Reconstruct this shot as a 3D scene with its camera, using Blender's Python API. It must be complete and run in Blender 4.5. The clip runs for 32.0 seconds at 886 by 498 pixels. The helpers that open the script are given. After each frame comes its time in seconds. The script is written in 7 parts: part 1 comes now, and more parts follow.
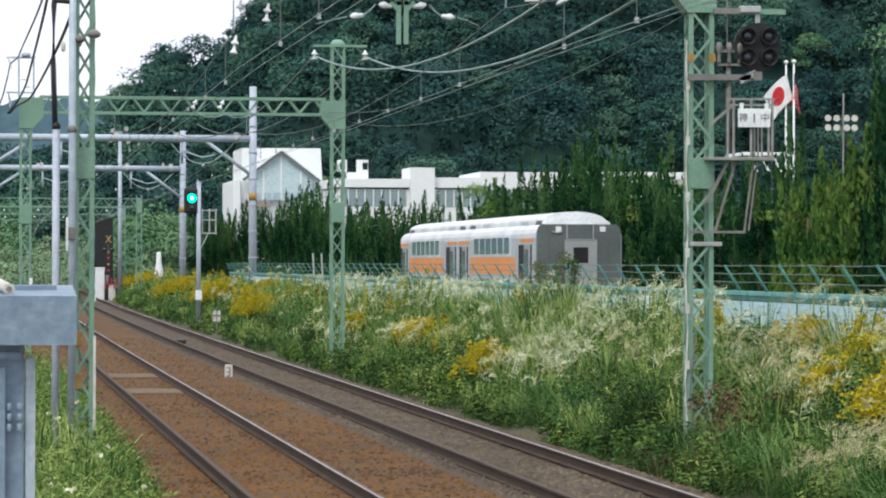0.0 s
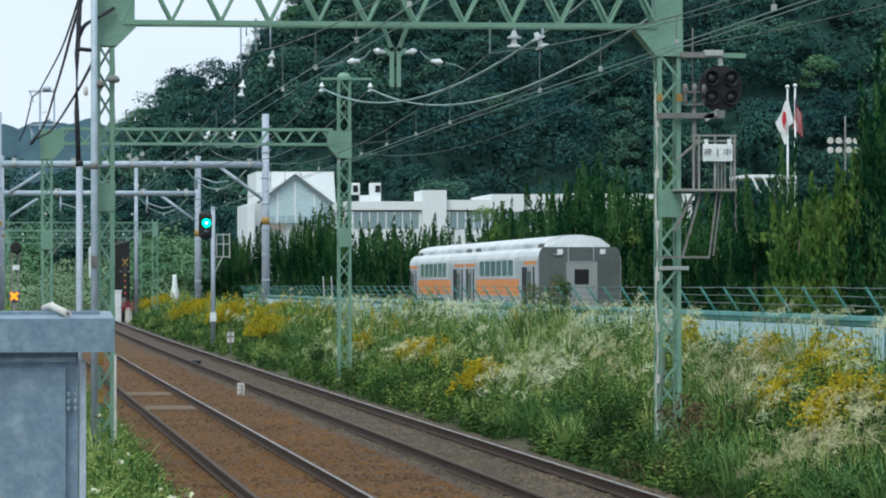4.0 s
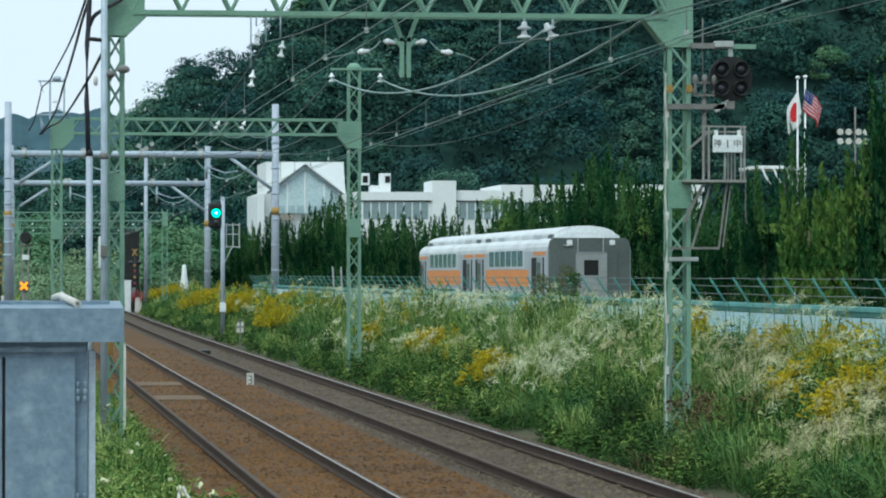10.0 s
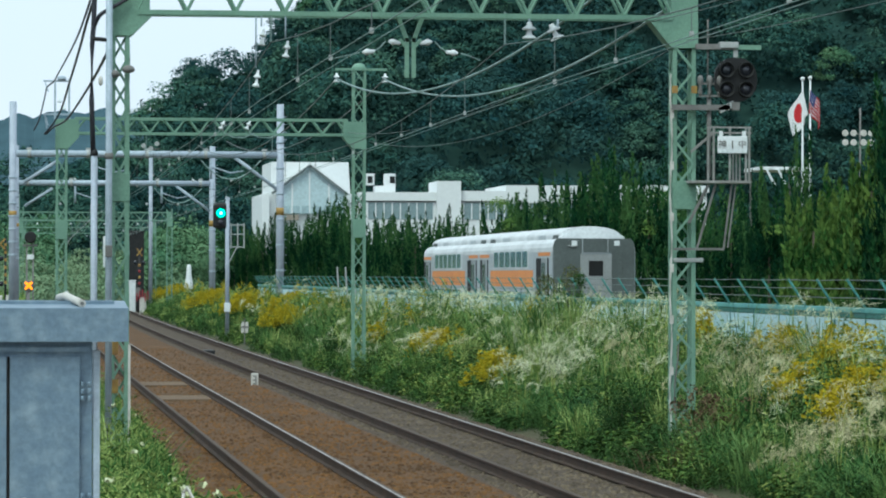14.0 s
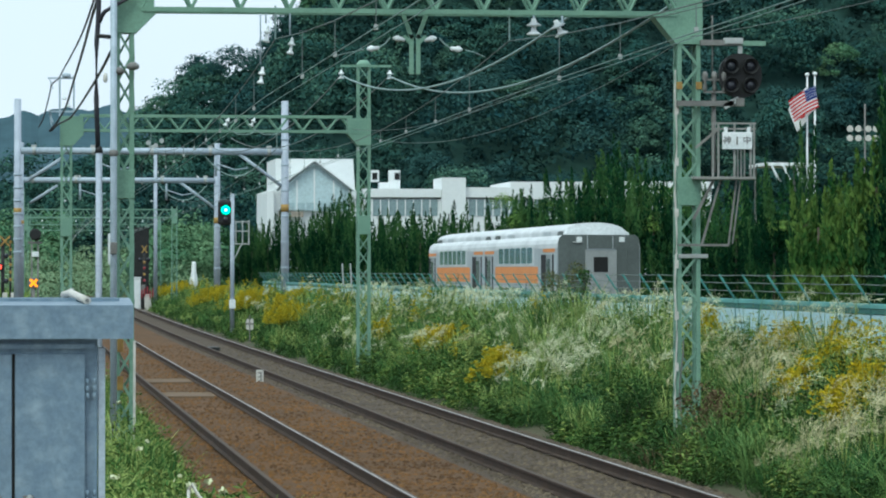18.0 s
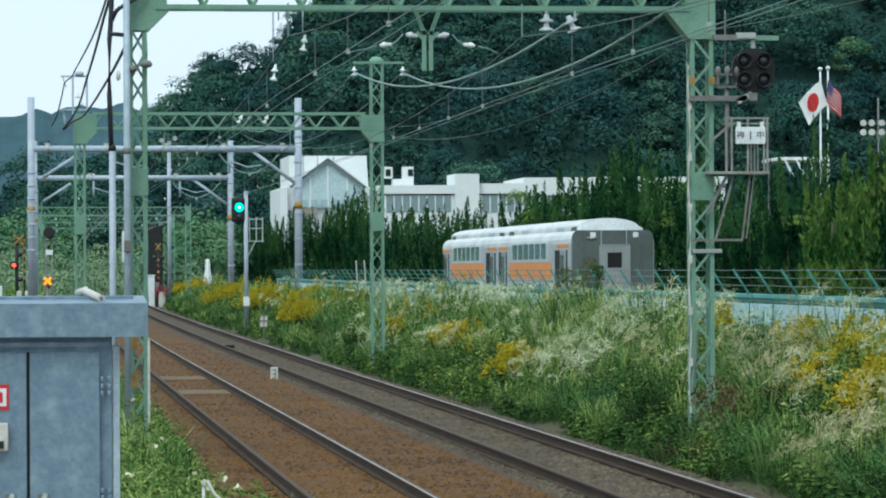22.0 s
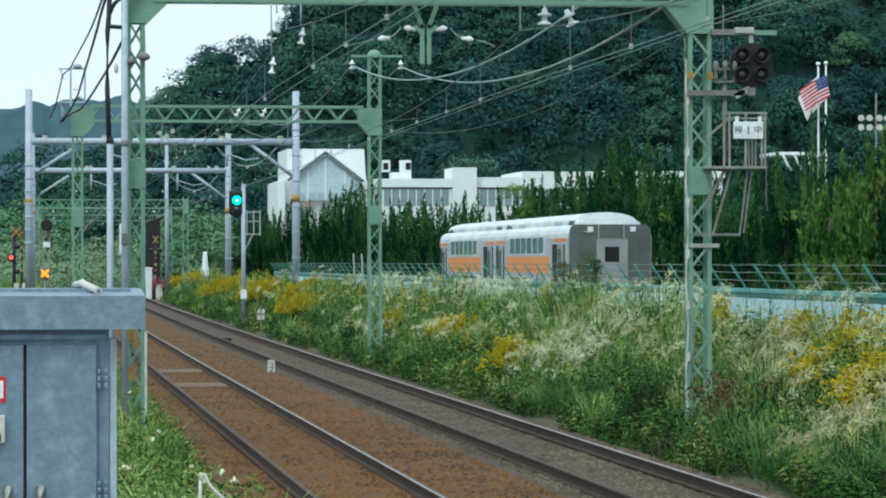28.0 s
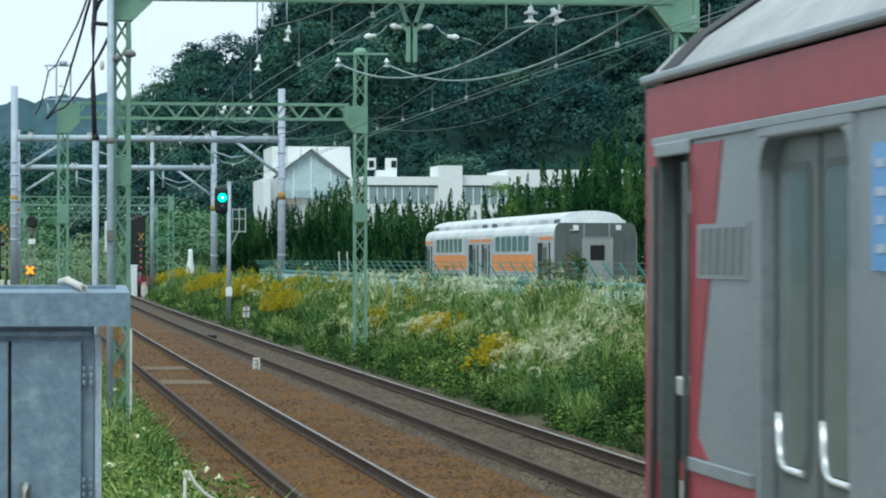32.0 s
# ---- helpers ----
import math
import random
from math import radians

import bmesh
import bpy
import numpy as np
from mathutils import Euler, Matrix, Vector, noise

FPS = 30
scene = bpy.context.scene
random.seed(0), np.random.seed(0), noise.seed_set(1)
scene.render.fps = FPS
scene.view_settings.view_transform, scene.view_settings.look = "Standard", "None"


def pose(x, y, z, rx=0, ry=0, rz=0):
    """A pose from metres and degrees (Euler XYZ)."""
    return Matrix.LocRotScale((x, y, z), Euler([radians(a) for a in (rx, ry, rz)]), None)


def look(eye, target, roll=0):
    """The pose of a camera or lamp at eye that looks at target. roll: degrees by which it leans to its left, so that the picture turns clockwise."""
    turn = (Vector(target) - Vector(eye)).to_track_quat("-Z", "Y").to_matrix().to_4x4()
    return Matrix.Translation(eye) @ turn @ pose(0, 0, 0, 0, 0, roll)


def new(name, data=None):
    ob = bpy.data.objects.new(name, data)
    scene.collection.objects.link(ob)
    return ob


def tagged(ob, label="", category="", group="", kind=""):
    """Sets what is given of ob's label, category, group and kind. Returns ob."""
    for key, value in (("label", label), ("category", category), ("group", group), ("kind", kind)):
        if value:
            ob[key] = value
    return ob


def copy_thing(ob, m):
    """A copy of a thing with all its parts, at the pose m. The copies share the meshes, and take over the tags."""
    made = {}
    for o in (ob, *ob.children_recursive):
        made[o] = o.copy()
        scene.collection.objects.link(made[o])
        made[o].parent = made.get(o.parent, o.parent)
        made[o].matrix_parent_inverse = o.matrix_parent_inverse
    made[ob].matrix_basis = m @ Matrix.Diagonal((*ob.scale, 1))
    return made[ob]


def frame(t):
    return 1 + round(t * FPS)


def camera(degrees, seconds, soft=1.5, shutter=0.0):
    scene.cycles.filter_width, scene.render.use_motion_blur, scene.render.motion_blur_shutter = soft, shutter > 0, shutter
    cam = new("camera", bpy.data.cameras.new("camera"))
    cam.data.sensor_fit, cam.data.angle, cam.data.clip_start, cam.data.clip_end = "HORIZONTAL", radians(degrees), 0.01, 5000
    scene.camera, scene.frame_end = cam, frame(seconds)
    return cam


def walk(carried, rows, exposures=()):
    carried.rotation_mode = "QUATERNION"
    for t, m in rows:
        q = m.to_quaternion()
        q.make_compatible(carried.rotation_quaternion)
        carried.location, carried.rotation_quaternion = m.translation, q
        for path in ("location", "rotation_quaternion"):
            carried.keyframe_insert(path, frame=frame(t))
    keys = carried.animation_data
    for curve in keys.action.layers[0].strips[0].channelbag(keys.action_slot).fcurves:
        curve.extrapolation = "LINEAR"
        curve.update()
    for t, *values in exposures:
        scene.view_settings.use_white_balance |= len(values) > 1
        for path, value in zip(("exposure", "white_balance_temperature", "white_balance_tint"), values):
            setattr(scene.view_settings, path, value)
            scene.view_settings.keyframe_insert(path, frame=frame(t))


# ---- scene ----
# camera: a long lens on a platform end, hand-held
cam = camera(14.3, 32.0, soft=2.0, shutter=0.5)
# seconds, x, y, z, yaw, pitch, lean
ROWS = [
    (0.0, 0.211, 4.400, 2.508, -7.583, 0.235, 0.169), (0.5, 0.210, 4.400, 2.507, -7.764, 0.465, 0.174),
    (1.0, 0.210, 4.400, 2.507, -7.954, 0.760, 0.366), (1.5, 0.214, 4.400, 2.507, -8.061, 0.577, 0.432),
    (2.0, 0.000, 0.000, 2.550, -7.664, 0.572, 0.059), (2.5, 0.000, 0.000, 2.550, -7.292, 0.648, 0.043),
    (3.0, 0.000, 0.000, 2.550, -7.227, 0.637, 0.066), (3.5, 0.000, 0.000, 2.550, -7.274, 0.575, -0.042),
    (5.5, 0.000, 0.000, 2.550, -7.364, 0.575, -0.129), (6.0, 0.000, 0.000, 2.550, -7.305, 0.498, -0.042),
    (6.5, 0.000, 0.000, 2.550, -7.280, 0.400, -0.021), (7.0, 0.000, 0.000, 2.550, -7.381, 0.346, 0.058),
    (7.5, 0.000, 0.000, 2.550, -7.451, 0.490, 0.081), (8.0, 0.000, 0.000, 2.550, -7.460, 0.451, 0.056),
    (8.5, 0.000, 0.000, 2.550, -7.374, 0.486, 0.067), (9.0, 0.000, 0.000, 2.550, -7.348, 0.459, 0.176),
    (9.5, 0.000, 0.000, 2.550, -7.224, 0.432, 0.065), (10.0, 0.000, 0.000, 2.550, -7.169, 0.419, 0.018),
    (10.5, 0.000, 0.000, 2.550, -7.124, 0.403, -0.063), (11.0, 0.000, 0.000, 2.550, -7.131, 0.418, -0.074),
    (11.5, 0.000, 0.000, 2.550, -7.110, 0.391, -0.185), (12.0, 0.000, 0.000, 2.550, -7.085, 0.374, -0.090),
    (12.5, 0.000, 0.000, 2.550, -7.143, 0.401, -0.055), (13.0, 0.000, 0.000, 2.550, -7.080, 0.440, 0.000),
    (13.5, 0.000, 0.000, 2.550, -7.042, 0.442, 0.101), (14.0, 0.000, 0.000, 2.550, -7.093, 0.426, 0.117),
    (14.5, 0.000, 0.000, 2.550, -7.087, 0.382, 0.123), (16.5, 0.000, 0.000, 2.550, -7.263, 0.397, 0.086),
    (17.0, 0.000, 0.000, 2.550, -7.216, 0.418, 0.196), (17.5, 0.000, 0.000, 2.550, -7.159, 0.445, 0.127),
    (18.0, 0.000, 0.000, 2.550, -7.014, 0.369, 0.015), (18.5, 0.000, 0.000, 2.550, -6.956, 0.395, -0.112),
    (19.0, 0.000, 0.000, 2.550, -6.968, 0.362, -0.248), (19.5, 0.000, 0.000, 2.550, -7.071, 0.416, -0.127),
    (20.0, 0.000, 0.000, 2.550, -7.100, 0.472, -0.229), (20.5, 0.000, 0.000, 2.550, -6.990, 0.473, -0.241),
    (21.0, 0.000, 0.000, 2.550, -6.935, 0.481, -0.255), (21.5, 0.000, 0.000, 2.550, -6.882, 0.296, -0.281),
    (22.0, 0.000, 0.000, 2.550, -6.791, 0.309, -0.264), (22.5, 0.000, 0.000, 2.550, -6.800, 0.375, -0.133),
    (23.0, 0.000, 0.000, 2.550, -6.932, 0.375, -0.007), (23.5, 0.000, 0.000, 2.550, -6.925, 0.327, 0.031),
    (24.0, 0.000, 0.000, 2.550, -6.930, 0.270, 0.016), (24.5, 0.000, 0.000, 2.550, -6.901, 0.238, 0.081),
    (25.0, 0.000, 0.000, 2.550, -6.934, 0.248, 0.112), (25.5, 0.000, 0.000, 2.550, -6.916, 0.247, 0.103),
    (27.5, 0.000, 0.000, 2.550, -6.915, 0.210, -0.057), (28.0, 0.000, 0.000, 2.550, -6.833, 0.206, -0.070),
    (28.5, 0.000, 0.000, 2.550, -6.815, 0.281, -0.179), (29.0, 0.000, 0.000, 2.550, -6.868, 0.299, -0.161),
    (29.5, 0.000, 0.000, 2.550, -6.963, 0.312, 0.008), (30.0, 0.000, 0.000, 2.550, -7.028, 0.369, 0.015),
    (30.5, 0.000, 0.000, 2.550, -6.998, 0.369, 0.031), (31.0, 0.000, 0.000, 2.550, -7.011, 0.295, 0.036),
    (31.5, 0.000, 0.000, 2.550, -7.022, 0.227, -0.009), (32.0, 0.000, 0.000, 2.550, -7.069, 0.173, 0.084),
]
walk(cam, [(t, pose(x, y, z, 90 + p, 0, w) @ pose(0, 0, 0, 0, 0, r)) for t, x, y, z, w, p, r in ROWS],
     exposures=[(0.0, 0.5, 6450, 3), (1.5, 0.42, 6250, 2), (2.0, 0.27, 6100, -1), (3.0, 0.22, 6000, -3), (6.0, 0.16, 5850, -12), (13.0, 0.2, 5850, -12), (25.0, 0.25, 5850, -12), (28.0, 0.3, 5850, -12), (31.3, 0.27, 5850, -12), (32.0, 0.28, 5850, -12)])

# ---- light: a bright overcast sky ----
SUN_EL, SUN_AZ = 56.0, 215.0
world = bpy.data.worlds.new("sky")
scene.world = world
world.use_nodes = True
wn, wl = world.node_tree.nodes, world.node_tree.links
wn.clear()
w_out, w_bg = wn.new("ShaderNodeOutputWorld"), wn.new("ShaderNodeBackground")
w_sky, w_mix, w_noise, w_ramp = (wn.new("ShaderNodeTexSky"), wn.new("ShaderNodeMix"), wn.new("ShaderNodeTexNoise"),
                                 wn.new("ShaderNodeValToRGB"))
w_sky.sky_type, w_sky.sun_disc = "NISHITA", False
w_sky.sun_elevation, w_sky.sun_rotation = radians(SUN_EL), radians(SUN_AZ)
w_sky.dust_density = 4.0
w_mix.data_type = "RGBA"
w_mix.inputs[0].default_value = 0.82
w_noise.inputs["Scale"].default_value = 2.2
w_noise.inputs["Detail"].default_value = 4.0
w_ramp.color_ramp.elements[0].color, w_ramp.color_ramp.elements[0].position = (9.65, 9.7, 11.5, 1), 0.3
w_ramp.color_ramp.elements[1].color, w_ramp.color_ramp.elements[1].position = (12.2, 11.8, 13.3, 1), 0.7
wl.new(w_noise.outputs[0], w_ramp.inputs[0])
wl.new(w_sky.outputs[0], w_mix.inputs[6])
wl.new(w_ramp.outputs[0], w_mix.inputs[7])
wl.new(w_mix.outputs[2], w_bg.inputs[0])
w_bg.inputs[1].default_value = 0.09
wl.new(w_bg.outputs[0], w_out.inputs[0])
sun = new("sun", bpy.data.lights.new("sun", "SUN"))
sun.data.energy, sun.data.angle, sun.data.color = 1.7, radians(22), (1.0, 0.97, 0.92)
sun.matrix_world = look((0, 0, 0), (-math.sin(radians(SUN_AZ)) * math.cos(radians(SUN_EL)), -math.cos(radians(SUN_AZ)) * math.cos(radians(SUN_EL)), -math.sin(radians(SUN_EL))))


# ---- materials ----
def mat(name, a, b=None, rough=0.7, metal=0.0, scale=3.0, fine=40.0, bump=0.1, island=0.0, rand=0.0, emit=0.0, spec=0.3, lo=0.35, hi=0.65, c=None, grain_lo=0.88, grain_hi=1.12, depth=0.02):
    """Two colours mixed by a broad noise, a finer grain and bump, and a spread of value from piece to piece."""
    m = bpy.data.materials.new(name)
    m.use_nodes = True
    n, l = m.node_tree.nodes, m.node_tree.links
    bsdf = n["Principled BSDF"]
    bsdf.inputs["Roughness"].default_value, bsdf.inputs["Metallic"].default_value = rough, metal
    bsdf.inputs["Specular IOR Level"].default_value = spec
    b = b or tuple(0.75 * v for v in a)
    tc = n.new("ShaderNodeTexCoord")
    big, small, ramp = n.new("ShaderNodeTexNoise"), n.new("ShaderNodeTexNoise"), n.new("ShaderNodeValToRGB")
    big.inputs["Scale"].default_value, big.inputs["Detail"].default_value = scale, 5.0
    small.inputs["Scale"].default_value, small.inputs["Detail"].default_value = fine, 3.0
    l.new(tc.outputs["Object"], big.inputs["Vector"])
    l.new(tc.outputs["Object"], small.inputs["Vector"])
    e = ramp.color_ramp.elements
    e[0].position, e[0].color, e[1].position, e[1].color = lo, (*a, 1), hi, (*b, 1)
    if c:
        k = e.new((lo + hi) / 2)
        k.color = (*c, 1)
    pick = big.outputs[0]
    if island or rand:
        src = n.new("ShaderNodeNewGeometry").outputs["Random Per Island"] if island else n.new("ShaderNodeObjectInfo").outputs["Random"]
        mix = n.new("ShaderNodeMath")
        mix.operation = "MULTIPLY_ADD"
        l.new(src, mix.inputs[0])
        mix.inputs[1].default_value = island or rand
        sub = n.new("ShaderNodeMath")
        sub.operation = "SUBTRACT"
        l.new(big.outputs[0], sub.inputs[0])
        sub.inputs[1].default_value = 0.5 * (island or rand)
        l.new(sub.outputs[0], mix.inputs[2])
        pick = mix.outputs[0]
    l.new(pick, ramp.inputs[0])
    hsv = n.new("ShaderNodeHueSaturation")
    grain = n.new("ShaderNodeMapRange")
    grain.inputs[1].default_value, grain.inputs[2].default_value, grain.inputs[3].default_value, grain.inputs[4].default_value = 0.3, 0.7, grain_lo, grain_hi
    l.new(small.outputs[0], grain.inputs[0])
    l.new(grain.outputs[0], hsv.inputs["Value"])
    l.new(ramp.outputs[0], hsv.inputs["Color"])
    l.new(hsv.outputs[0], bsdf.inputs["Base Color"])
    if bump:
        bp = n.new("ShaderNodeBump")
        bp.inputs["Strength"].default_value, bp.inputs["Distance"].default_value = bump, depth
        l.new(small.outputs[0], bp.inputs["Height"])
        l.new(bp.outputs[0], bsdf.inputs["Normal"])
    if emit:
        l.new(hsv.outputs[0], bsdf.inputs["Emission Color"])
        bsdf.inputs["Emission Strength"].default_value = emit
    return m


def glass(name, tint, rough=0.08):
    m = mat(name, tint, tuple(0.8 * v for v in tint), rough=rough, bump=0.0, spec=0.8)
    return m


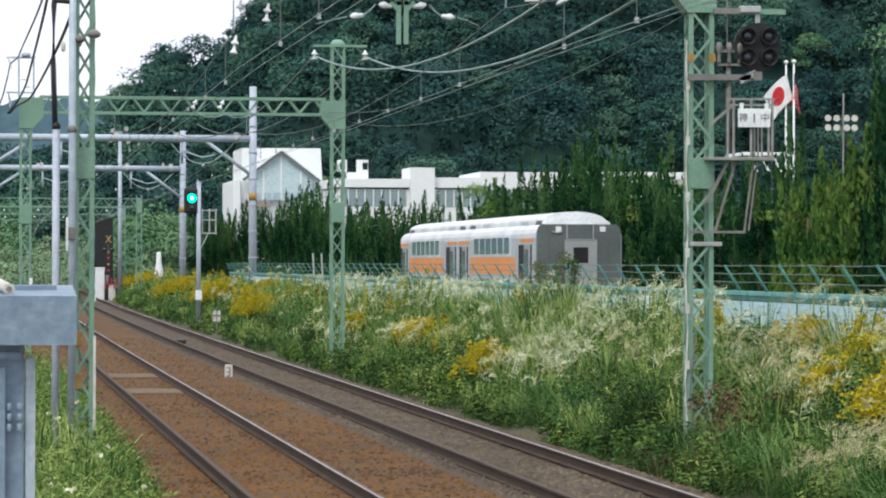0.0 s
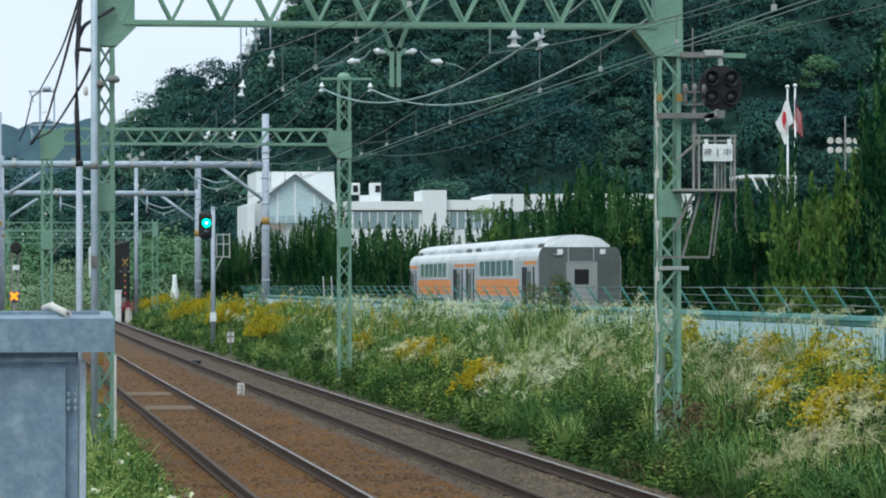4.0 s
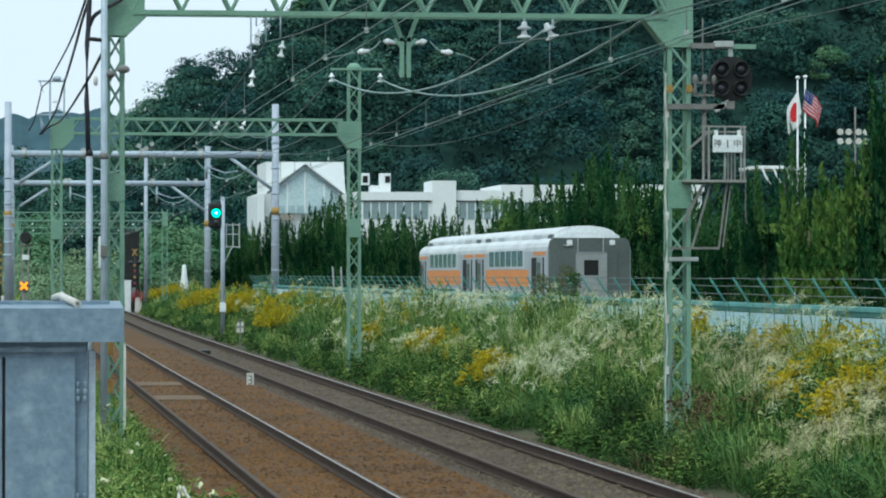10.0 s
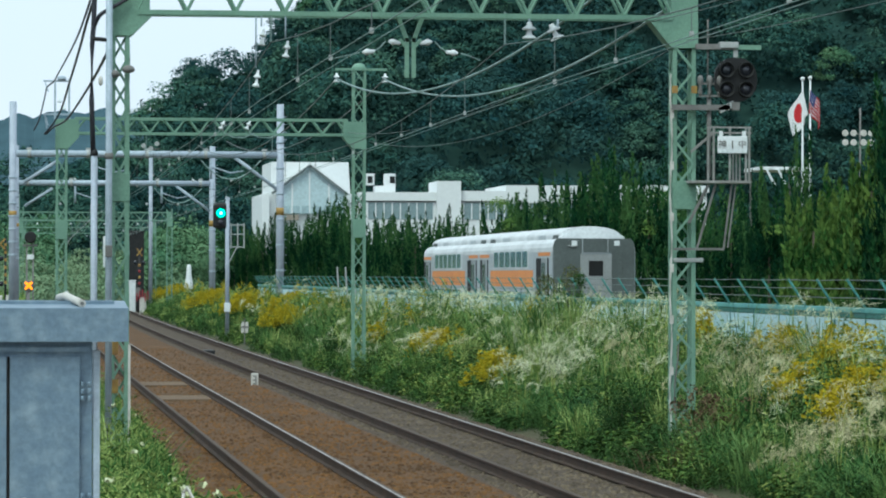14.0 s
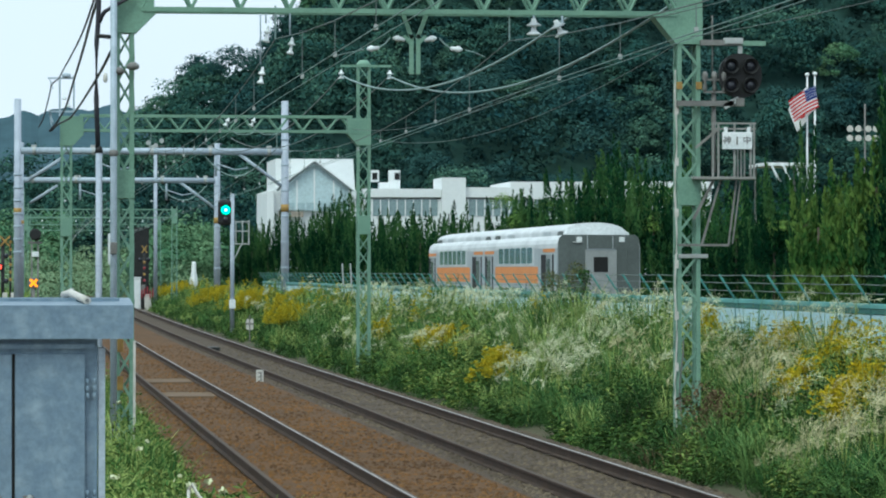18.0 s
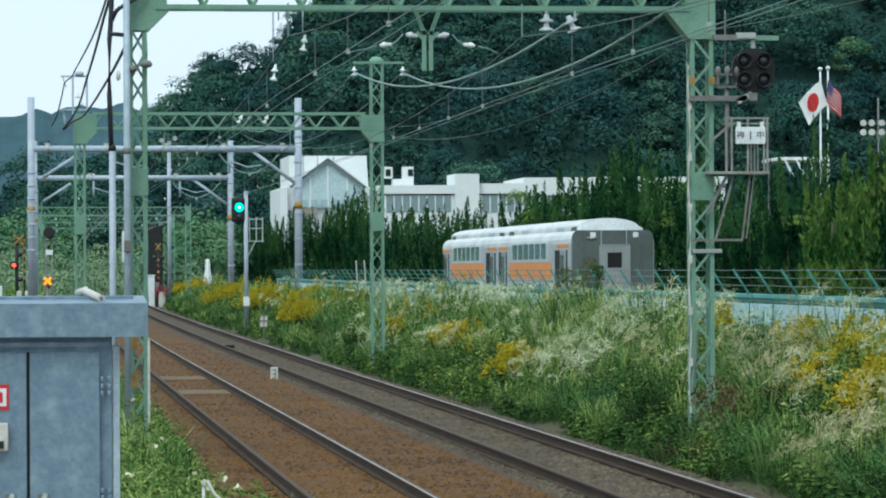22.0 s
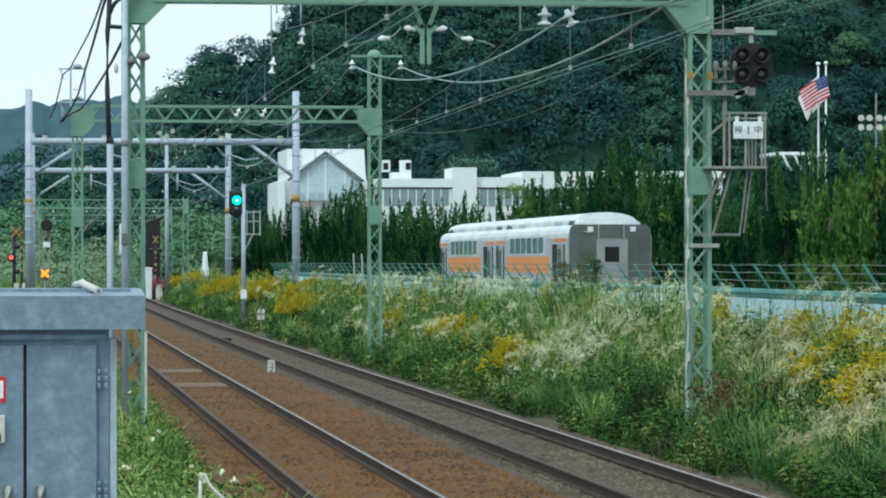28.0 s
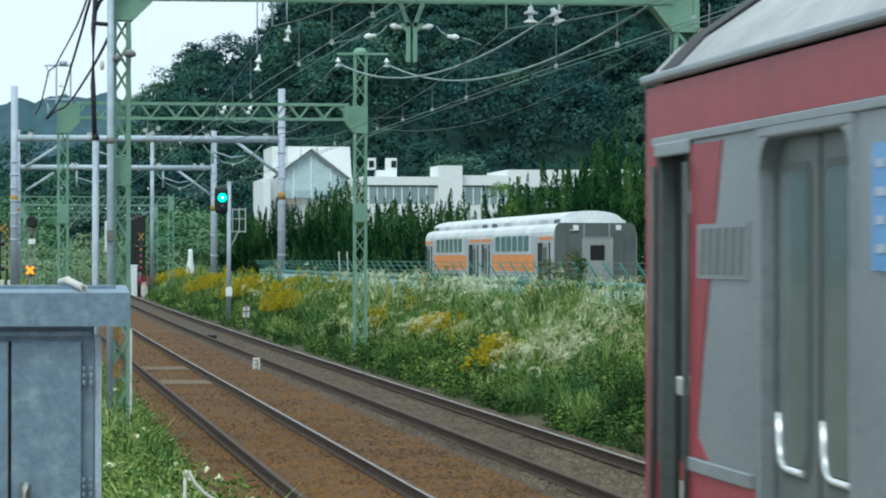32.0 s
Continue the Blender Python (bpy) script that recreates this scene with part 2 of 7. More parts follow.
M = {
    "soil": mat("soil_and_weeds", (0.045, 0.06, 0.025), (0.08, 0.07, 0.04), rough=1.0, scale=0.4, fine=9, bump=0.6),
    "ballast_rust": mat("rusty_ballast", (0.125, 0.060, 0.019), (0.062, 0.036, 0.016), rough=0.95, scale=0.35, fine=22, bump=1.0, lo=0.25, hi=0.75, grain_lo=0.55, grain_hi=1.4),
    "ballast_grey": mat("grey_brown_ballast", (0.088, 0.064, 0.042), (0.052, 0.038, 0.026), rough=0.95, scale=0.5, fine=22, bump=1.0, lo=0.25, hi=0.75, grain_lo=0.55, grain_hi=1.4),
    "stone_rust": mat("rusty_stones", (0.170, 0.086, 0.030), (0.075, 0.042, 0.020), rough=0.95, scale=0.4, fine=30, bump=0.3, island=0.35),
    "stone_grey": mat("grey_stones", (0.150, 0.118, 0.080), (0.070, 0.054, 0.038), rough=0.95, scale=0.4, fine=30, bump=0.3, island=0.35),
    "rail_side": mat("rusted_rail_steel", (0.054, 0.033, 0.021), (0.036, 0.022, 0.015), rough=0.85, scale=2, fine=20, bump=0.3),
    "rail_head": mat("polished_rail_head", (0.098, 0.072, 0.054), (0.069, 0.050, 0.037), rough=0.6, metal=0.0, scale=1, fine=60, bump=0.05, spec=0.15),
    "rail_edge": mat("bright_running_edge", (0.375, 0.342, 0.308), (0.300, 0.274, 0.246), rough=0.35, metal=0.6, scale=1, fine=60, bump=0.0),
    "chrome": mat("bright_metal_trim", (0.75, 0.76, 0.76), (0.68, 0.69, 0.69), rough=0.25, metal=0.6, scale=3, bump=0.0),
    "traindoor": mat("dark_grey_door_paint", (0.125, 0.138, 0.132), (0.10, 0.112, 0.107), rough=0.5, scale=1.2, fine=18, bump=0.03),
    "rail_dull": mat("dull_rail_head", (0.069, 0.045, 0.030), (0.051, 0.034, 0.023), rough=0.75, metal=0.0, scale=1, fine=60, bump=0.05),
    "concrete": mat("weathered_concrete", (0.33, 0.29, 0.24), (0.22, 0.19, 0.155), rough=0.9, scale=2.0, fine=40, bump=0.3),
    "panel": mat("stained_crossing_slab", (0.16, 0.11, 0.068), (0.11, 0.075, 0.046), rough=0.9, scale=1.2, fine=20, bump=0.3),
    "green": mat("pale_green_paint", (0.185, 0.31, 0.232), (0.14, 0.245, 0.185), rough=0.6, scale=1.2, fine=30, bump=0.1, c=(0.168, 0.285, 0.21)),
    "galv": mat("galvanised_steel", (0.40, 0.46, 0.53), (0.32, 0.38, 0.44), rough=0.5, metal=0.1, scale=6, fine=60, bump=0.08),
    "pole": mat("grey_pole", (0.42, 0.46, 0.53), (0.33, 0.37, 0.44), rough=0.6, metal=0.1, scale=2, fine=30, bump=0.1),
    "greysteel": mat("weathered_grey_steel", (0.21, 0.205, 0.196), (0.145, 0.14, 0.132), rough=0.7, metal=0.2, scale=5, fine=60, bump=0.1),
    "lightsteel": mat("light_grey_steel", (0.42, 0.44, 0.43), (0.33, 0.34, 0.33), rough=0.5, metal=0.2, scale=5, fine=60, bump=0.1),
    "cagesteel": mat("weathered_galvanised_rail", (0.30, 0.30, 0.285), (0.22, 0.215, 0.2), rough=0.6, metal=0.2, scale=5, fine=50, bump=0.1),
    "cabinet": mat("spangled_galvanised_sheet", (0.150, 0.210, 0.275), (0.235, 0.305, 0.365), rough=0.45, metal=0.25, scale=13, fine=45, bump=0.06, lo=0.36, hi=0.70, c=(0.175, 0.240, 0.302)),
    "dark": mat("matt_black", (0.012, 0.013, 0.014), (0.02, 0.02, 0.02), rough=0.6, scale=4, bump=0.05),
    "lens": mat("dark_lens", (0.02, 0.025, 0.03), (0.03, 0.03, 0.04), rough=0.18, bump=0.0, spec=0.4),
    "cable": mat("black_cable", (0.025, 0.025, 0.035), (0.04, 0.04, 0.05), rough=0.6, scale=8, bump=0.05),
    "wire": mat("weathered_copper_wire", (0.27, 0.36, 0.34), (0.20, 0.28, 0.27), rough=0.6, metal=0.3, scale=4, bump=0.0),
    "wire_dark": mat("dark_wire", (0.156, 0.189, 0.182), (0.117, 0.135, 0.130), rough=0.6, metal=0.3, scale=4, bump=0.0),
    "porcelain": mat("white_porcelain", (0.72, 0.75, 0.76), (0.58, 0.61, 0.63), rough=0.25, scale=8, bump=0.0, spec=0.5),
    "white": mat("white_paint", (0.74, 0.76, 0.76), (0.62, 0.65, 0.66), rough=0.55, scale=3, fine=30, bump=0.05),
    "offwhite": mat("worn_white_paint", (0.60, 0.58, 0.54), (0.45, 0.43, 0.39), rough=0.7, scale=6, fine=50, bump=0.1),
    "yellow": mat("yellow_marking", (0.37, 0.25, 0.07), (0.26, 0.15, 0.05), rough=0.6, scale=10, bump=0.05),
    "orange": mat("orange_band", (0.74, 0.27, 0.06), (0.66, 0.23, 0.05), rough=0.45, scale=1.5, fine=20, bump=0.03),
    "stainless": mat("brushed_stainless", (0.265, 0.29, 0.305), (0.215, 0.24, 0.255), rough=0.4, metal=0.35, scale=0.8, fine=25, bump=0.03),
    "carside": mat("pale_stainless_side", (0.46, 0.49, 0.51), (0.39, 0.42, 0.44), rough=0.45, metal=0.15, scale=0.8, fine=25, bump=0.03),
    "cargrey": mat("dark_grey_end_paint", (0.085, 0.10, 0.097), (0.066, 0.078, 0.075), rough=0.6, scale=0.9, fine=18, bump=0.05),
    "carend": mat("grey_end_paint", (0.106, 0.122, 0.119), (0.083, 0.096, 0.093), rough=0.45, scale=0.9, fine=18, bump=0.04),
    "cardoor": mat("grey_end_door", (0.29, 0.305, 0.305), (0.25, 0.262, 0.262), rough=0.5, scale=1.2, fine=18, bump=0.05),
    "train_roof": mat("grey_train_roof", (0.40, 0.41, 0.41), (0.30, 0.31, 0.31), rough=0.6, scale=1.2, fine=14, bump=0.05),
    "roofwhite": mat("light_grey_roof", (0.62, 0.64, 0.65), (0.50, 0.52, 0.53), rough=0.6, scale=0.7, fine=12, bump=0.05),
    "window": glass("dark_window_glass", (0.035, 0.05, 0.055)),
    # grey-green lightened to hold the reflections of platform and sky
    "train_window": glass("door_glass_painted_reflection", (0.13, 0.16, 0.155), 0.12),
    # the sky's reflection in the panes is put into this pale tint
    "window_blue": glass("glass_tinted_as_sky", (0.36, 0.47, 0.50), 0.2),
    "car_glass": glass("blue_grey_car_glass", (0.17, 0.25, 0.27), 0.08),
    "building_glass": glass("grey_green_window_glass", (0.20, 0.28, 0.29), 0.15),
    # near-black put on flat panels for the unlit insides of openings
    "black_hole": mat("unlit_inside_black", (0.014, 0.015, 0.016), (0.01, 0.01, 0.01), rough=0.8, bump=0.0),
    "fence": mat("teal_fence_paint", (0.15, 0.40, 0.38), (0.12, 0.33, 0.32), rough=0.55, scale=2, fine=30, bump=0.05),
    "fence_dark": mat("dark_teal_paint", (0.065, 0.21, 0.185), (0.05, 0.165, 0.15), rough=0.6, scale=2, fine=30, bump=0.05),
    "fence_panel": mat("pale_fence_mesh", (0.50, 0.68, 0.74), (0.40, 0.58, 0.64), rough=0.6, scale=1.2, fine=30, bump=0.1),
    "render_white": mat("white_wall", (0.70, 0.72, 0.72), (0.67, 0.69, 0.69), rough=0.8, scale=0.25, fine=3, bump=0.02, grain_lo=0.97, grain_hi=1.03),
    "wall_blue": mat("pale_blue_wall", (0.46, 0.56, 0.58), (0.40, 0.50, 0.53), rough=0.8, scale=0.3, fine=4, bump=0.05),
    "roofgrey": mat("grey_roof_edge", (0.20, 0.235, 0.24), (0.16, 0.19, 0.20), rough=0.7, scale=0.6, bump=0.05),
    "hill": mat("wooded_slope", (0.024, 0.053, 0.049), (0.036, 0.074, 0.060), rough=1.0, scale=0.05, fine=0.6, bump=0.5, spec=0.0),
    "woods_dark": mat("dark_woodland_leaves", (0.019, 0.055, 0.060), (0.048, 0.101, 0.091), rough=0.95, scale=0.2, fine=0.9, bump=0.0, island=0.25, spec=0.0),
    "woods_light": mat("light_woodland_leaves", (0.063, 0.143, 0.078), (0.138, 0.230, 0.120), rough=0.95, scale=0.2, fine=0.9, bump=0.0, island=0.25, spec=0.0),
    # darker leaf green that holds the shade inside crowns and low growth
    "scrub": mat("scrub_leaves_painted_shade", (0.017, 0.044, 0.043), (0.034, 0.075, 0.063), rough=0.95, scale=0.2, fine=0.9, bump=0.0, island=0.2, spec=0.0),
    "woods": mat("woodland_leaves", (0.035, 0.091, 0.082), (0.096, 0.179, 0.124), rough=0.95, lo=0.36, hi=0.68, scale=0.13, fine=0.7, bump=0.0, island=0.22, spec=0.0, c=(0.044, 0.094, 0.072)),
    "verge_near": mat("light_weed_leaves", (0.05, 0.105, 0.024), (0.21, 0.27, 0.075), rough=0.85, scale=0.8, fine=6, bump=0.0, island=0.6, spec=0.1),
    # greens lightened and evened out, so that haze sits in the colour
    "verge": mat("mixed_verge_leaves", (0.131, 0.217, 0.123), (0.225, 0.308, 0.174), rough=0.9, scale=0.15, fine=2, bump=0.0, island=0.4, spec=0.05),
    "farhill": mat("distant_hill_haze_blue", (0.046, 0.082, 0.105), (0.06, 0.10, 0.12), rough=1.0, scale=0.01, fine=0.1, bump=0.0, spec=0.0),
    "bark": mat("grey_brown_bark", (0.10, 0.085, 0.065), (0.065, 0.055, 0.04), rough=0.95, scale=6, fine=40, bump=0.5),
    # the darkest greens here stand in for shade deep in the hedge
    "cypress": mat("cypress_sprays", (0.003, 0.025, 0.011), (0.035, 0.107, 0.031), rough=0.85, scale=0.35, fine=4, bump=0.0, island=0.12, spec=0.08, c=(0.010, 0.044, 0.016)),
    "bush": mat("bright_shrub_leaves", (0.026, 0.088, 0.020), (0.165, 0.250, 0.056), rough=0.8, scale=0.5, fine=5, bump=0.0, island=0.2, spec=0.1),
    "blade": mat("grass_blades", (0.037, 0.112, 0.028), (0.324, 0.389, 0.127), rough=0.8, scale=0.7, fine=3, bump=0.0, island=0.3, spec=0.12, c=(0.121, 0.197, 0.050)),
    "blade_dark": mat("dark_weed_leaves", (0.019, 0.052, 0.015), (0.048, 0.093, 0.025), rough=0.85, scale=0.5, fine=4, bump=0.0, island=0.3, spec=0.08),
    "blade_green": mat("green_grass_blades", (0.032, 0.093, 0.025), (0.141, 0.232, 0.072), rough=0.8, scale=0.7, fine=3, bump=0.0, island=0.35, spec=0.12, c=(0.065, 0.138, 0.038)),
    "herb": mat("green_herb_leaves", (0.038, 0.091, 0.019), (0.140, 0.204, 0.048), rough=0.85, scale=0.6, fine=4, bump=0.0, island=0.32, spec=0.1),
    "herb_pale": mat("yellowish_herb_leaves", (0.107, 0.179, 0.040), (0.321, 0.367, 0.107), rough=0.85, scale=0.6, fine=4, bump=0.0, island=0.45, spec=0.1),
    "bush_blue": mat("blue_green_leaves", (0.017, 0.061, 0.026), (0.054, 0.121, 0.049), rough=0.8, scale=0.6, fine=4, bump=0.0, island=0.5, spec=0.1),
    "plume_beige": mat("beige_grass_plumes", (0.589, 0.550, 0.331), (0.437, 0.410, 0.230), rough=0.9, scale=0.4, fine=6, bump=0.0, island=0.6, spec=0.05),
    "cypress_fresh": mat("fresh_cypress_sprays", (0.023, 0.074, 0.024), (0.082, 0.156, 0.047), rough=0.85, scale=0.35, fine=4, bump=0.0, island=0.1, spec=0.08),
    "creeper": mat("brownish_creeper_leaves", (0.045, 0.075, 0.022), (0.13, 0.125, 0.05), rough=0.85, scale=1.0, fine=5, bump=0.0, island=0.5, spec=0.1),
    "blade_dry": mat("dry_grass", (0.16, 0.115, 0.065), (0.075, 0.052, 0.03), rough=0.9, scale=0.5, fine=4, bump=0.0, island=0.6, spec=0.1),
    "plume": mat("silver_grass_plumes", (0.718, 0.730, 0.513), (0.524, 0.540, 0.342), rough=0.9, scale=0.4, fine=6, bump=0.0, island=0.7, spec=0.05),
    "goldenrod": mat("goldenrod_flowers", (0.486, 0.378, 0.021), (0.321, 0.292, 0.025), rough=0.9, scale=0.5, fine=6, bump=0.0, island=0.7, spec=0.05),
    "red": mat("red_car_paint", (0.27, 0.038, 0.05), (0.225, 0.032, 0.043), rough=0.45, scale=0.7, fine=10, bump=0.02, spec=0.25),
    "flag_red": mat("red_cloth", (0.50, 0.03, 0.04), (0.42, 0.025, 0.03), rough=0.9, scale=3, bump=0.05),
    "flag_white": mat("white_cloth", (0.78, 0.78, 0.78), (0.66, 0.67, 0.68), rough=0.9, scale=2, bump=0.05),
    "flag_blue": mat("blue_cloth", (0.03, 0.05, 0.20), (0.025, 0.04, 0.16), rough=0.9, scale=3, bump=0.05),
    "poster": mat("blue_sticker", (0.11, 0.25, 0.50), (0.16, 0.31, 0.56), rough=0.5, scale=5, bump=0.0),
    "go": mat("lit_green_lamp", (0.0, 0.85, 0.52), (0.0, 0.9, 0.58), emit=1.1, bump=0.0),
    "go_core": mat("bright_green_filament", (0.35, 1.0, 0.85), (0.4, 1.0, 0.88), emit=2.2, bump=0.0),
    "stop": mat("lit_red_lamp", (1.0, 0.05, 0.03), (1.0, 0.06, 0.04), emit=3.0, bump=0.0),
    "amber": mat("lit_amber_lamp", (1.0, 0.27, 0.01), (1.0, 0.30, 0.015), emit=1.15, bump=0.0),
}


# ---- mesh helpers ----
def box(bm, x0, x1, y0, y1, z0, z1, bevel=0.0):
    g = bmesh.ops.create_cube(bm, size=1.0)["verts"]
    for v in g:
        v.co = Vector(((x0 + x1) / 2 + v.co.x * (x1 - x0), (y0 + y1) / 2 + v.co.y * (y1 - y0), (z0 + z1) / 2 + v.co.z * (z1 - z0)))
    if bevel:
        edges = list({e for v in g for e in v.link_edges})
        bmesh.ops.bevel(bm, geom=edges, offset=bevel, segments=2, affect="EDGES", profile=0.5)
    return bm


def bar(bm, a, b, w, d=None):
    """A rectangular bar from a to b."""
    a, b, d = Vector(a), Vector(b), d or w
    axis = (b - a).normalized()
    side = axis.cross(Vector((0, 1, 0)))
    if side.length < 1e-3:
        side = axis.cross(Vector((1, 0, 0)))
    side.normalize()
    up = axis.cross(side)
    vs = [bm.verts.new(p + side * s * w / 2 + up * u * d / 2) for p in (a, b) for s, u in ((-1, -1), (1, -1), (1, 1), (-1, 1))]
    for f in ((3, 2, 1, 0), (4, 5, 6, 7), (0, 1, 5, 4), (1, 2, 6, 5), (2, 3, 7, 6), (3, 0, 4, 7)):
        bm.faces.new([vs[i] for i in f])
    return bm


def tube(bm, pts, r, n=6, r1=None):
    """A round tube along points; r1: the radius at its end."""
    pts = [Vector(p) for p in pts]
    rings = []
    for i, p in enumerate(pts):
        t = (pts[min(i + 1, len(pts) - 1)] - pts[max(i - 1, 0)]).normalized()
        s = t.cross(Vector((0, 0, 1)))
        if s.length < 1e-3:
            s = t.cross(Vector((1, 0, 0)))
        s.normalize()
        u = t.cross(s)
        k = r if r1 is None else r + (r1 - r) * i / (len(pts) - 1)
        rings.append([bm.verts.new(p + (s * math.cos(a) + u * math.sin(a)) * k) for a in (2 * math.pi * j / n for j in range(n))])
    for a, b in zip(rings, rings[1:]):
        for j in range(n):
            f = bm.faces.new((a[j], a[(j + 1) % n], b[(j + 1) % n], b[j]))
            f.smooth = n > 5
    bm.faces.new(list(reversed(rings[0])))
    bm.faces.new(rings[-1])
    return bm


def lathe(bm, base, profile, n=16, axis="z"):
    """A turned shape: profile rows of (radius, height)."""
    rings = []
    for r, h in profile:
        ring = []
        for j in range(n):
            a = 2 * math.pi * j / n
            c = (r * math.cos(a), r * math.sin(a), h)
            c = {"z": c, "y": (c[0], -c[2], c[1]), "x": (c[2], c[0], c[1])}[axis]
            ring.append(bm.verts.new(Vector(base) + Vector(c)))
        rings.append(ring)
    for a, b in zip(rings, rings[1:]):
        for j in range(n):
            f = bm.faces.new((a[j], a[(j + 1) % n], b[(j + 1) % n], b[j]))
            f.smooth = True
    bm.faces.new(list(reversed(rings[0])))
    bm.faces.new(rings[-1])
    return bm


def prism(bm, outline, y0, y1, plane="xz"):
    """An outline of two coordinates, drawn out along the third."""
    def at(p, h):
        return {"xz": (p[0], h, p[1]), "yz": (h, p[0], p[1]), "xy": (p[0], p[1], h)}[plane]
    a = [bm.verts.new(at(p, y0)) for p in outline]
    b = [bm.verts.new(at(p, y1)) for p in outline]
    n = len(outline)
    bm.faces.new(list(reversed(a)))
    bm.faces.new(b)
    for j in range(n):
        bm.faces.new((a[j], a[(j + 1) % n], b[(j + 1) % n], b[j]))
    bmesh.ops.recalc_face_normals(bm, faces=bm.faces[:])
    return bm


def mesh_of(name, bm, material):
    me = bpy.data.meshes.new(name)
    bm.to_mesh(me)
    bm.free()
    me.materials.append(M[material])
    return me


def B():
    return bmesh.new()


def part(name, bm, material, parent, label=""):
    ob = new(name, mesh_of(name, bm, material) if isinstance(bm, bmesh.types.BMesh) else bm)
    ob.parent = parent
    if label:
        tagged(ob, label)
    return ob


def thing(name, at, label, category, group="", kind="", turn=0):
    ob = new(name)
    ob.empty_display_size = 0.2
    ob.matrix_basis = pose(*at, 0, 0, turn)
    return tagged(ob, label, category, group, kind)


def solid(name, bm, material, label, category, group="", kind="", at=(0, 0, 0)):
    ob = new(name, mesh_of(name, bm, material) if isinstance(bm, bmesh.types.BMesh) else bm)
    ob.matrix_basis = pose(*at)
    return tagged(ob, label, category, group, kind)


def array_mesh(name, verts, quads, material):
    """A mesh from arrays of corners (n, 3) and of faces (m, 3 or 4)."""
    me = bpy.data.meshes.new(name)
    verts, quads = np.ascontiguousarray(verts, dtype=np.float32), np.ascontiguousarray(quads, dtype=np.int32)
    me.vertices.add(len(verts))
    me.vertices.foreach_set("co", verts.ravel())
    me.loops.add(quads.size)
    me.loops.foreach_set("vertex_index", quads.ravel())
    me.polygons.add(len(quads))
    me.polygons.foreach_set("loop_start", np.arange(0, quads.size, quads.shape[1], dtype=np.int32))
    me.update(calc_edges=True)
    me.validate()
    me.materials.append(M[material])
    return me


def curve_x(y):
    """How far the line has swung to the right at y."""
    return 0.9 * (max(0.0, y - 80) / 170) ** 2


def ground_z(x, y):
    """The lie of the land: a track bed, a bank on its far side, a level yard behind."""
    x = x - curve_x(y)
    if x < 1.9:
        return -0.35 + 0.25 * min(1, max(0, (1.9 - x) / 1.5))
    if x < 8.8:
        return -0.42
    return -0.42 + 0.78 * min(1.0, (x - 8.8) / 3.2)


# ---- ground, track bed, platform ----
def make_ground():
    xs = [-900, -300, -120, -50, -20, -8, -3, 0.4, 1.9, 2.3, 8.7, 8.9, 9.6, 10.4, 11.2, 12.0, 13, 16, 20, 26, 34, 50, 80, 140, 300, 900, 1800]
    ys = [-300, -60, 0, 20] + list(range(30, 300, 10)) + [320, 360, 420, 500, 700, 1000, 1600, 2600, 4000]
    bm = B()
    grid = [[bm.verts.new((x + curve_x(min(y, 300)), y, ground_z(x + curve_x(min(y, 300)), min(y, 300)))) for x in xs] for y in ys]
    for r0, r1 in zip(grid, grid[1:]):
        for i in range(len(xs) - 1):
            bm.faces.new((r0[i], r0[i + 1], r1[i + 1], r1[i]))
    solid("ground", bm, "soil", "weedy brown earth beside the railway line", "ground", kind="structure")


def strip_along(x_profile, y0, y1, step=10):
    """A cross-section of (x, z) drawn along the line, which swings a little to the right."""
    bm = B()
    ys = [y0 + (y1 - y0) * i / max(1, int((y1 - y0) / step)) for i in range(max(1, int((y1 - y0) / step)) + 1)]
    rows = [[bm.verts.new((x + curve_x(y), y, z)) for x, z in x_profile] for y in ys]
    n = len(x_profile)
    for a, b in zip(rows, rows[1:]):
        for i in range(n):
            bm.faces.new((a[i], a[(i + 1) % n], b[(i + 1) % n], b[i]))
    bm.faces.new(list(reversed(rows[0])))
    bm.faces.new(rows[-1])
    bmesh.ops.recalc_face_normals(bm, faces=bm.faces[:])
    return bm


def make_track():
    bed = strip_along([(1.55, -0.45), (2.2, -0.20), (5.5, -0.155), (8.75, -0.19), (9.35, -0.42), (9.35, -0.6), (1.55, -0.6)], -60, 430)
    solid("track_bed", bed, "ballast_rust", "rust-brown ballast bed of a double railway line", "ballast", kind="structure")
    grey = strip_along([(6.25, -0.166), (6.25, -0.161), (8.75, -0.186), (9.36, -0.415), (9.36, -0.43), (8.74, -0.2)], -60, 430)
    solid("far_track_ballast", grey, "ballast_grey", "grey-brown ballast under the far track", "ballast", kind="structure")
    # rails: foot, web and head; the running face is polished
    for i, (x, head) in enumerate(((3.19, "rail_dull"), (4.575, "rail_head"), (6.62, "rail_dull"), (8.01, "rail_head"))):
        rail = thing("rail", (0, 0, 0), "rusty steel rail with a polished running edge" if head == "rail_head" else "rusty steel rail with a dull brown head", "rail", "running rails", "structure")
        part("rail_web", strip_along([(x - 0.06, -0.155), (x + 0.06, -0.155), (x + 0.06, -0.14), (x + 0.012, -0.125), (x + 0.012, -0.045), (x + 0.033, -0.032), (x + 0.033, -0.012), (x - 0.033, -0.012), (x - 0.033, -0.032), (x - 0.012, -0.045), (x - 0.012, -0.125), (x - 0.06, -0.14)], -60, 430), "rail_side", rail)
        part("rail_head", strip_along([(x - 0.0325, -0.012), (x + 0.0325, -0.012), (x + 0.0325, -0.004), (x + 0.026, 0.0), (x - 0.026, 0.0), (x - 0.0325, -0.004)], -60, 430), head, rail, "worn bright head" if head == "rail_head" else "dull brown head")
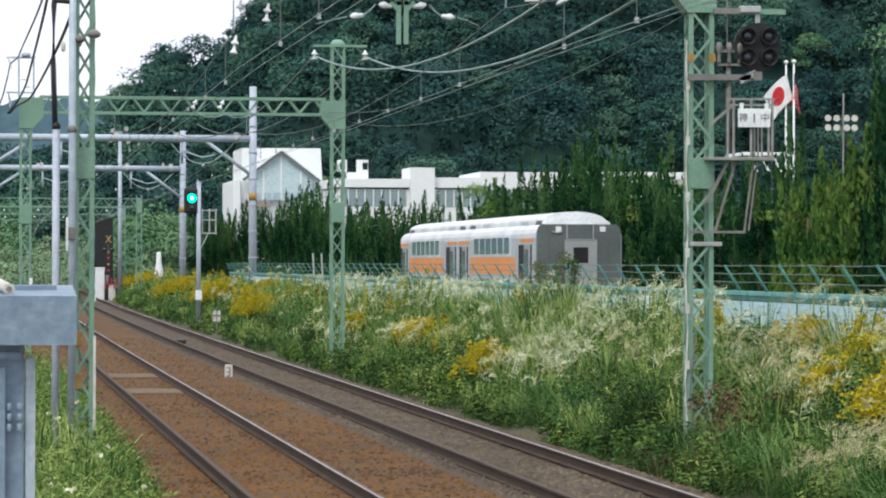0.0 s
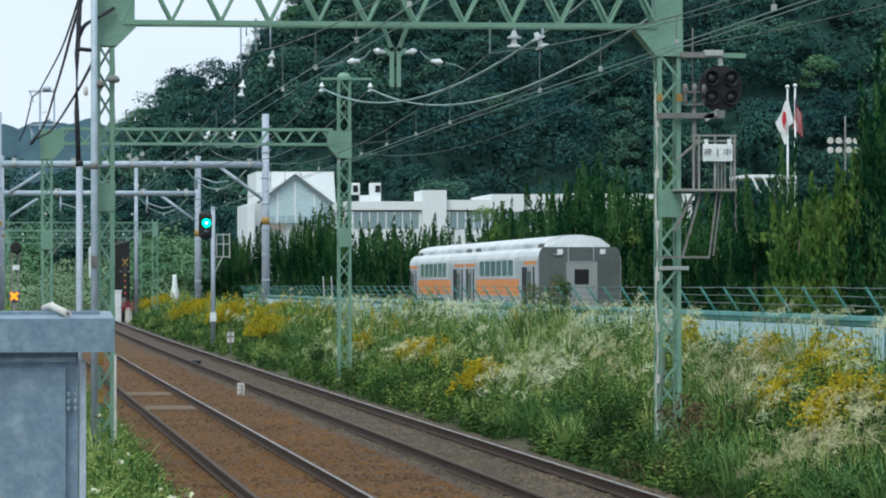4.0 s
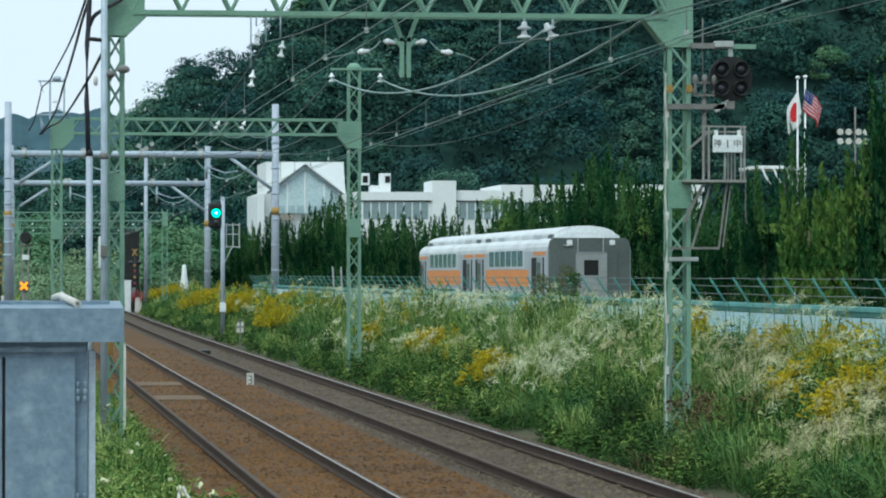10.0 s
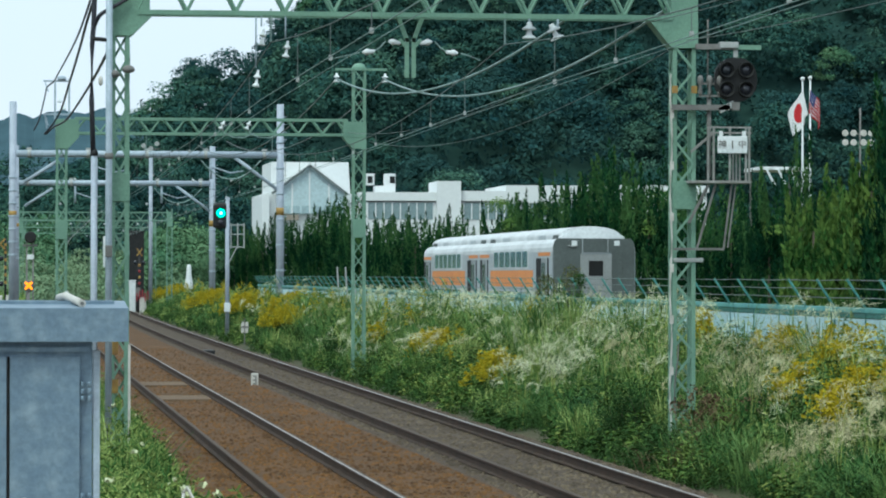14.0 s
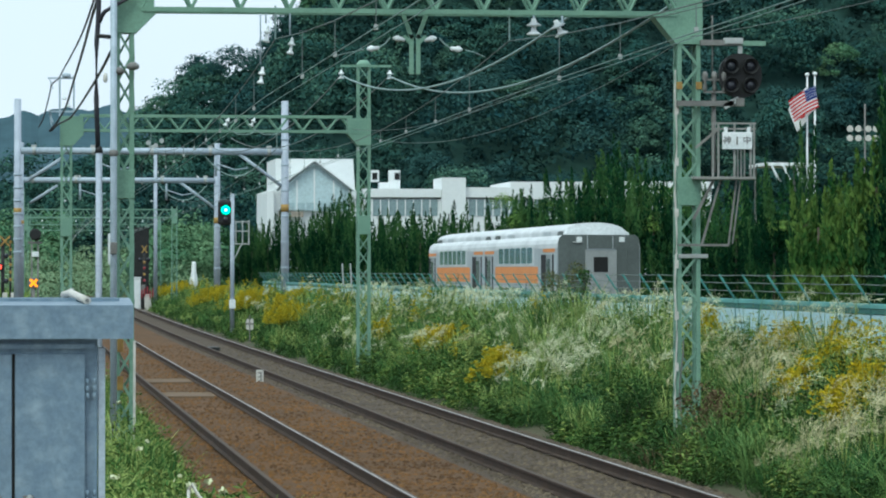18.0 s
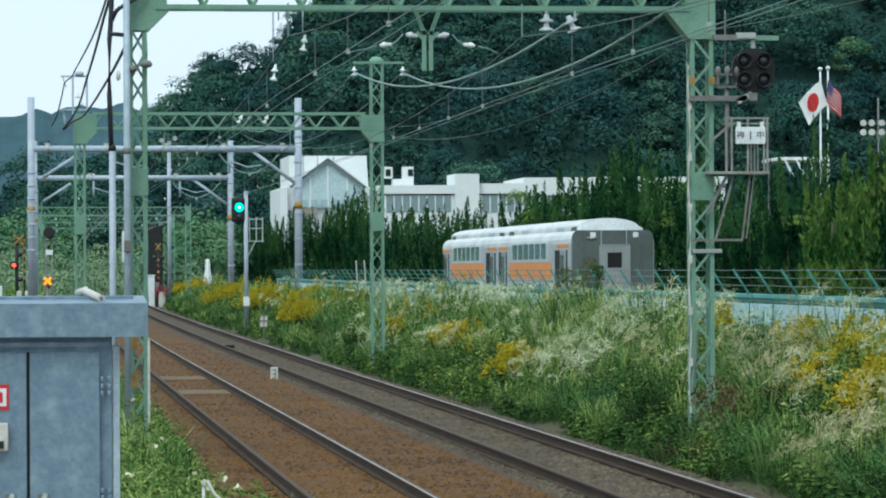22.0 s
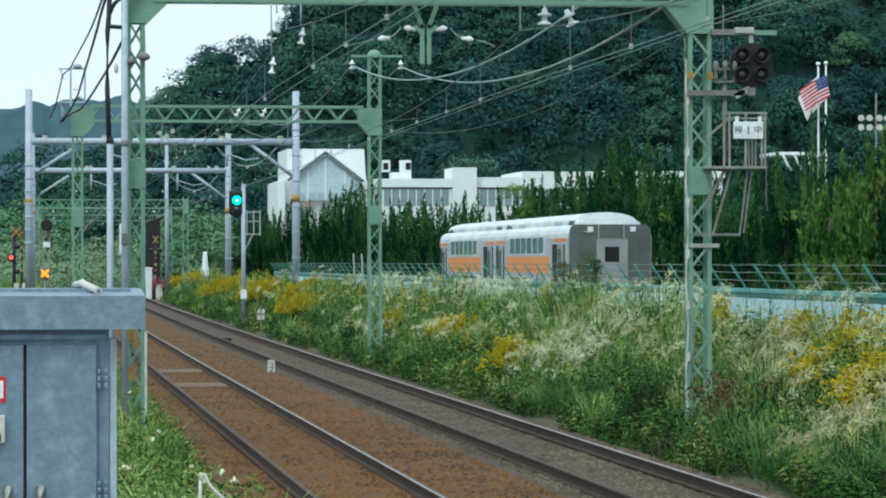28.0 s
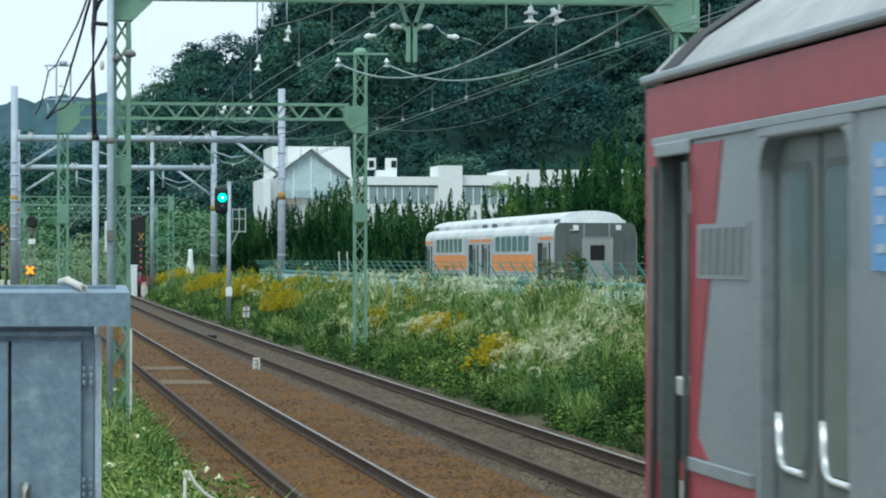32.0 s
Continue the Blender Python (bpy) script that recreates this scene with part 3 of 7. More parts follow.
        if head == "rail_head":
            part("running_edge", strip_along([(x - 0.0335, -0.006), (x - 0.0345, -0.006), (x - 0.028, 0.0015), (x - 0.019, 0.0015), (x - 0.019, 0.0005), (x - 0.027, 0.0005)], -60, 430), "rail_edge", rail, "bright polished running edge")
    # crossing slabs between the rails of the near track
    for y0, y1 in ((76.2, 78.6), (86.0, 88.6)):
        bm = B()
        box(bm, 3.27, 4.48, y0, y1, -0.2, -0.13, 0.02)
        solid("crossing_slab", bm, "panel", "stained concrete slab laid between the rails", "slab", "crossing slabs", "structure")
    # treadle and small white number post between the tracks
    bm = B()
    box(bm, 6.85, 7.2, 121, 122.6, -0.19, -0.04, 0.02)
    box(bm, 6.9, 7.1, 122.8, 123.6, -0.19, -0.08, 0.02)
    solid("track_beacon", bm, "dark", "dark track beacon lying between the rails", "beacon")
    post = thing("distance_post", (6.155, 87, -0.2), "small white post with a faded number beside the rail", "marker post")
    part("stake", box(B(), -0.09, 0.09, -0.04, 0.04, 0, 0.33, 0.012), "offwhite", post)
    for k, (x0, x1, z0, z1) in enumerate(((-0.05, 0.04, 0.24, 0.27), (0.01, 0.04, 0.17, 0.24), (-0.05, 0.04, 0.14, 0.17), (0.01, 0.04, 0.08, 0.14), (-0.05, 0.04, 0.05, 0.08))):
        part("number_bar", box(B(), x0, x1, -0.046, -0.042, z0, z1), "greysteel", post)


def make_platform():
    bm = B()
    box(bm, -5.0, 2.15, -60, 19.5, -0.6, 1.05, 0.03)
    solid("platform", bm, "concrete", "plain concrete platform beside the near track", "platform", kind="structure")


make_ground()
make_track()
make_platform()


# ---- lattice masts and portals ----
def lattice(mast, w, d, z0, z1, pitch, leg="green", leg_w=0.06, bar_w=0.035):
    """Four angle legs with zig-zag lacing on the four faces, all parts of mast."""
    me_leg = mesh_of("leg", bar(B(), (0, 0, z0), (0, 0, z1), leg_w), leg)
    for sx in (-1, 1):
        for sy in (-1, 1):
            o = part("leg", me_leg, None, mast)
            o.location = (sx * (w - leg_w) / 2, sy * (d - leg_w) / 2, 0)
    n = max(1, round((z1 - z0) / pitch))
    h = (z1 - z0) / n
    iw, idp = (w - leg_w) / 2, (d - leg_w) / 2
    a = mesh_of("lacing", bar(B(), (-iw, 0, 0), (iw, 0, h), bar_w, 0.012), leg)
    b = mesh_of("lacing", bar(B(), (iw, 0, 0), (-iw, 0, h), bar_w, 0.012), leg)
    c = mesh_of("lacing", bar(B(), (0, -idp, 0), (0, idp, h), 0.012, bar_w), leg)
    e = mesh_of("lacing", bar(B(), (0, idp, 0), (0, -idp, h), 0.012, bar_w), leg)
    for k in range(n):
        for me, loc in (((a, b)[k % 2], (0, -d / 2 - 0.004, z0 + k * h)), ((b, a)[k % 2], (0, d / 2 + 0.004, z0 + k * h)),
                        ((c, e)[k % 2], (-w / 2 - 0.004, 0, z0 + k * h)), ((e, c)[k % 2], (w / 2 + 0.004, 0, z0 + k * h))):
            o = part("lacing", me, None, mast)
            o.location = loc


def truss(beam, x0, x1, zb, zt, pitch, r=0.045):
    """Two chords with a zig-zag of bars, front and back."""
    for y in (-0.17, 0.17):
        part("chord", bar(B(), (x0, y, zb), (x1, y, zb), 0.07), "green", beam)
        part("chord", bar(B(), (x0, y, zt), (x1, y, zt), 0.07), "green", beam)
    n = round((x1 - x0) / pitch)
    p = (x1 - x0) / n
    h = zt - zb
    m1 = mesh_of("web_bar", tube(B(), [(0, 0, 0.02), (p * 0.34, 0, h * 0.8), (p * 0.42, 0, h * 0.94), (p * 0.5, 0, h * 0.985)], 0.024, 5), "green")
    m2 = mesh_of("web_bar", tube(B(), [(0.5 * p, 0, h * 0.985), (p * 0.58, 0, h * 0.94), (p * 0.66, 0, h * 0.8), (p, 0, 0.02)], 0.024, 5), "green")
    for k in range(n):
        for y in (-0.17, 0.17):
            for me in (m1, m2):
                o = part("web_bar", me, None, beam)
                o.location = (x0 + k * p, y, zb)


def disc_insulator(name, parent, at, tilt=(0, 0, 0), n=2, r=0.095):
    bm = B()
    prof = []
    for k in range(n):
        z = k * 0.13
        prof += [(0.3 * r, z), (r, z + 0.01), (r * 0.92, z + 0.03), (0.42 * r, z + 0.06), (0.3 * r, z + 0.12)]
    lathe(bm, (0, 0, 0), prof, 14)
    o = part(name, bm, "porcelain", parent, "white ribbed porcelain insulator")
    o.matrix_basis = pose(*at, *tilt)
    return o


def make_portal_one():
    y = 51
    right = thing("lattice_mast", (9.88, y, -0.3), "pale green lattice steel mast rising from tall grass", "mast", "overhead line masts")
    lattice(right, 0.34, 0.34, 0, 6.2, 0.34)
    part("gusset_plate", box(B(), -0.2, 0.2, -0.185, 0.185, 6.18, 7.4, 0.01), "green", right)
    part("knee_plate", prism(B(), [(-0.52, 6.58), (-0.19, 6.18), (0.2, 6.18), (0.2, 6.59), (-0.52, 6.62)], -0.19, 0.19), "green", right)
    part("splice_plate", box(B(), -0.15, 0.18, -0.185, 0.185, 3.82, 4.23, 0.008), "green", right)
    part("flange", box(B(), -0.16, 0.28, -0.2, 0.2, 3.05, 3.11, 0.008), "lightsteel", right)
    for sx in (-1, 1):
        part("yellow_band", box(B(), sx * 0.145 - 0.045, sx * 0.145 + 0.045, -0.182, -0.174, 5.52, 5.63), "yellow", right)
    for k in range(6):
        z = 1.4 + 0.75 * k
        part("cable_clip", box(B(), -0.215, -0.16, -0.2, -0.17, z, z + 0.12), "offwhite", right)
    part("down_cable", tube(B(), [(-0.2 + 0.015 * math.sin(k * 1.3), -0.19, 0.1 + 0.3 * k) for k in range(20)], 0.014, 5), "offwhite", right)
    part("lower_cable", tube(B(), [(-0.12 + 0.03 * math.sin(k * 0.9), -0.2, 0.05 + 0.2 * k) for k in range(10)], 0.012, 5), "greysteel", right)
    left = thing("lattice_mast", (1.655, y, -0.35), "pale green lattice steel mast beside the platform end", "mast", "overhead line masts")
    lattice(left, 0.26, 0.34, 0, 6.35, 0.36)
    part("gusset_plate", box(B(), -0.15, 0.42, -0.185, 0.185, 6.65, 7.4, 0.01), "green", left)
    part("knee_plate", prism(B(), [(-0.15, 6.33), (0.16, 6.33), (0.45, 6.62), (0.45, 6.66), (-0.15, 6.66)], -0.19, 0.19), "green", left)
    part("splice_plate", box(B(), -0.13, 0.14, -0.185, 0.185, 3.95, 4.36, 0.008), "green", left)
    for z in (1.2, 1.75):
        part("yellow_band", box(B(), -0.11, -0.02, -0.186, -0.178, z, z + 0.2), "yellow", left)
    part("marker_strip", box(B(), 0.12, 0.155, -0.2, -0.18, 0.2, 1.9), "offwhite", left, "chalky white strip")
    for (dx, z) in ((-0.1, 5.78), (0.11, 5.85)):
        part("lamp_shade", lathe(B(), (dx, -0.3, z), [(0.02, 0.05), (0.055, 0.04), (0.092, 0.0), (0.088, -0.04), (0.05, -0.06), (0.02, -0.065)], 16), "greysteel", left, "round dull grey lamp shade")
    beam = thing("portal_beam", (0, y, 0), "pale green lattice beam spanning both tracks", "beam", "overhead line beams")
    truss(beam, 1.9, 9.7, 6.32, 6.95, 0.69)
    # feeder hanger with four strain insulators
    hang = thing("feeder_hanger", (5.86, y, 5.42), "green Y-shaped steel hanger with white strain insulators", "hanger")
    part("stem", box(B(), -0.08, -0.02, -0.03, 0.03, 0, 0.58), "green", hang)
    part("stem", box(B(), 0.02, 0.08, -0.03, 0.03, 0, 0.58), "green", hang)
    for s in (-1, 1):
        part("arm", bar(B(), (s * 0.04, 0, 0.52), (s * 0.19, 0, 0.92), 0.06), "green", hang)
        part("strut", bar(B(), (s * 0.03, 0.0, 0.42), (s * 0.16, 0, 0.56), 0.05), "green", hang)
        disc = lathe(B(), (0, 0, 0), [(0.015, 0), (0.03, 0.01), (0.034, 0.08), (0.046, 0.09), (0.046, 0.13), (0.028, 0.16), (0.015, 0.18)], 12)
        o = part("strain_insulator", disc, "porcelain", hang)
        o.matrix_basis = pose(s * 0.14, 0, 0.5, 0, s * 80, 0)
        disc = lathe(B(), (0, 0, 0), [(0.015, 0), (0.03, 0.01), (0.034, 0.08), (0.046, 0.09), (0.046, 0.13), (0.028, 0.16), (0.015, 0.18)], 12)
        o = part("strain_insulator", disc, "porcelain", hang)
        o.matrix_basis = pose(s * 0.52, 0, 0.38, 0, s * 95, 0)
        part("link", tube(B(), [(s * 0.36, 0, 0.53), (s * 0.44, 0, 0.44), (s * 0.53, 0, 0.38)], 0.012, 5), "wire", hang)
        part("link", tube(B(), [(s * 0.74, 0, 0.36), (s * 0.86, 0, 0.33), (s * 1.1, 0.6, 0.3)], 0.01, 5), "wire", hang)
    for x, tilt in ((7.61, 0), (8.03, 24)):
        o = thing("beam_insulator", (x, y, 6.3), "white ribbed porcelain insulator hanging from the beam", "insulator", "beam insulators")
        disc_insulator("porcelain_insulator", o, (0, 0, -0.3), (0, -tilt, 0), 2, 0.11)
        part("hook", tube(B(), [(0, 0, 0), (0, 0, -0.1), (math.sin(radians(tilt)) * 0.02, 0, -0.16)], 0.018, 6), "galv", o)
    for x, z in ((3.62, 5.55), (4.05, 5.98), (3.7, 6.15)):
        o = thing("beam_insulator", (x, y + 0.1, z), "white ribbed porcelain insulator hanging from the beam", "insulator", "beam insulators")
        disc_insulator("porcelain_insulator", o, (0, 0, -0.28), (0, 8, 0), 2, 0.055)
        part("hook", tube(B(), [(0, 0, 0), (0, 0, 6.3 - z)], 0.012, 6), "galv", o)
    # two grey standards beside the near mast
    pole = thing("steel_pole", (1.49, y - 0.35, -0.35), "slim galvanised steel pole strapped to the green mast", "pole")
    part("shaft", tube(B(), [(0, 0, 0), (0, 0, 8.2)], 0.048, 12), "galv", pole)
    part("collar", lathe(B(), (0, 0, 4.55), [(0.05, 0), (0.066, 0.02), (0.066, 0.07), (0.05, 0.09)], 12), "greysteel", pole)
    part("box_clamp", box(B(), -0.05, 0.05, -0.08, -0.03, 3.15, 3.32, 0.01), "greysteel", pole)
    part("insulator_bracket", tube(B(), [(0, 0, 6.25), (-0.24, 0, 6.27)], 0.03, 8), "dark", pole)
    part("fuse", lathe(B(), (-0.12, 0, 5.6), [(0.015, 0), (0.032, 0.03), (0.032, 0.1), (0.015, 0.14)], 10), "offwhite", pole)
    riser = thing("cable_riser", (1.285, y - 0.2, -0.35), "grey conduit pole with a black cable running up from its top", "pole")
    part("conduit", tube(B(), [(0, 0, 0), (0, 0, 4.62)], 0.048, 12), "pole", riser)
    part("cap", lathe(B(), (0, 0, 4.6), [(0.055, 0), (0.055, 0.05), (0.03, 0.1)], 12), "dark", riser)
    part("cable", tube(B(), [(-0.015, 0, 4.65), (-0.04, 0, 5.4), (-0.035, 0, 6.2), (-0.015, 0, 6.45), (0.0, 0, 6.9), (0.03, 0, 7.6)], 0.036, 8), "cable", riser)
    part("white_marker", box(B(), 0.13, 0.19, -0.03, 0.03, 3.0, 3.45, 0.02), "white", riser)


def make_portal_two():
    y = 96
    right = thing("lattice_mast", (9.62, y, -0.25), "pale green lattice steel mast with a cross-arm on top", "mast", "overhead line masts")
    lattice(right, 0.36, 0.36, 0, 8.42, 0.42)
    part("cap", lathe(B(), (0, 0, 8.41), [(0.2, 0), (0.2, 0.06), (0.12, 0.16), (0.02, 0.18)], 12), "green", right)
    part("gusset_plate", box(B(), -0.45, 0.19, -0.2, 0.2, 6.55, 6.98, 0.01), "green", right)
    part("knee_plate", prism(B(), [(-0.45, 6.55), (-0.19, 6.25), (0.19, 6.25), (0.19, 6.55)], -0.2, 0.2), "green", right)
    part("splice_plate", box(B(), -0.18, 0.18, -0.2, 0.2, 3.82, 4.33, 0.01), "green", right)
    part("cross_arm", box(B(), -0.66, 0.75, -0.21, -0.18, 8.38, 8.44), "green", right)
    for x in (-0.63, 0.70):
        disc_insulator("arm_insulator", right, (x, -0.2, 8.05), (0, 0, 0), 2, 0.09)
    left = thing("lattice_mast", (1.55, y, -0.3), "pale green lattice steel mast carrying a small frame on top", "mast", "overhead line masts")
    lattice(left, 0.3, 0.36, 0, 6.4, 0.42)
    part("gusset_plate", box(B(), -0.17, 0.46, -0.2, 0.2, 6.55, 7.05, 0.01), "green", left)
    part("knee_plate", prism(B(), [(-0.17, 6.25), (0.17, 6.25), (0.46, 6.56), (-0.17, 6.56)], -0.2, 0.2), "green", left)
    part("splice_plate", box(B(), -0.16, 0.16, -0.2, 0.2, 3.8, 4.3, 0.01), "green", left)
    part("foot_marker", box(B(), 0.1, 0.18, -0.25, -0.2, 2.0, 2.4), "white", left)
    for x in (-0.18, 0.2):
        part("frame_post", bar(B(), (x, 0, 7.05), (x, 0, 8.15), 0.05), "galv", left)
    for z in (7.18, 8.08):
        part("frame_rail", bar(B(), (-0.5, 0, z), (0.25, 0, z), 0.045), "galv", left)
        part("frame_knee", bar(B(), (-0.45, 0, z - 0.02), (-0.36, 0, z - 0.3), 0.03), "galv", left)
    part("transformer", lathe(B(), (0.0, 0, 8.1), [(0.10, 0), (0.12, 0.02), (0.12, 0.08), (0.08, 0.11), (0.02, 0.12)], 14), "galv", left)
    part("brace", bar(B(), (-0.45, 0, 7.15), (-0.4, 0, 6.8), 0.03), "galv", left)
    for x, z in ((-0.05, 7.5), (0.05, 7.3)):
        disc_insulator("post_insulator", left, (x, 0, z), (0, 0, 0), 1, 0.08)
    beam = thing("portal_beam", (0, y, 0), "pale green lattice beam spanning both tracks", "beam", "overhead line beams")
    truss(beam, 1.9, 9.3, 6.37, 6.77, 0.655)
    for x in (5.78, 6.48):
        o = thing("beam_insulator", (x + 0.05, y - 0.2, 6.7), "white ribbed insulator leaning from the beam", "insulator", "beam insulators")
        disc_insulator("porcelain_insulator", o, (0, 0, -0.2), (0, 25, 0), 2, 0.08)
        part("jumper", tube(B(), [(0, 0, -0.1), (0.1, 0, -0.3), (0.35, 0, -0.42), (0.65, 0, -0.42), (0.9, 0, -0.3)], 0.015, 5), "wire", o)


def pipe_portal(y, xl, xr, zp, top_l, top_r, poles, label):
    if poles[0]:
        o = thing("concrete_pole", (xl, y, -0.2), "grey concrete pole with a yellow band and rung stubs", "pole", "pipe portal poles")
        part("shaft", tube(B(), [(0, 0, 0), (0, 0, top_l + 0.2)], 0.19, 14, 0.165), "pole", o)
        part("yellow_band", lathe(B(), (0, 0, 5.4), [(0.185, 0), (0.185, 0.3)], 14), "yellow", o)
        for k in range(7):
            part("clamp", lathe(B(), (0, 0, 3.6 + 0.6 * k), [(0.19, 0), (0.205, 0.02), (0.205, 0.08), (0.19, 0.1)], 12), "galv", o)
    o = thing("concrete_pole", (xr, y, -0.2), "grey concrete pole with a yellow band and rung stubs", "pole", "pipe portal poles")
    part("shaft", tube(B(), [(0, 0, 0), (0, 0, top_r + 0.2)], 0.19, 14, 0.165), "pole", o)
    part("yellow_band", lathe(B(), (0, 0, 5.55), [(0.185, 0), (0.185, 0.35)], 14), "yellow", o)
    me = mesh_of("rung", bar(B(), (0, 0, 0), (0.14, 0, 0), 0.03), "galv")
    for k in range(22):
        r = part("rung", me, None, o)
        r.location = (0.16, 0, 2.6 + 0.36 * k)
    for k in range(6):
        part("clamp", lathe(B(), (0, 0, 2.9 + 1.2 * k), [(0.19, 0), (0.2, 0.02), (0.2, 0.07), (0.19, 0.09)], 12), "galv", o)
    beam = thing("pipe_beam", (0, y, zp), label, "beam", "pipe beams")
    part("pipe", tube(B(), [(xl + 0.15, 0, 0), (xr - 0.15, 0, 0)], 0.16, 14), "galv", beam)
    part("brace", tube(B(), [(xr - 2.15, 0, -0.1), (xr - 0.15, 0, -1.6)], 0.085, 10), "galv", beam)
    part("brace", tube(B(), [(xl + 2.1, 0, -0.3), (xl + 0.5, 0, -1.35)], 0.085, 10), "galv", beam)
    for k in range(5):
        x = xl + (xr - xl) * (0.06 + 0.22 * k)
        part("clamp", lathe(B(), (x, 0, 0), [(0.17, -0.08), (0.19, -0.05), (0.19, 0.05), (0.17, 0.08)], 12, "x"), "lightsteel", beam)
        part("bolt_lug", box(B(), x - 0.12, x + 0.12, -0.05, 0.05, 0.16, 0.28), "lightsteel", beam)
    for x in (xl + (xr - xl) * 0.30, xl + (xr - xl) * 0.74):
        part("drop_bracket", tube(B(), [(x, 0, -0.1), (x, 0, -1.15)], 0.06, 8), "galv", beam)
        part("arm", tube(B(), [(x, 0, -0.55), (x + 0.9, 0, -0.85), (x + 1.5, 0, -0.75)], 0.035, 6), "galv", beam)
        for dx in (-0.9, 0.9):
            disc_insulator("pin_insulator", beam, (x + dx, 0, -1.2), (0, 90, 0), 1, 0.1)
    # a drooping jumper under the beam
    xm = xl + (xr - xl) * 0.7
    part("jumper", tube(B(), [(xm + 0.28 * k, -0.2, -0.25 - 0.9 * (1 - ((k - 5) / 5) ** 2)) for k in range(11)], 0.03, 5), "wire", beam)


make_portal_one()
make_portal_two()
pipe_portal(165, 0.42, 12.84, 8.16, 10.57, 10.54, (1, 1), "galvanised pipe beam with diagonal braces over the tracks")
pipe_portal(205, 0.7, 12.01, 7.84, 10.0, 10.0, (1, 1), "galvanised pipe beam with diagonal braces further along")


def make_far_gantries():
    # further lattice portals down the line, seen small
    for y, xl, xr, zb, zt in ((245, 0.9, 11.4, 6.3, 6.85), (290, 1.4, 12.2, 6.4, 6.95), (340, 1.9, 13.2, 6.5, 7.05)):
        for x in (xl, xr):
            m = thing("lattice_mast", (x, y, -0.3), "small distant pale green lattice mast", "mast", "overhead line masts")
            lattice(m, 0.4, 0.4, 0, 8.4 if x == xl else 7.4, 0.8, "green", 0.05, 0.03)
            part("splice_plate", box(B(), -0.2, 0.2, -0.22, 0.22, 6.2, 7.2, 0.01), "green", m)
        beam = thing("portal_beam", (0, y, 0), "distant pale green lattice beam over the tracks", "beam", "overhead line beams")
        truss(beam, xl + 0.2, xr - 0.2, zb, zt, 0.9)
        for k in range(4):
            disc_insulator("pin_insulator", beam, (xl + 1.4 + 2.3 * k, -0.2, zb - 0.3), (0, 0, 0), 1, 0.08)
    p = thing("concrete_pole", (11.04, 268, -0.2), "slim grey pole with a cluster of floodlights on top", "pole")
    part("shaft", tube(B(), [(0, 0, 0), (0, 0, 11.8)], 0.16, 10, 0.14), "pole", p)
    for dx, dz in ((-0.55, 0.2), (0.45, 0.35), (-0.7, -0.5), (0.6, -0.6), (0.0, 0.0)):
        part("floodlight", lathe(B(), (dx, -0.2, 12.3 + dz), [(0.08, 0), (0.18, 0.1), (0.18, 0.2)], 10, "y"), "lightsteel", p)
    part("bracket", bar(B(), (-0.7, 0, 12.1), (0.7, 0, 12.3), 0.08), "greysteel", p)


make_far_gantries()


# ---- overhead wires ----
def quad_curve(x, p0, p1, p2, n=24, ya=None, yb=None, x1=None):
    """Points along a wire over y, with its height through three points of (y, z)."""
    co = np.polyfit([p0[0], p1[0], p2[0]], [p0[1], p1[1], p2[1]], 2)
    ya, yb = ya if ya is not None else p0[0], yb if yb is not None else p2[0]
    x1 = x if x1 is None else x1
    return [(x + (x1 - x) * i / n, ya + (yb - ya) * i / n, float(np.polyval(co, ya + (yb - ya) * i / n))) for i in range(n + 1)]


def make_wires():
    for x, a, b, c in ((9.0, (51, 6.98), (68, 6.42), (96, 7.92)), (10.3, (51, 6.95), (69, 6.36), (96, 7.92))):
        solid("feeder_cable", tube(B(), quad_curve(x, a, b, c, 36), 0.023, 6), "wire", "pale weathered feeder cable sagging between masts", "cable", "feeder cables")
    for x, a, b, c in ((8.99, (96, 7.9), (125, 7.1), (165, 8.6)), (10.32, (96, 7.9), (125, 7.2), (165, 8.8))):
        solid("feeder_cable", tube(B(), quad_curve(x, a, b, c, 24), 0.018, 5), "wire_dark", "dark feeder cable sagging between masts", "cable", "feeder cables")
    # contact wire, catenary and droppers over each track
    for cx in (3.83, 7.25):
        spans = ((4, 51), (51, 96), (96, 165), (165, 205), (205, 245), (245, 290), (290, 340))
        line = thing("overhead_line", (0, 0, 0), "thin contact wire hung by droppers from a catenary wire", "overhead wire", "overhead lines")
        part("contact_wire", tube(B(), [(cx + 0.15 * (-1) ** i + curve_x(y), y, 5.08) for i, y in enumerate((4, 51, 96, 165, 205, 245, 290, 340))], 0.0065, 5), "wire", line)
        part("contact_wire", tube(B(), [(cx + 0.1 * (-1) ** i + curve_x(y) + 0.25, y, 5.12) for i, y in enumerate((4, 51, 96, 165, 205, 245, 290, 340))], 0.0055, 5), "wire", line)
        for a, b in spans:
            pts = [(cx + curve_x(a + (b - a) * k / 10), a + (b - a) * k / 10, 5.3 + 0.62 * (2 * k / 10 - 1) ** 2) for k in range(11)]
            part("catenary_wire", tube(B(), pts, 0.008, 5), "wire_dark", line)
            for k in range(1, 10):
                part("dropper", tube(B(), [pts[k], (pts[k][0], pts[k][1], 5.1)], 0.006, 4), "wire_dark", line)
                part("clip", box(B(), pts[k][0] - 0.02, pts[k][0] + 0.02, pts[k][1] - 0.03, pts[k][1] + 0.03, 5.09, 5.15), "lightsteel", line)
        for y in (51, 96):
            part("hanger_rod", tube(B(), [(cx, y, 5.92), (cx, y, 6.4)], 0.014, 5), "wire", line)
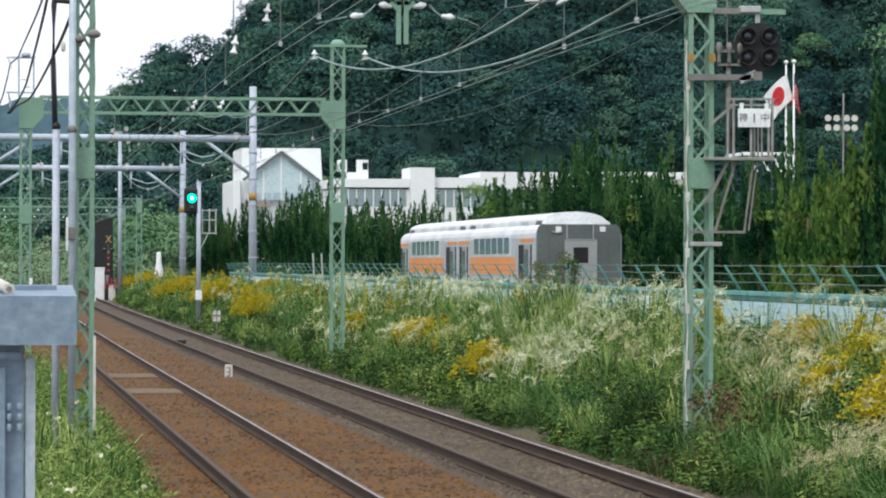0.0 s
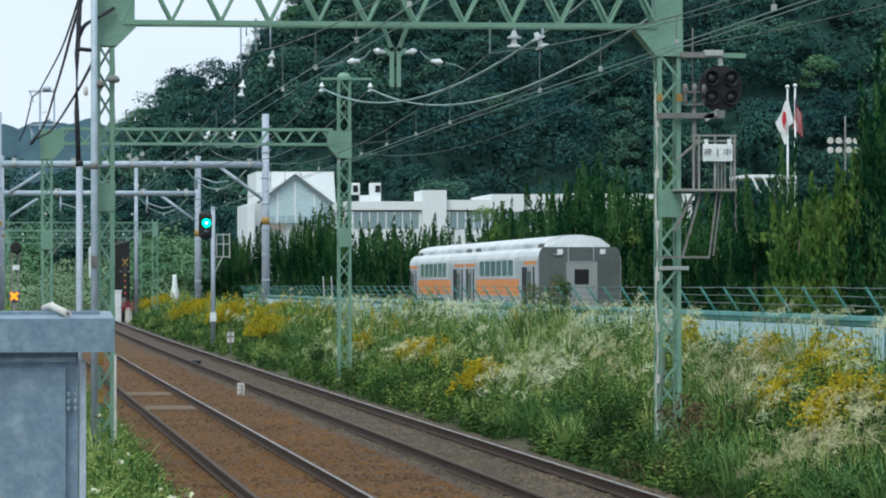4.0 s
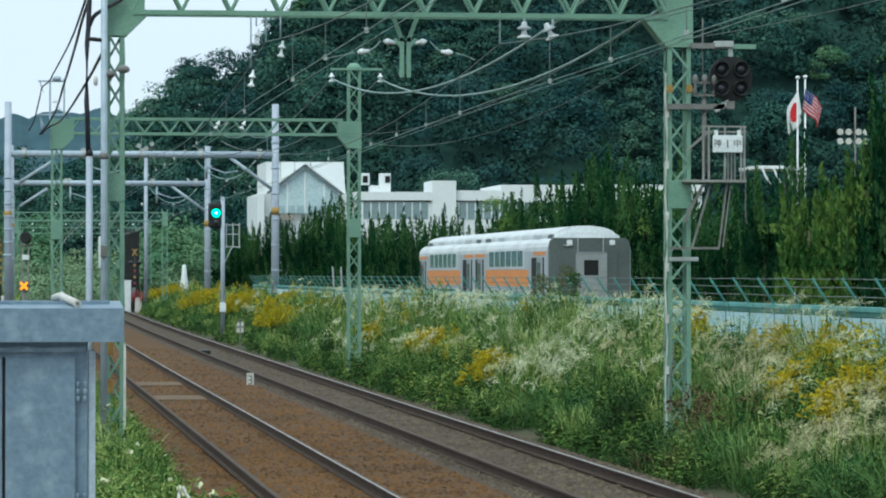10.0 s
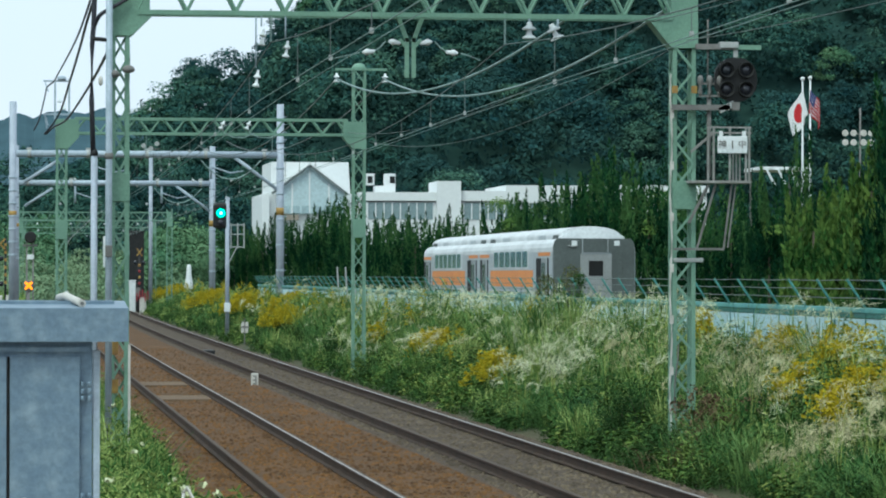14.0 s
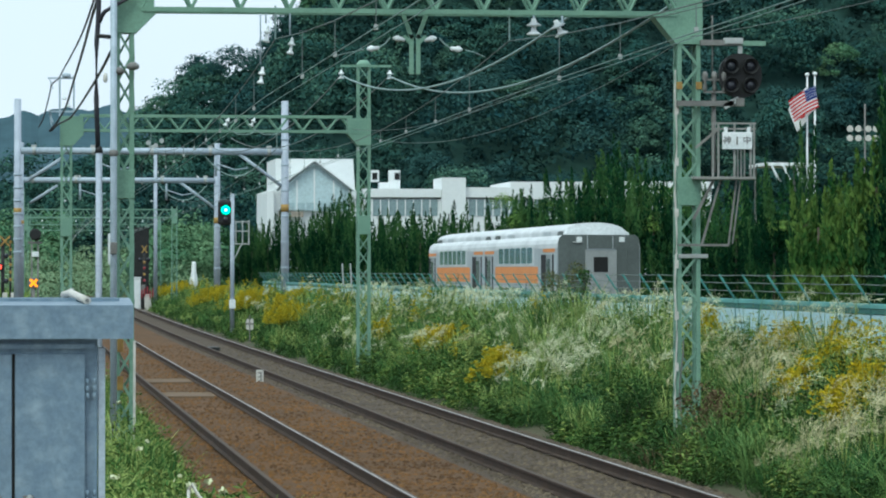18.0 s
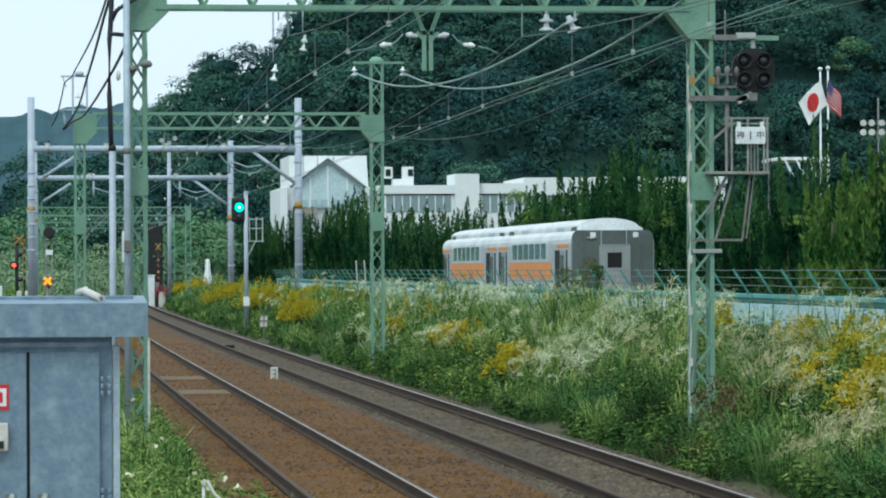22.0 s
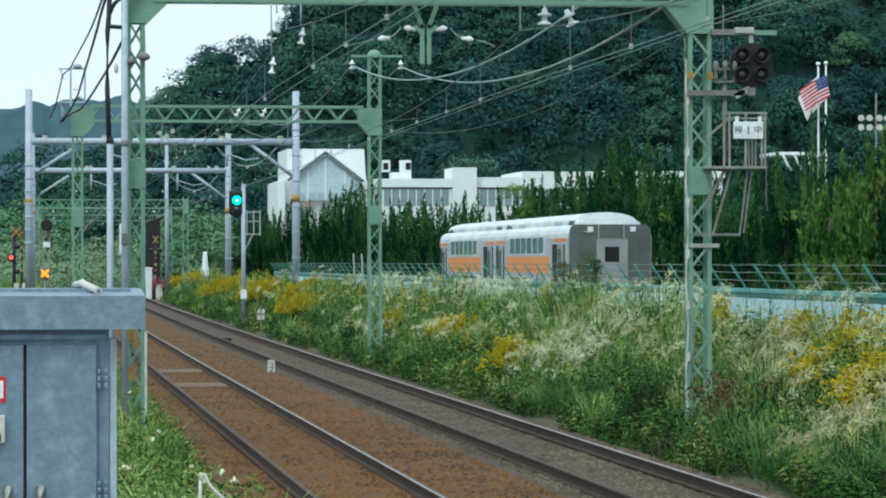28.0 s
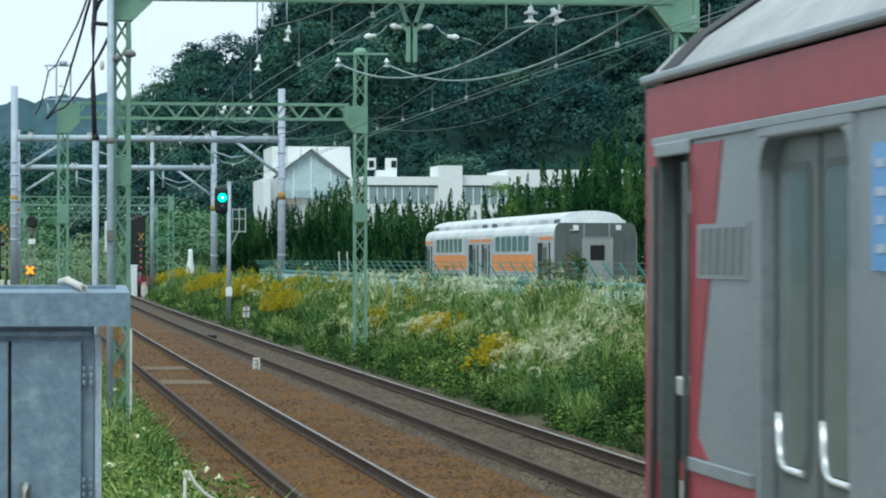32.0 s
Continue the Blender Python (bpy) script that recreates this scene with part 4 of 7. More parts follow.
    # auxiliary wires high on the far side
    for x, z0, z1 in ((9.3, 6.05, 6.25), (9.9, 5.7, 6.0)):
        solid("signal_wire", tube(B(), quad_curve(x, (8, z0 + 0.4), (30, z0 - 0.1), (51, z1), 20), 0.006, 5), "wire_dark", "thin dark wire strung along the masts", "cable", "side wires")
        solid("signal_wire", tube(B(), quad_curve(x, (51, z1), (74, z0 - 0.25), (96, z1 + 0.2), 20), 0.006, 5), "wire_dark", "thin dark wire strung along the masts", "cable", "side wires")
    # black cables looping from the near mast to the next one
    for pts, r in (([(1.37, 51.5, 6.95), (1.39, 62, 7.03), (1.38, 69, 7.1), (1.34, 77, 7.23), (1.32, 88, 7.51), (1.32, 94, 7.67), (1.15, 95.7, 7.59), (1.09, 95.8, 7.32), (0.94, 96, 6.73), (0.8, 96.1, 6.45)], 0.02),
                   ([(1.42, 51.5, 6.95), (1.44, 62, 6.99), (1.47, 69, 6.99), (1.5, 78, 7.01), (1.53, 85, 7.07), (1.48, 92, 6.85), (1.31, 95.4, 6.6), (1.09, 96, 6.35)], 0.026),
                   ([(1.5, 51.2, 5.8), (1.54, 60, 5.93), (1.57, 70, 6.11), (1.58, 82, 6.32), (1.52, 90, 6.43), (1.31, 95, 6.49), (1.14, 96, 6.35)], 0.026),
                   ([(1.78, 50.75, 6.52), (1.6, 50.7, 6.41), (1.46, 50.68, 6.33), (1.35, 50.7, 6.25), (1.29, 50.8, 6.12)], 0.03)):
        smooth = []
        for i in range(len(pts) - 1):
            p0, p1, p2, p3 = (Vector(pts[max(0, min(len(pts) - 1, i + k))]) for k in (-1, 0, 1, 2))
            for k in range(8):
                t = k / 8
                smooth.append(0.5 * ((2 * p1) + (p2 - p0) * t + (2 * p0 - 5 * p1 + 4 * p2 - p3) * t * t + (3 * p1 - p0 - 3 * p2 + p3) * t ** 3))
        smooth.append(Vector(pts[-1]))
        solid("black_cable", tube(B(), smooth, r, 6), "cable", "thick black power cable drooping between masts", "cable", "black cables")


make_wires()


# ---- signals and line-side things ----
def text_mesh(body, size, material):
    cu = bpy.data.curves.new("lettering", "FONT")
    cu.body, cu.size, cu.extrude, cu.align_x, cu.align_y = body, size, 0.003, "CENTER", "CENTER"
    tmp = bpy.data.objects.new("lettering", cu)
    me = bpy.data.meshes.new_from_object(tmp)
    bpy.data.objects.remove(tmp)
    me.materials.clear()
    me.materials.append(M[material])
    return me


def make_mast_signal():
    y = 50.75
    arm = thing("signal_bracket", (9.88, y, 0), "weathered grey steel brackets bolted to the green mast", "bracket")
    part("top_arm", box(B(), 0.15, 0.75, -0.04, 0.04, 5.86, 5.94), "greysteel", arm)
    part("arm_tip", box(B(), 0.75, 1.12, -0.04, 0.04, 5.86, 5.93), "green", arm)
    part("hanger", box(B(), 0.5, 0.78, -0.06, 0.06, 5.88, 5.97, 0.01), "lightsteel", arm)
    part("lower_arm", box(B(), -0.2, 0.65, -0.04, 0.04, 4.97, 5.05), "greysteel", arm)
    part("elbow", bar(B(), (0.5, 0, 4.96), (0.72, 0, 5.08), 0.08), "lightsteel", arm)
    part("clamp", box(B(), 0.68, 0.8, -0.05, 0.05, 4.97, 5.09, 0.01), "greysteel", arm)
    for z in (5.18, 5.36):
        part("insulator_rail", bar(B(), (0.2, 0, z), (0.58, 0, z), 0.03), "greysteel", arm)
    for x in (0.22, 0.36, 0.5):
        part("insulator_post", lathe(B(), (x, 0, 5.18), [(0.02, 0), (0.03, 0.05), (0.02, 0.15), (0.045, 0.2), (0.045, 0.26), (0.02, 0.3)], 8), "greysteel", arm)
    part("conduit", tube(B(), [(0.36, 0.05, 4.0), (0.36, 0.05, 5.2)], 0.035, 8), "greysteel", arm)
    part("thin_conduit", tube(B(), [(0.34, 0.05, 5.3), (0.34, 0.05, 6.3)], 0.012, 6), "greysteel", arm)
    head = thing("railway_signal", (10.625, y, 5.42), "round black signal head with four hooded unlit lenses", "railway signal")
    bm = B()
    prism(bm, [(0.32 * math.copysign(abs(math.cos(a)) ** 0.92, math.cos(a)), 0.328 * math.copysign(abs(math.sin(a)) ** 0.92, math.sin(a))) for a in (2 * math.pi * k / 28 for k in range(28))], -0.02, 0.05)
    part("backboard", bm, "dark", head)
    for dx in (-0.145, 0.145):
        for dz in (-0.14, 0.14):
            hood = lathe(B(), (dx, -0.02, dz), [(0.116, 0), (0.114, 0.09), (0.106, 0.09), (0.10, 0.02)], 18, "y")
            hood = part("hood", hood, "dark", head)
            part("lens", lathe(B(), (dx, -0.03, dz), [(0.085, 0), (0.07, 0.025), (0.03, 0.045), (0.005, 0.05)], 16, "y"), "lens", hood)
    part("top_hook", box(B(), -0.03, 0.03, -0.02, 0.02, 0.32, 0.47), "lightsteel", head)
    part("case", box(B(), -0.2, 0.2, 0.05, 0.3, -0.25, 0.25, 0.03), "dark", head)
    cage = thing("signal_platform", (10.51, y, 3.94), "light grey steel maintenance platform with railings beside the signal", "platform")
    for x in (-0.3, -0.22, 0.02, 0.26, 0.31):
        part("upright", bar(B(), (x, -0.05, 0), (x, -0.05, 0.78), 0.028), "cagesteel", cage)
    for x in (0.1, 0.15, 0.2):
        part("thin_upright", bar(B(), (x, 0.1, 0), (x, 0.1, 0.62), 0.022), "cagesteel", cage)
    for z in (0.7, 0.78):
        part("top_rail", bar(B(), (-0.32, -0.05, z), (0.34, -0.05, z), 0.025), "cagesteel", cage)
    part("deck", box(B(), -0.6, 0.33, -0.12, 0.3, -0.04, 0.0, 0.005), "cagesteel", cage)
    part("stay", bar(B(), (-0.28, 0, -0.05), (-0.58, 0.0, -0.62), 0.04), "greysteel", cage)
    part("stay", bar(B(), (-0.18, 0, -0.05), (-0.46, 0.0, -1.0), 0.03), "greysteel", cage)
    part("stay", bar(B(), (-0.22, -0.05, 0.7), (-0.55, 0.0, 0.42), 0.035), "cagesteel", cage)
    part("ladder_rail", bar(B(), (0.06, 0, -0.05), (-0.06, 0, -1.0), 0.025), "greysteel", cage)
    part("ladder_rail", bar(B(), (0.12, 0, -0.05), (0.0, 0, -0.98), 0.02), "greysteel", cage)
    part("foot_bar", bar(B(), (-0.8, 0, -1.0), (-0.05, 0, -1.0), 0.035), "greysteel", cage)
    sign = thing("signal_sign", (10.56, y - 0.1, 4.465), "white plate lettered in dark characters, on the railings", "sign")
    part("plate", box(B(), -0.222, 0.222, -0.008, 0.008, -0.125, 0.125, 0.006), "white", sign)
    for x in (-0.17, 0.17):
        part("strap", box(B(), x - 0.025, x + 0.025, -0.004, 0.02, 0.1, 0.2), "white", sign)
    for body, x in (("神", -0.15), ("中", 0.145)):
        o = part("lettering", text_mesh(body, 0.13, "greysteel"), None, sign)
        o.matrix_basis = pose(x, -0.012, 0, 90, 0, 0)
    part("stroke", box(B(), -0.012, 0.008, -0.013, -0.009, -0.06, 0.06), "greysteel", sign)


def make_green_signal():
    s = thing("block_signal", (9.56, 152, -0.2), "slim grey post with a black signal head showing green", "railway signal")
    part("post", tube(B(), [(0, 0, 0), (0, 0, 6.1)], 0.09, 12), "pole", s)
    part("white_case", box(B(), -0.13, 0.13, -0.15, 0.05, 1.15, 1.55, 0.02), "white", s)
    head = part("head", box(B(), -0.62, -0.02, -0.12, 0.12, 4.75, 5.85, 0.12), "dark", s)
    part("green_lamp", lathe(B(), (-0.29, -0.12, 5.4), [(0.2, 0), (0.17, 0.03), (0.08, 0.055), (0.01, 0.06)], 18, "y"), "go", head, "lit green lamp")
    part("lamp_core", lathe(B(), (-0.29, -0.17, 5.4), [(0.085, 0), (0.07, 0.015), (0.01, 0.02)], 14, "y"), "go_core", head, "bright middle of the green lamp")
    part("lower_lens", lathe(B(), (-0.29, -0.12, 5.0), [(0.13, 0), (0.1, 0.03), (0.01, 0.05)], 14, "y"), "lens", head)
    for x in (0.16, 0.45, 0.72):
        part("cage_upright", bar(B(), (x, 0.1, 3.9), (x, 0.1, 4.97), 0.05), "lightsteel", s)
    for z in (3.95, 4.5, 4.9):
        part("cage_rail", bar(B(), (0.0, 0.1, z), (0.75, 0.1, z), 0.045), "lightsteel", s)
    part("cage_stay", bar(B(), (0.03, 0, 3.2), (0.4, 0.1, 3.92), 0.04), "lightsteel", s)


def make_marker(x, y):
    o = thing("line_marker", (x, y, 0.0), "small white arrow marker with a brown top beside the rails", "marker")
    for dx in (-0.075, 0.075):
        part("plate", prism(B(), [(dx - 0.055, 0.42), (dx + 0.055, 0.42), (dx + 0.055, 0.78), (dx, 0.84), (dx - 0.055, 0.75)], -0.02, 0.02), "offwhite", o)
    part("band", box(B(), -0.15, 0.15, -0.03, 0.03, 0.60, 0.66), "greysteel", o)
    part("stake", box(B(), -0.02, 0.02, -0.02, 0.02, 0, 0.95), "greysteel", o)


def level_crossing():
    # the far crossing: striped warning post before a dark housing, box and lowered barrier machine
    h = thing("dark_housing", (9.85, 268, -0.3), "tall dark equipment housing at the level crossing", "housing")
    part("body", box(B(), -0.72, 0.72, 0.2, 1.2, 0, 6.1, 0.05), "dark", h)
    part("lip", box(B(), -0.76, 0.76, 0.16, 1.24, 6.1, 6.2, 0.02), "dark", h)
    warn = thing("crossing_signal", (10.05, 264, -0.3), "yellow and black crossing warning post with a cross", "crossing signal", "crossing signals")
    part("post", tube(B(), [(0, 0, 0), (0, 0, 4.8)], 0.08, 10), "dark", warn)
    for s in (-1, 1):
        part("cross_board", bar(B(), (-0.2 * s, -0.1 - 0.02 * s, 4.25), (0.2 * s, -0.1 - 0.02 * s, 4.8), 0.085, 0.03), "yellow", warn)
    for k in range(4):
        part("band", lathe(B(), (0, 0, 2.1 + 0.45 * k), [(0.09, 0), (0.09, 0.2)], 10), "yellow" if k % 2 else "red", warn)
    for dx in (-0.3, 0.3):
        part("lamp", lathe(B(), (dx, -0.1, 3.75), [(0.16, 0), (0.14, 0.05), (0.02, 0.09)], 12, "y"), "lens", warn)
    b = thing("relay_box", (9.35, 262, -0.3), "white steel relay box on the crossing", "equipment box")
    part("body", box(B(), -0.34, 0.34, -0.3, 0.3, 0, 2.35, 0.05), "white", b)
    part("roof", box(B(), -0.38, 0.38, -0.34, 0.34, 2.35, 2.45, 0.03), "white", b)
    g = thing("barrier_machine", (10.2, 261, -0.3), "red and white crossing barrier machine", "barrier")
    part("case", box(B(), -0.25, 0.25, -0.2, 0.2, 0, 1.2, 0.04), "offwhite", g)
    for k in range(5):
        part("band", box(B(), -0.5 + 0.2 * k, -0.4 + 0.2 * k, -0.25, -0.2, 0.9 + 0.12 * (k % 3), 1.5 + 0.12 * (k % 3)), "red", g)
    part("counterweight", box(B(), -0.5, -0.2, -0.1, 0.1, 1.2, 1.9, 0.03), "greysteel", g)
    w = thing("white_bollard", (8.55, 250, -0.3), "white marker post at the end of the rails", "bollard")
    part("body", box(B(), -0.13, 0.13, -0.1, 0.1, 0, 1.2, 0.03), "white", w)
    part("mark", box(B(), -0.06, 0.06, -0.11, -0.104, 0.6, 0.95), "greysteel", w)
    # the near-side warning signal with its lit lamp
    warn = thing("crossing_signal", (-0.27, 170, -0.2), "crossing warning post with a lit red lamp", "crossing signal", "crossing signals")
    part("post", tube(B(), [(0, 0, 0), (0, 0, 4.4)], 0.09, 10), "dark", warn)
    for s in (-1, 1):
        part("cross_board", bar(B(), (-0.24 * s + 0.1, -0.12 - 0.02 * s, 3.95), (0.24 * s + 0.1, -0.12 - 0.02 * s, 4.45), 0.085, 0.03), "yellow", warn)
    part("lamp_board", lathe(B(), (-0.14, -0.1, 2.97), [(0.17, 0), (0.19, 0.04), (0.12, 0.05)], 16, "y"), "dark", warn)
    part("red_lamp", lathe(B(), (-0.14, -0.15, 2.97), [(0.1, 0), (0.09, 0.04), (0.02, 0.06)], 14, "y"), "stop", warn, "lit red lamp")
    for dz in (2.3, 3.5):
        part("dark_lamp", lathe(B(), (0.16, -0.12, dz), [(0.13, 0), (0.1, 0.05), (0.02, 0.08)], 14, "y"), "lens", warn)
    for k in range(6):
        part("band", box(B(), 0.3, 0.42, -0.06, 0.06, 2.3 + 0.36 * k, 2.44 + 0.36 * k), "yellow", warn)
    part("side_post", tube(B(), [(0.36, 0, 0), (0.36, 0, 4.5)], 0.05, 8), "dark", warn)
    for dx in (0.1, 0.5):
        part("foot_box", box(B(), dx - 0.12, dx + 0.12, -0.2, 0.1, 1.1, 1.75, 0.03), "offwhite", warn)
    low = thing("white_cabinet", (-1.55, 168, -0.1), "white steel cabinet beside the level crossing", "cabinet")
    part("body", box(B(), -0.6, 0.6, -0.3, 0.3, 0, 1.9, 0.05), "white", low)
    # obstruction signal with an amber cross, and a shunting signal above it
    a = thing("obstruction_signal", (0.91, 130, -0.2), "low signal with an amber cross lit on a dark disc", "warning light")
    part("post", tube(B(), [(0, 0, 0), (0, 0, 2.2)], 0.05, 8), "greysteel", a)
    part("disc", lathe(B(), (0, -0.04, 2.34), [(0.2, 0), (0.2, 0.05), (0.17, 0.06)], 18, "y"), "greysteel", a)
    for s in (-1, 1):
        part("lit_bar", bar(B(), (-0.13 * s, -0.12, 2.21), (0.13 * s, -0.12, 2.47), 0.085, 0.02), "amber", a, "lit amber bar")
    s = thing("shunt_signal", (0.98, 131, -0.2), "black round signal head on a grey post with a white plate", "railway signal")
    for dx in (-0.13, 0.1):
        part("post", tube(B(), [(dx, 0, 0), (dx, 0, 4.0)], 0.03, 8), "greysteel", s)
    part("head", lathe(B(), (0, -0.05, 4.12), [(0.2, -0.1), (0.22, 0), (0.22, 0.12), (0.17, 0.14)], 18, "y"), "dark", s)
    part("bracket", box(B(), -0.28, 0.26, -0.05, 0.05, 3.78, 3.86), "greysteel", s)
    part("plate", box(B(), -0.13, 0.13, -0.07, -0.05, 3.3, 3.48, 0.01), "white", s)
    # white wrapped post in the weeds
    p = thing("wrapped_post", (13.63, 262, 0.3), "post wrapped in white sheeting in the weeds", "post")
    part("sheet", lathe(B(), (0, 0, 0), [(0.3, 0.8), (0.34, 1.3), (0.27, 1.8), (0.2, 2.2), (0.17, 2.8), (0.14, 2.98), (0.03, 3.0)], 9), "white", p)
    part("stake", tube(B(), [(0, 0, 0), (0, 0, 1.0)], 0.08, 8), "offwhite", p)


make_mast_signal()
make_green_signal()
make_marker(8.82, 130)
level_crossing()


# ---- equipment cabinet on the platform end ----
def make_cabinet():
    # turned a little, so that its front squarely faces the platform
    c = thing("equipment_cabinet", (0, 14, 1.05), "spangled blue-grey galvanised steel equipment cabinet with double doors", "cabinet")
    x0, x1 = -1.15, 0.35
    part("body", box(B(), x0, x1, 0.02, 0.72, 0.0, 1.25, 0.006), "cabinet", c)
    part("plinth", box(B(), x0 + 0.03, x1 - 0.03, 0.05, 0.69, -0.0, 0.08, 0.004), "greysteel", c)
    part("lid", prism(B(), [(-0.07, 1.236), (0.82, 1.236), (0.82, 1.378), (0.4, 1.394), (-0.07, 1.368)], x0 - 0.1, x1 + 0.138, "yz"), "cabinet", c)
    for y in (0.18, 0.4, 0.6):
        part("lid_rib", box(B(), x0 - 0.08, x1 + 0.09, y, y + 0.012, 1.376, 1.394), "cabinet", c)
    part("strap", tube(B(), [(0.225, 0.5, 1.405), (0.25, 0.34, 1.414), (0.275, 0.2, 1.402), (0.295, 0.08, 1.392), (0.308, 0.0, 1.386)], 0.016, 8), "offwhite", c, "pale rolled strap lying on the lid")
    # grey disc stands in for the dark hole in the roll's end
    part("strap_end_hole", tube(B(), [(0.308, 0.002, 1.386), (0.3085, -0.003, 1.3858)], 0.008, 8), "greysteel", c)
    for a, b, hx in ((x0 + 0.18, 0.014, -0.05), (0.026, x1 - 0.05, 0.078)):
        door = part("door", box(B(), a, b, -0.012, 0.018, 0.12, 1.176, 0.004), "cabinet", c)
        part("handle", tube(B(), [(hx, -0.03, 0.52), (hx, -0.05, 0.535), (hx, -0.05, 0.60), (hx + 0.008, -0.03, 0.615)], 0.012, 8), "lightsteel", door)
        part("handle_plate", box(B(), hx - 0.022, hx + 0.022, -0.02, -0.013, 0.5, 0.62, 0.004), "greysteel", door)
    part("door_gap", box(B(), 0.015, 0.025, -0.004, 0.02, 0.12, 1.176), "black_hole", c)
    for z in (0.56, 1.0):
        for x in (x1 - 0.04, x1 - 0.012):
            for k in range(3):
                part("hinge_leaf", lathe(B(), (x, -0.004, z + 0.028 * k), [(0.006, 0), (0.008, 0.004), (0.008, 0.018), (0.006, 0.022)], 8), "cabinet", c)
    part("corner_strip", box(B(), x1 + 0.002, x1 + 0.03, 0.03, 0.06, 0.05, 1.2, 0.003), "galv", c)
    part("eave_shadow_gap", box(B(), x0 + 0.01, x1 - 0.01, 0.0, 0.02, 1.195, 1.214), "cabinet", c)
    # notices on the far leaf
    sgn = part("warning_notice", box(B(), -0.24, -0.055, -0.016, -0.0125, 0.95, 1.05), "flag_red", c, "red-framed white warning notice")
    part("notice_field", box(B(), -0.23, -0.065, -0.0195, -0.0165, 0.965, 1.035), "white", sgn)
    for k in range(3):
        part("word_bar", box(B(), -0.215 + 0.05 * k, -0.18 + 0.05 * k, -0.0225, -0.02, 0.98, 1.02), "flag_red", sgn)
    part("ivory_switch_box", box(B(), -0.18, -0.058, -0.05, -0.0125, 0.79, 0.9, 0.006), "offwhite", c, "ivory switch box with a dark window")
    part("switch_window", box(B(), -0.13, -0.075, -0.054, -0.0505, 0.8, 0.83), "dark", c)
    rail = thing("handrail", (0.72, 17, 0.0), "white painted pipe handrail at the platform end", "railing")
    part("rail_pipe", tube(B(), [(0.14, 0, 1.50), (0.155, 0, 1.53), (0.19, 0, 1.47), (0.24, 0, 1.42), (0.34, 0, 1.36), (0.4, 0, 1.2), (0.4, 0, 1.05)], 0.008, 8), "offwhite", rail)
    part("rail_post", tube(B(), [(0.14, 0, 1.05), (0.14, 0, 1.50)], 0.008, 8), "offwhite", rail)


make_cabinet()


# ---- fence along the yard ----
def make_fence():
    x = 12.9
    panels = thing("yard_fence", (x, 0, 0.3), "teal steel fence with slanted arms and barbed wire", "fence")
    me_post = mesh_of("fence_post", tube(B(), [(0, 0, 0), (0, 0, 1.72), (-0.03, 0, 1.78), (-0.3, 0, 2.2)], 0.021, 6), "fence_dark")
    me_panel = B()
    box(me_panel, -0.01, 0.01, 0.04, 1.96, 0.02, 1.60)
    me_panel = mesh_of("mesh_panel", me_panel, "fence_panel")
    me_rail = mesh_of("top_rail", box(B(), -0.03, 0.03, 0.0, 2.0, 1.69, 1.77, 0.01), "fence")
    me_mid = mesh_of("mid_board", box(B(), -0.012, 0.012, 0.0, 2.0, 1.615, 1.69), "fence_dark")
    for k in range(70):
        y = 40 + 2.0 * k
        for name, me in (("fence_post", me_post), ("mesh_panel", me_panel), ("top_rail", me_rail), ("mid_board", me_mid)):
            o = part(name, me, None, panels)
            o.location = (0, y, 0)
    for dx, dz in ((-0.1, 1.92), (-0.2, 2.06), (-0.29, 2.19)):
        part("barbed_wire", tube(B(), [(dx, 40 + 2 * k, dz - 0.01 * (k % 2)) for k in range(71)], 0.007, 4), "wire_dark", panels)
    for dx in (0.0, 0.3, 0.6):
        s = thing("pale_stake", (12.2 + dx, 128, 0.3), "pale stake leaning by the fence", "stake", "pale stakes")
        part("shaft", bar(B(), (0, 0, 0), (-0.15, 0, 2.55), 0.05), "lightsteel", s)


make_fence()


# ---- two railway cars standing in the yard ----
def make_yard_car(y0, front):
    car = thing("railway_car", (21.01, y0, 0.26), "stainless double-deck railway car with orange band" + (" and dark grey end" if front else ", coupled behind another"), "railway car", "yard cars")
    L, hw = 19.4, 1.5
    prof = [(-1.38, 0.55), (-hw, 0.75), (-hw, 3.15), (-1.42, 3.45), (1.42, 3.45), (hw, 3.15), (hw, 0.75), (1.38, 0.55)]
    part("body", prism(B(), prof, 0.03, L), "carside", car)
    if front:
        ends = [(1.36, 0.55), (1.478, 0.75), (1.478, 3.33), (1.43, 3.52), (1.3, 3.62)]
        part("end_wall", prism(B(), [(-p, z) for p, z in ends] + [(p, z) for p, z in reversed(ends)], -0.03, 0.06), "carend", car, "dark grey end wall")
        d = part("end_door", box(B(), -0.5, 0.64, -0.07, -0.03, 0.9, 3.08, 0.015), "cardoor", car, "lighter grey end door")
        part("door_window", box(B(), -0.2, 0.32, -0.08, -0.066, 2.28, 2.82), "black_hole", d)
        part("door_frame", box(B(), -0.44, 0.6, -0.076, -0.068, 3.06, 3.12), "stainless", d)
        for x in (-0.72, 0.83):
            part("end_lamp", box(B(), x - 0.1, x + 0.1, -0.06, -0.03, 3.36, 3.54, 0.01), "white", car, "white lamp cover")
        for x in (-0.42, 0.5):
            part("end_rib", box(B(), x - 0.012, x + 0.012, -0.042, -0.03, 3.12, 3.6), "carside", car)
        for x in (-1.05, 1.02):
            part("corner_rib", box(B(), x - 0.02, x + 0.02, -0.05, -0.03, 0.8, 3.2), "carend", car)
        part("end_handrail", tube(B(), [(-0.95, -0.06, 3.36), (-0.75, -0.07, 3.33), (-0.6, -0.06, 3.36)], 0.02, 6), "lightsteel", car)
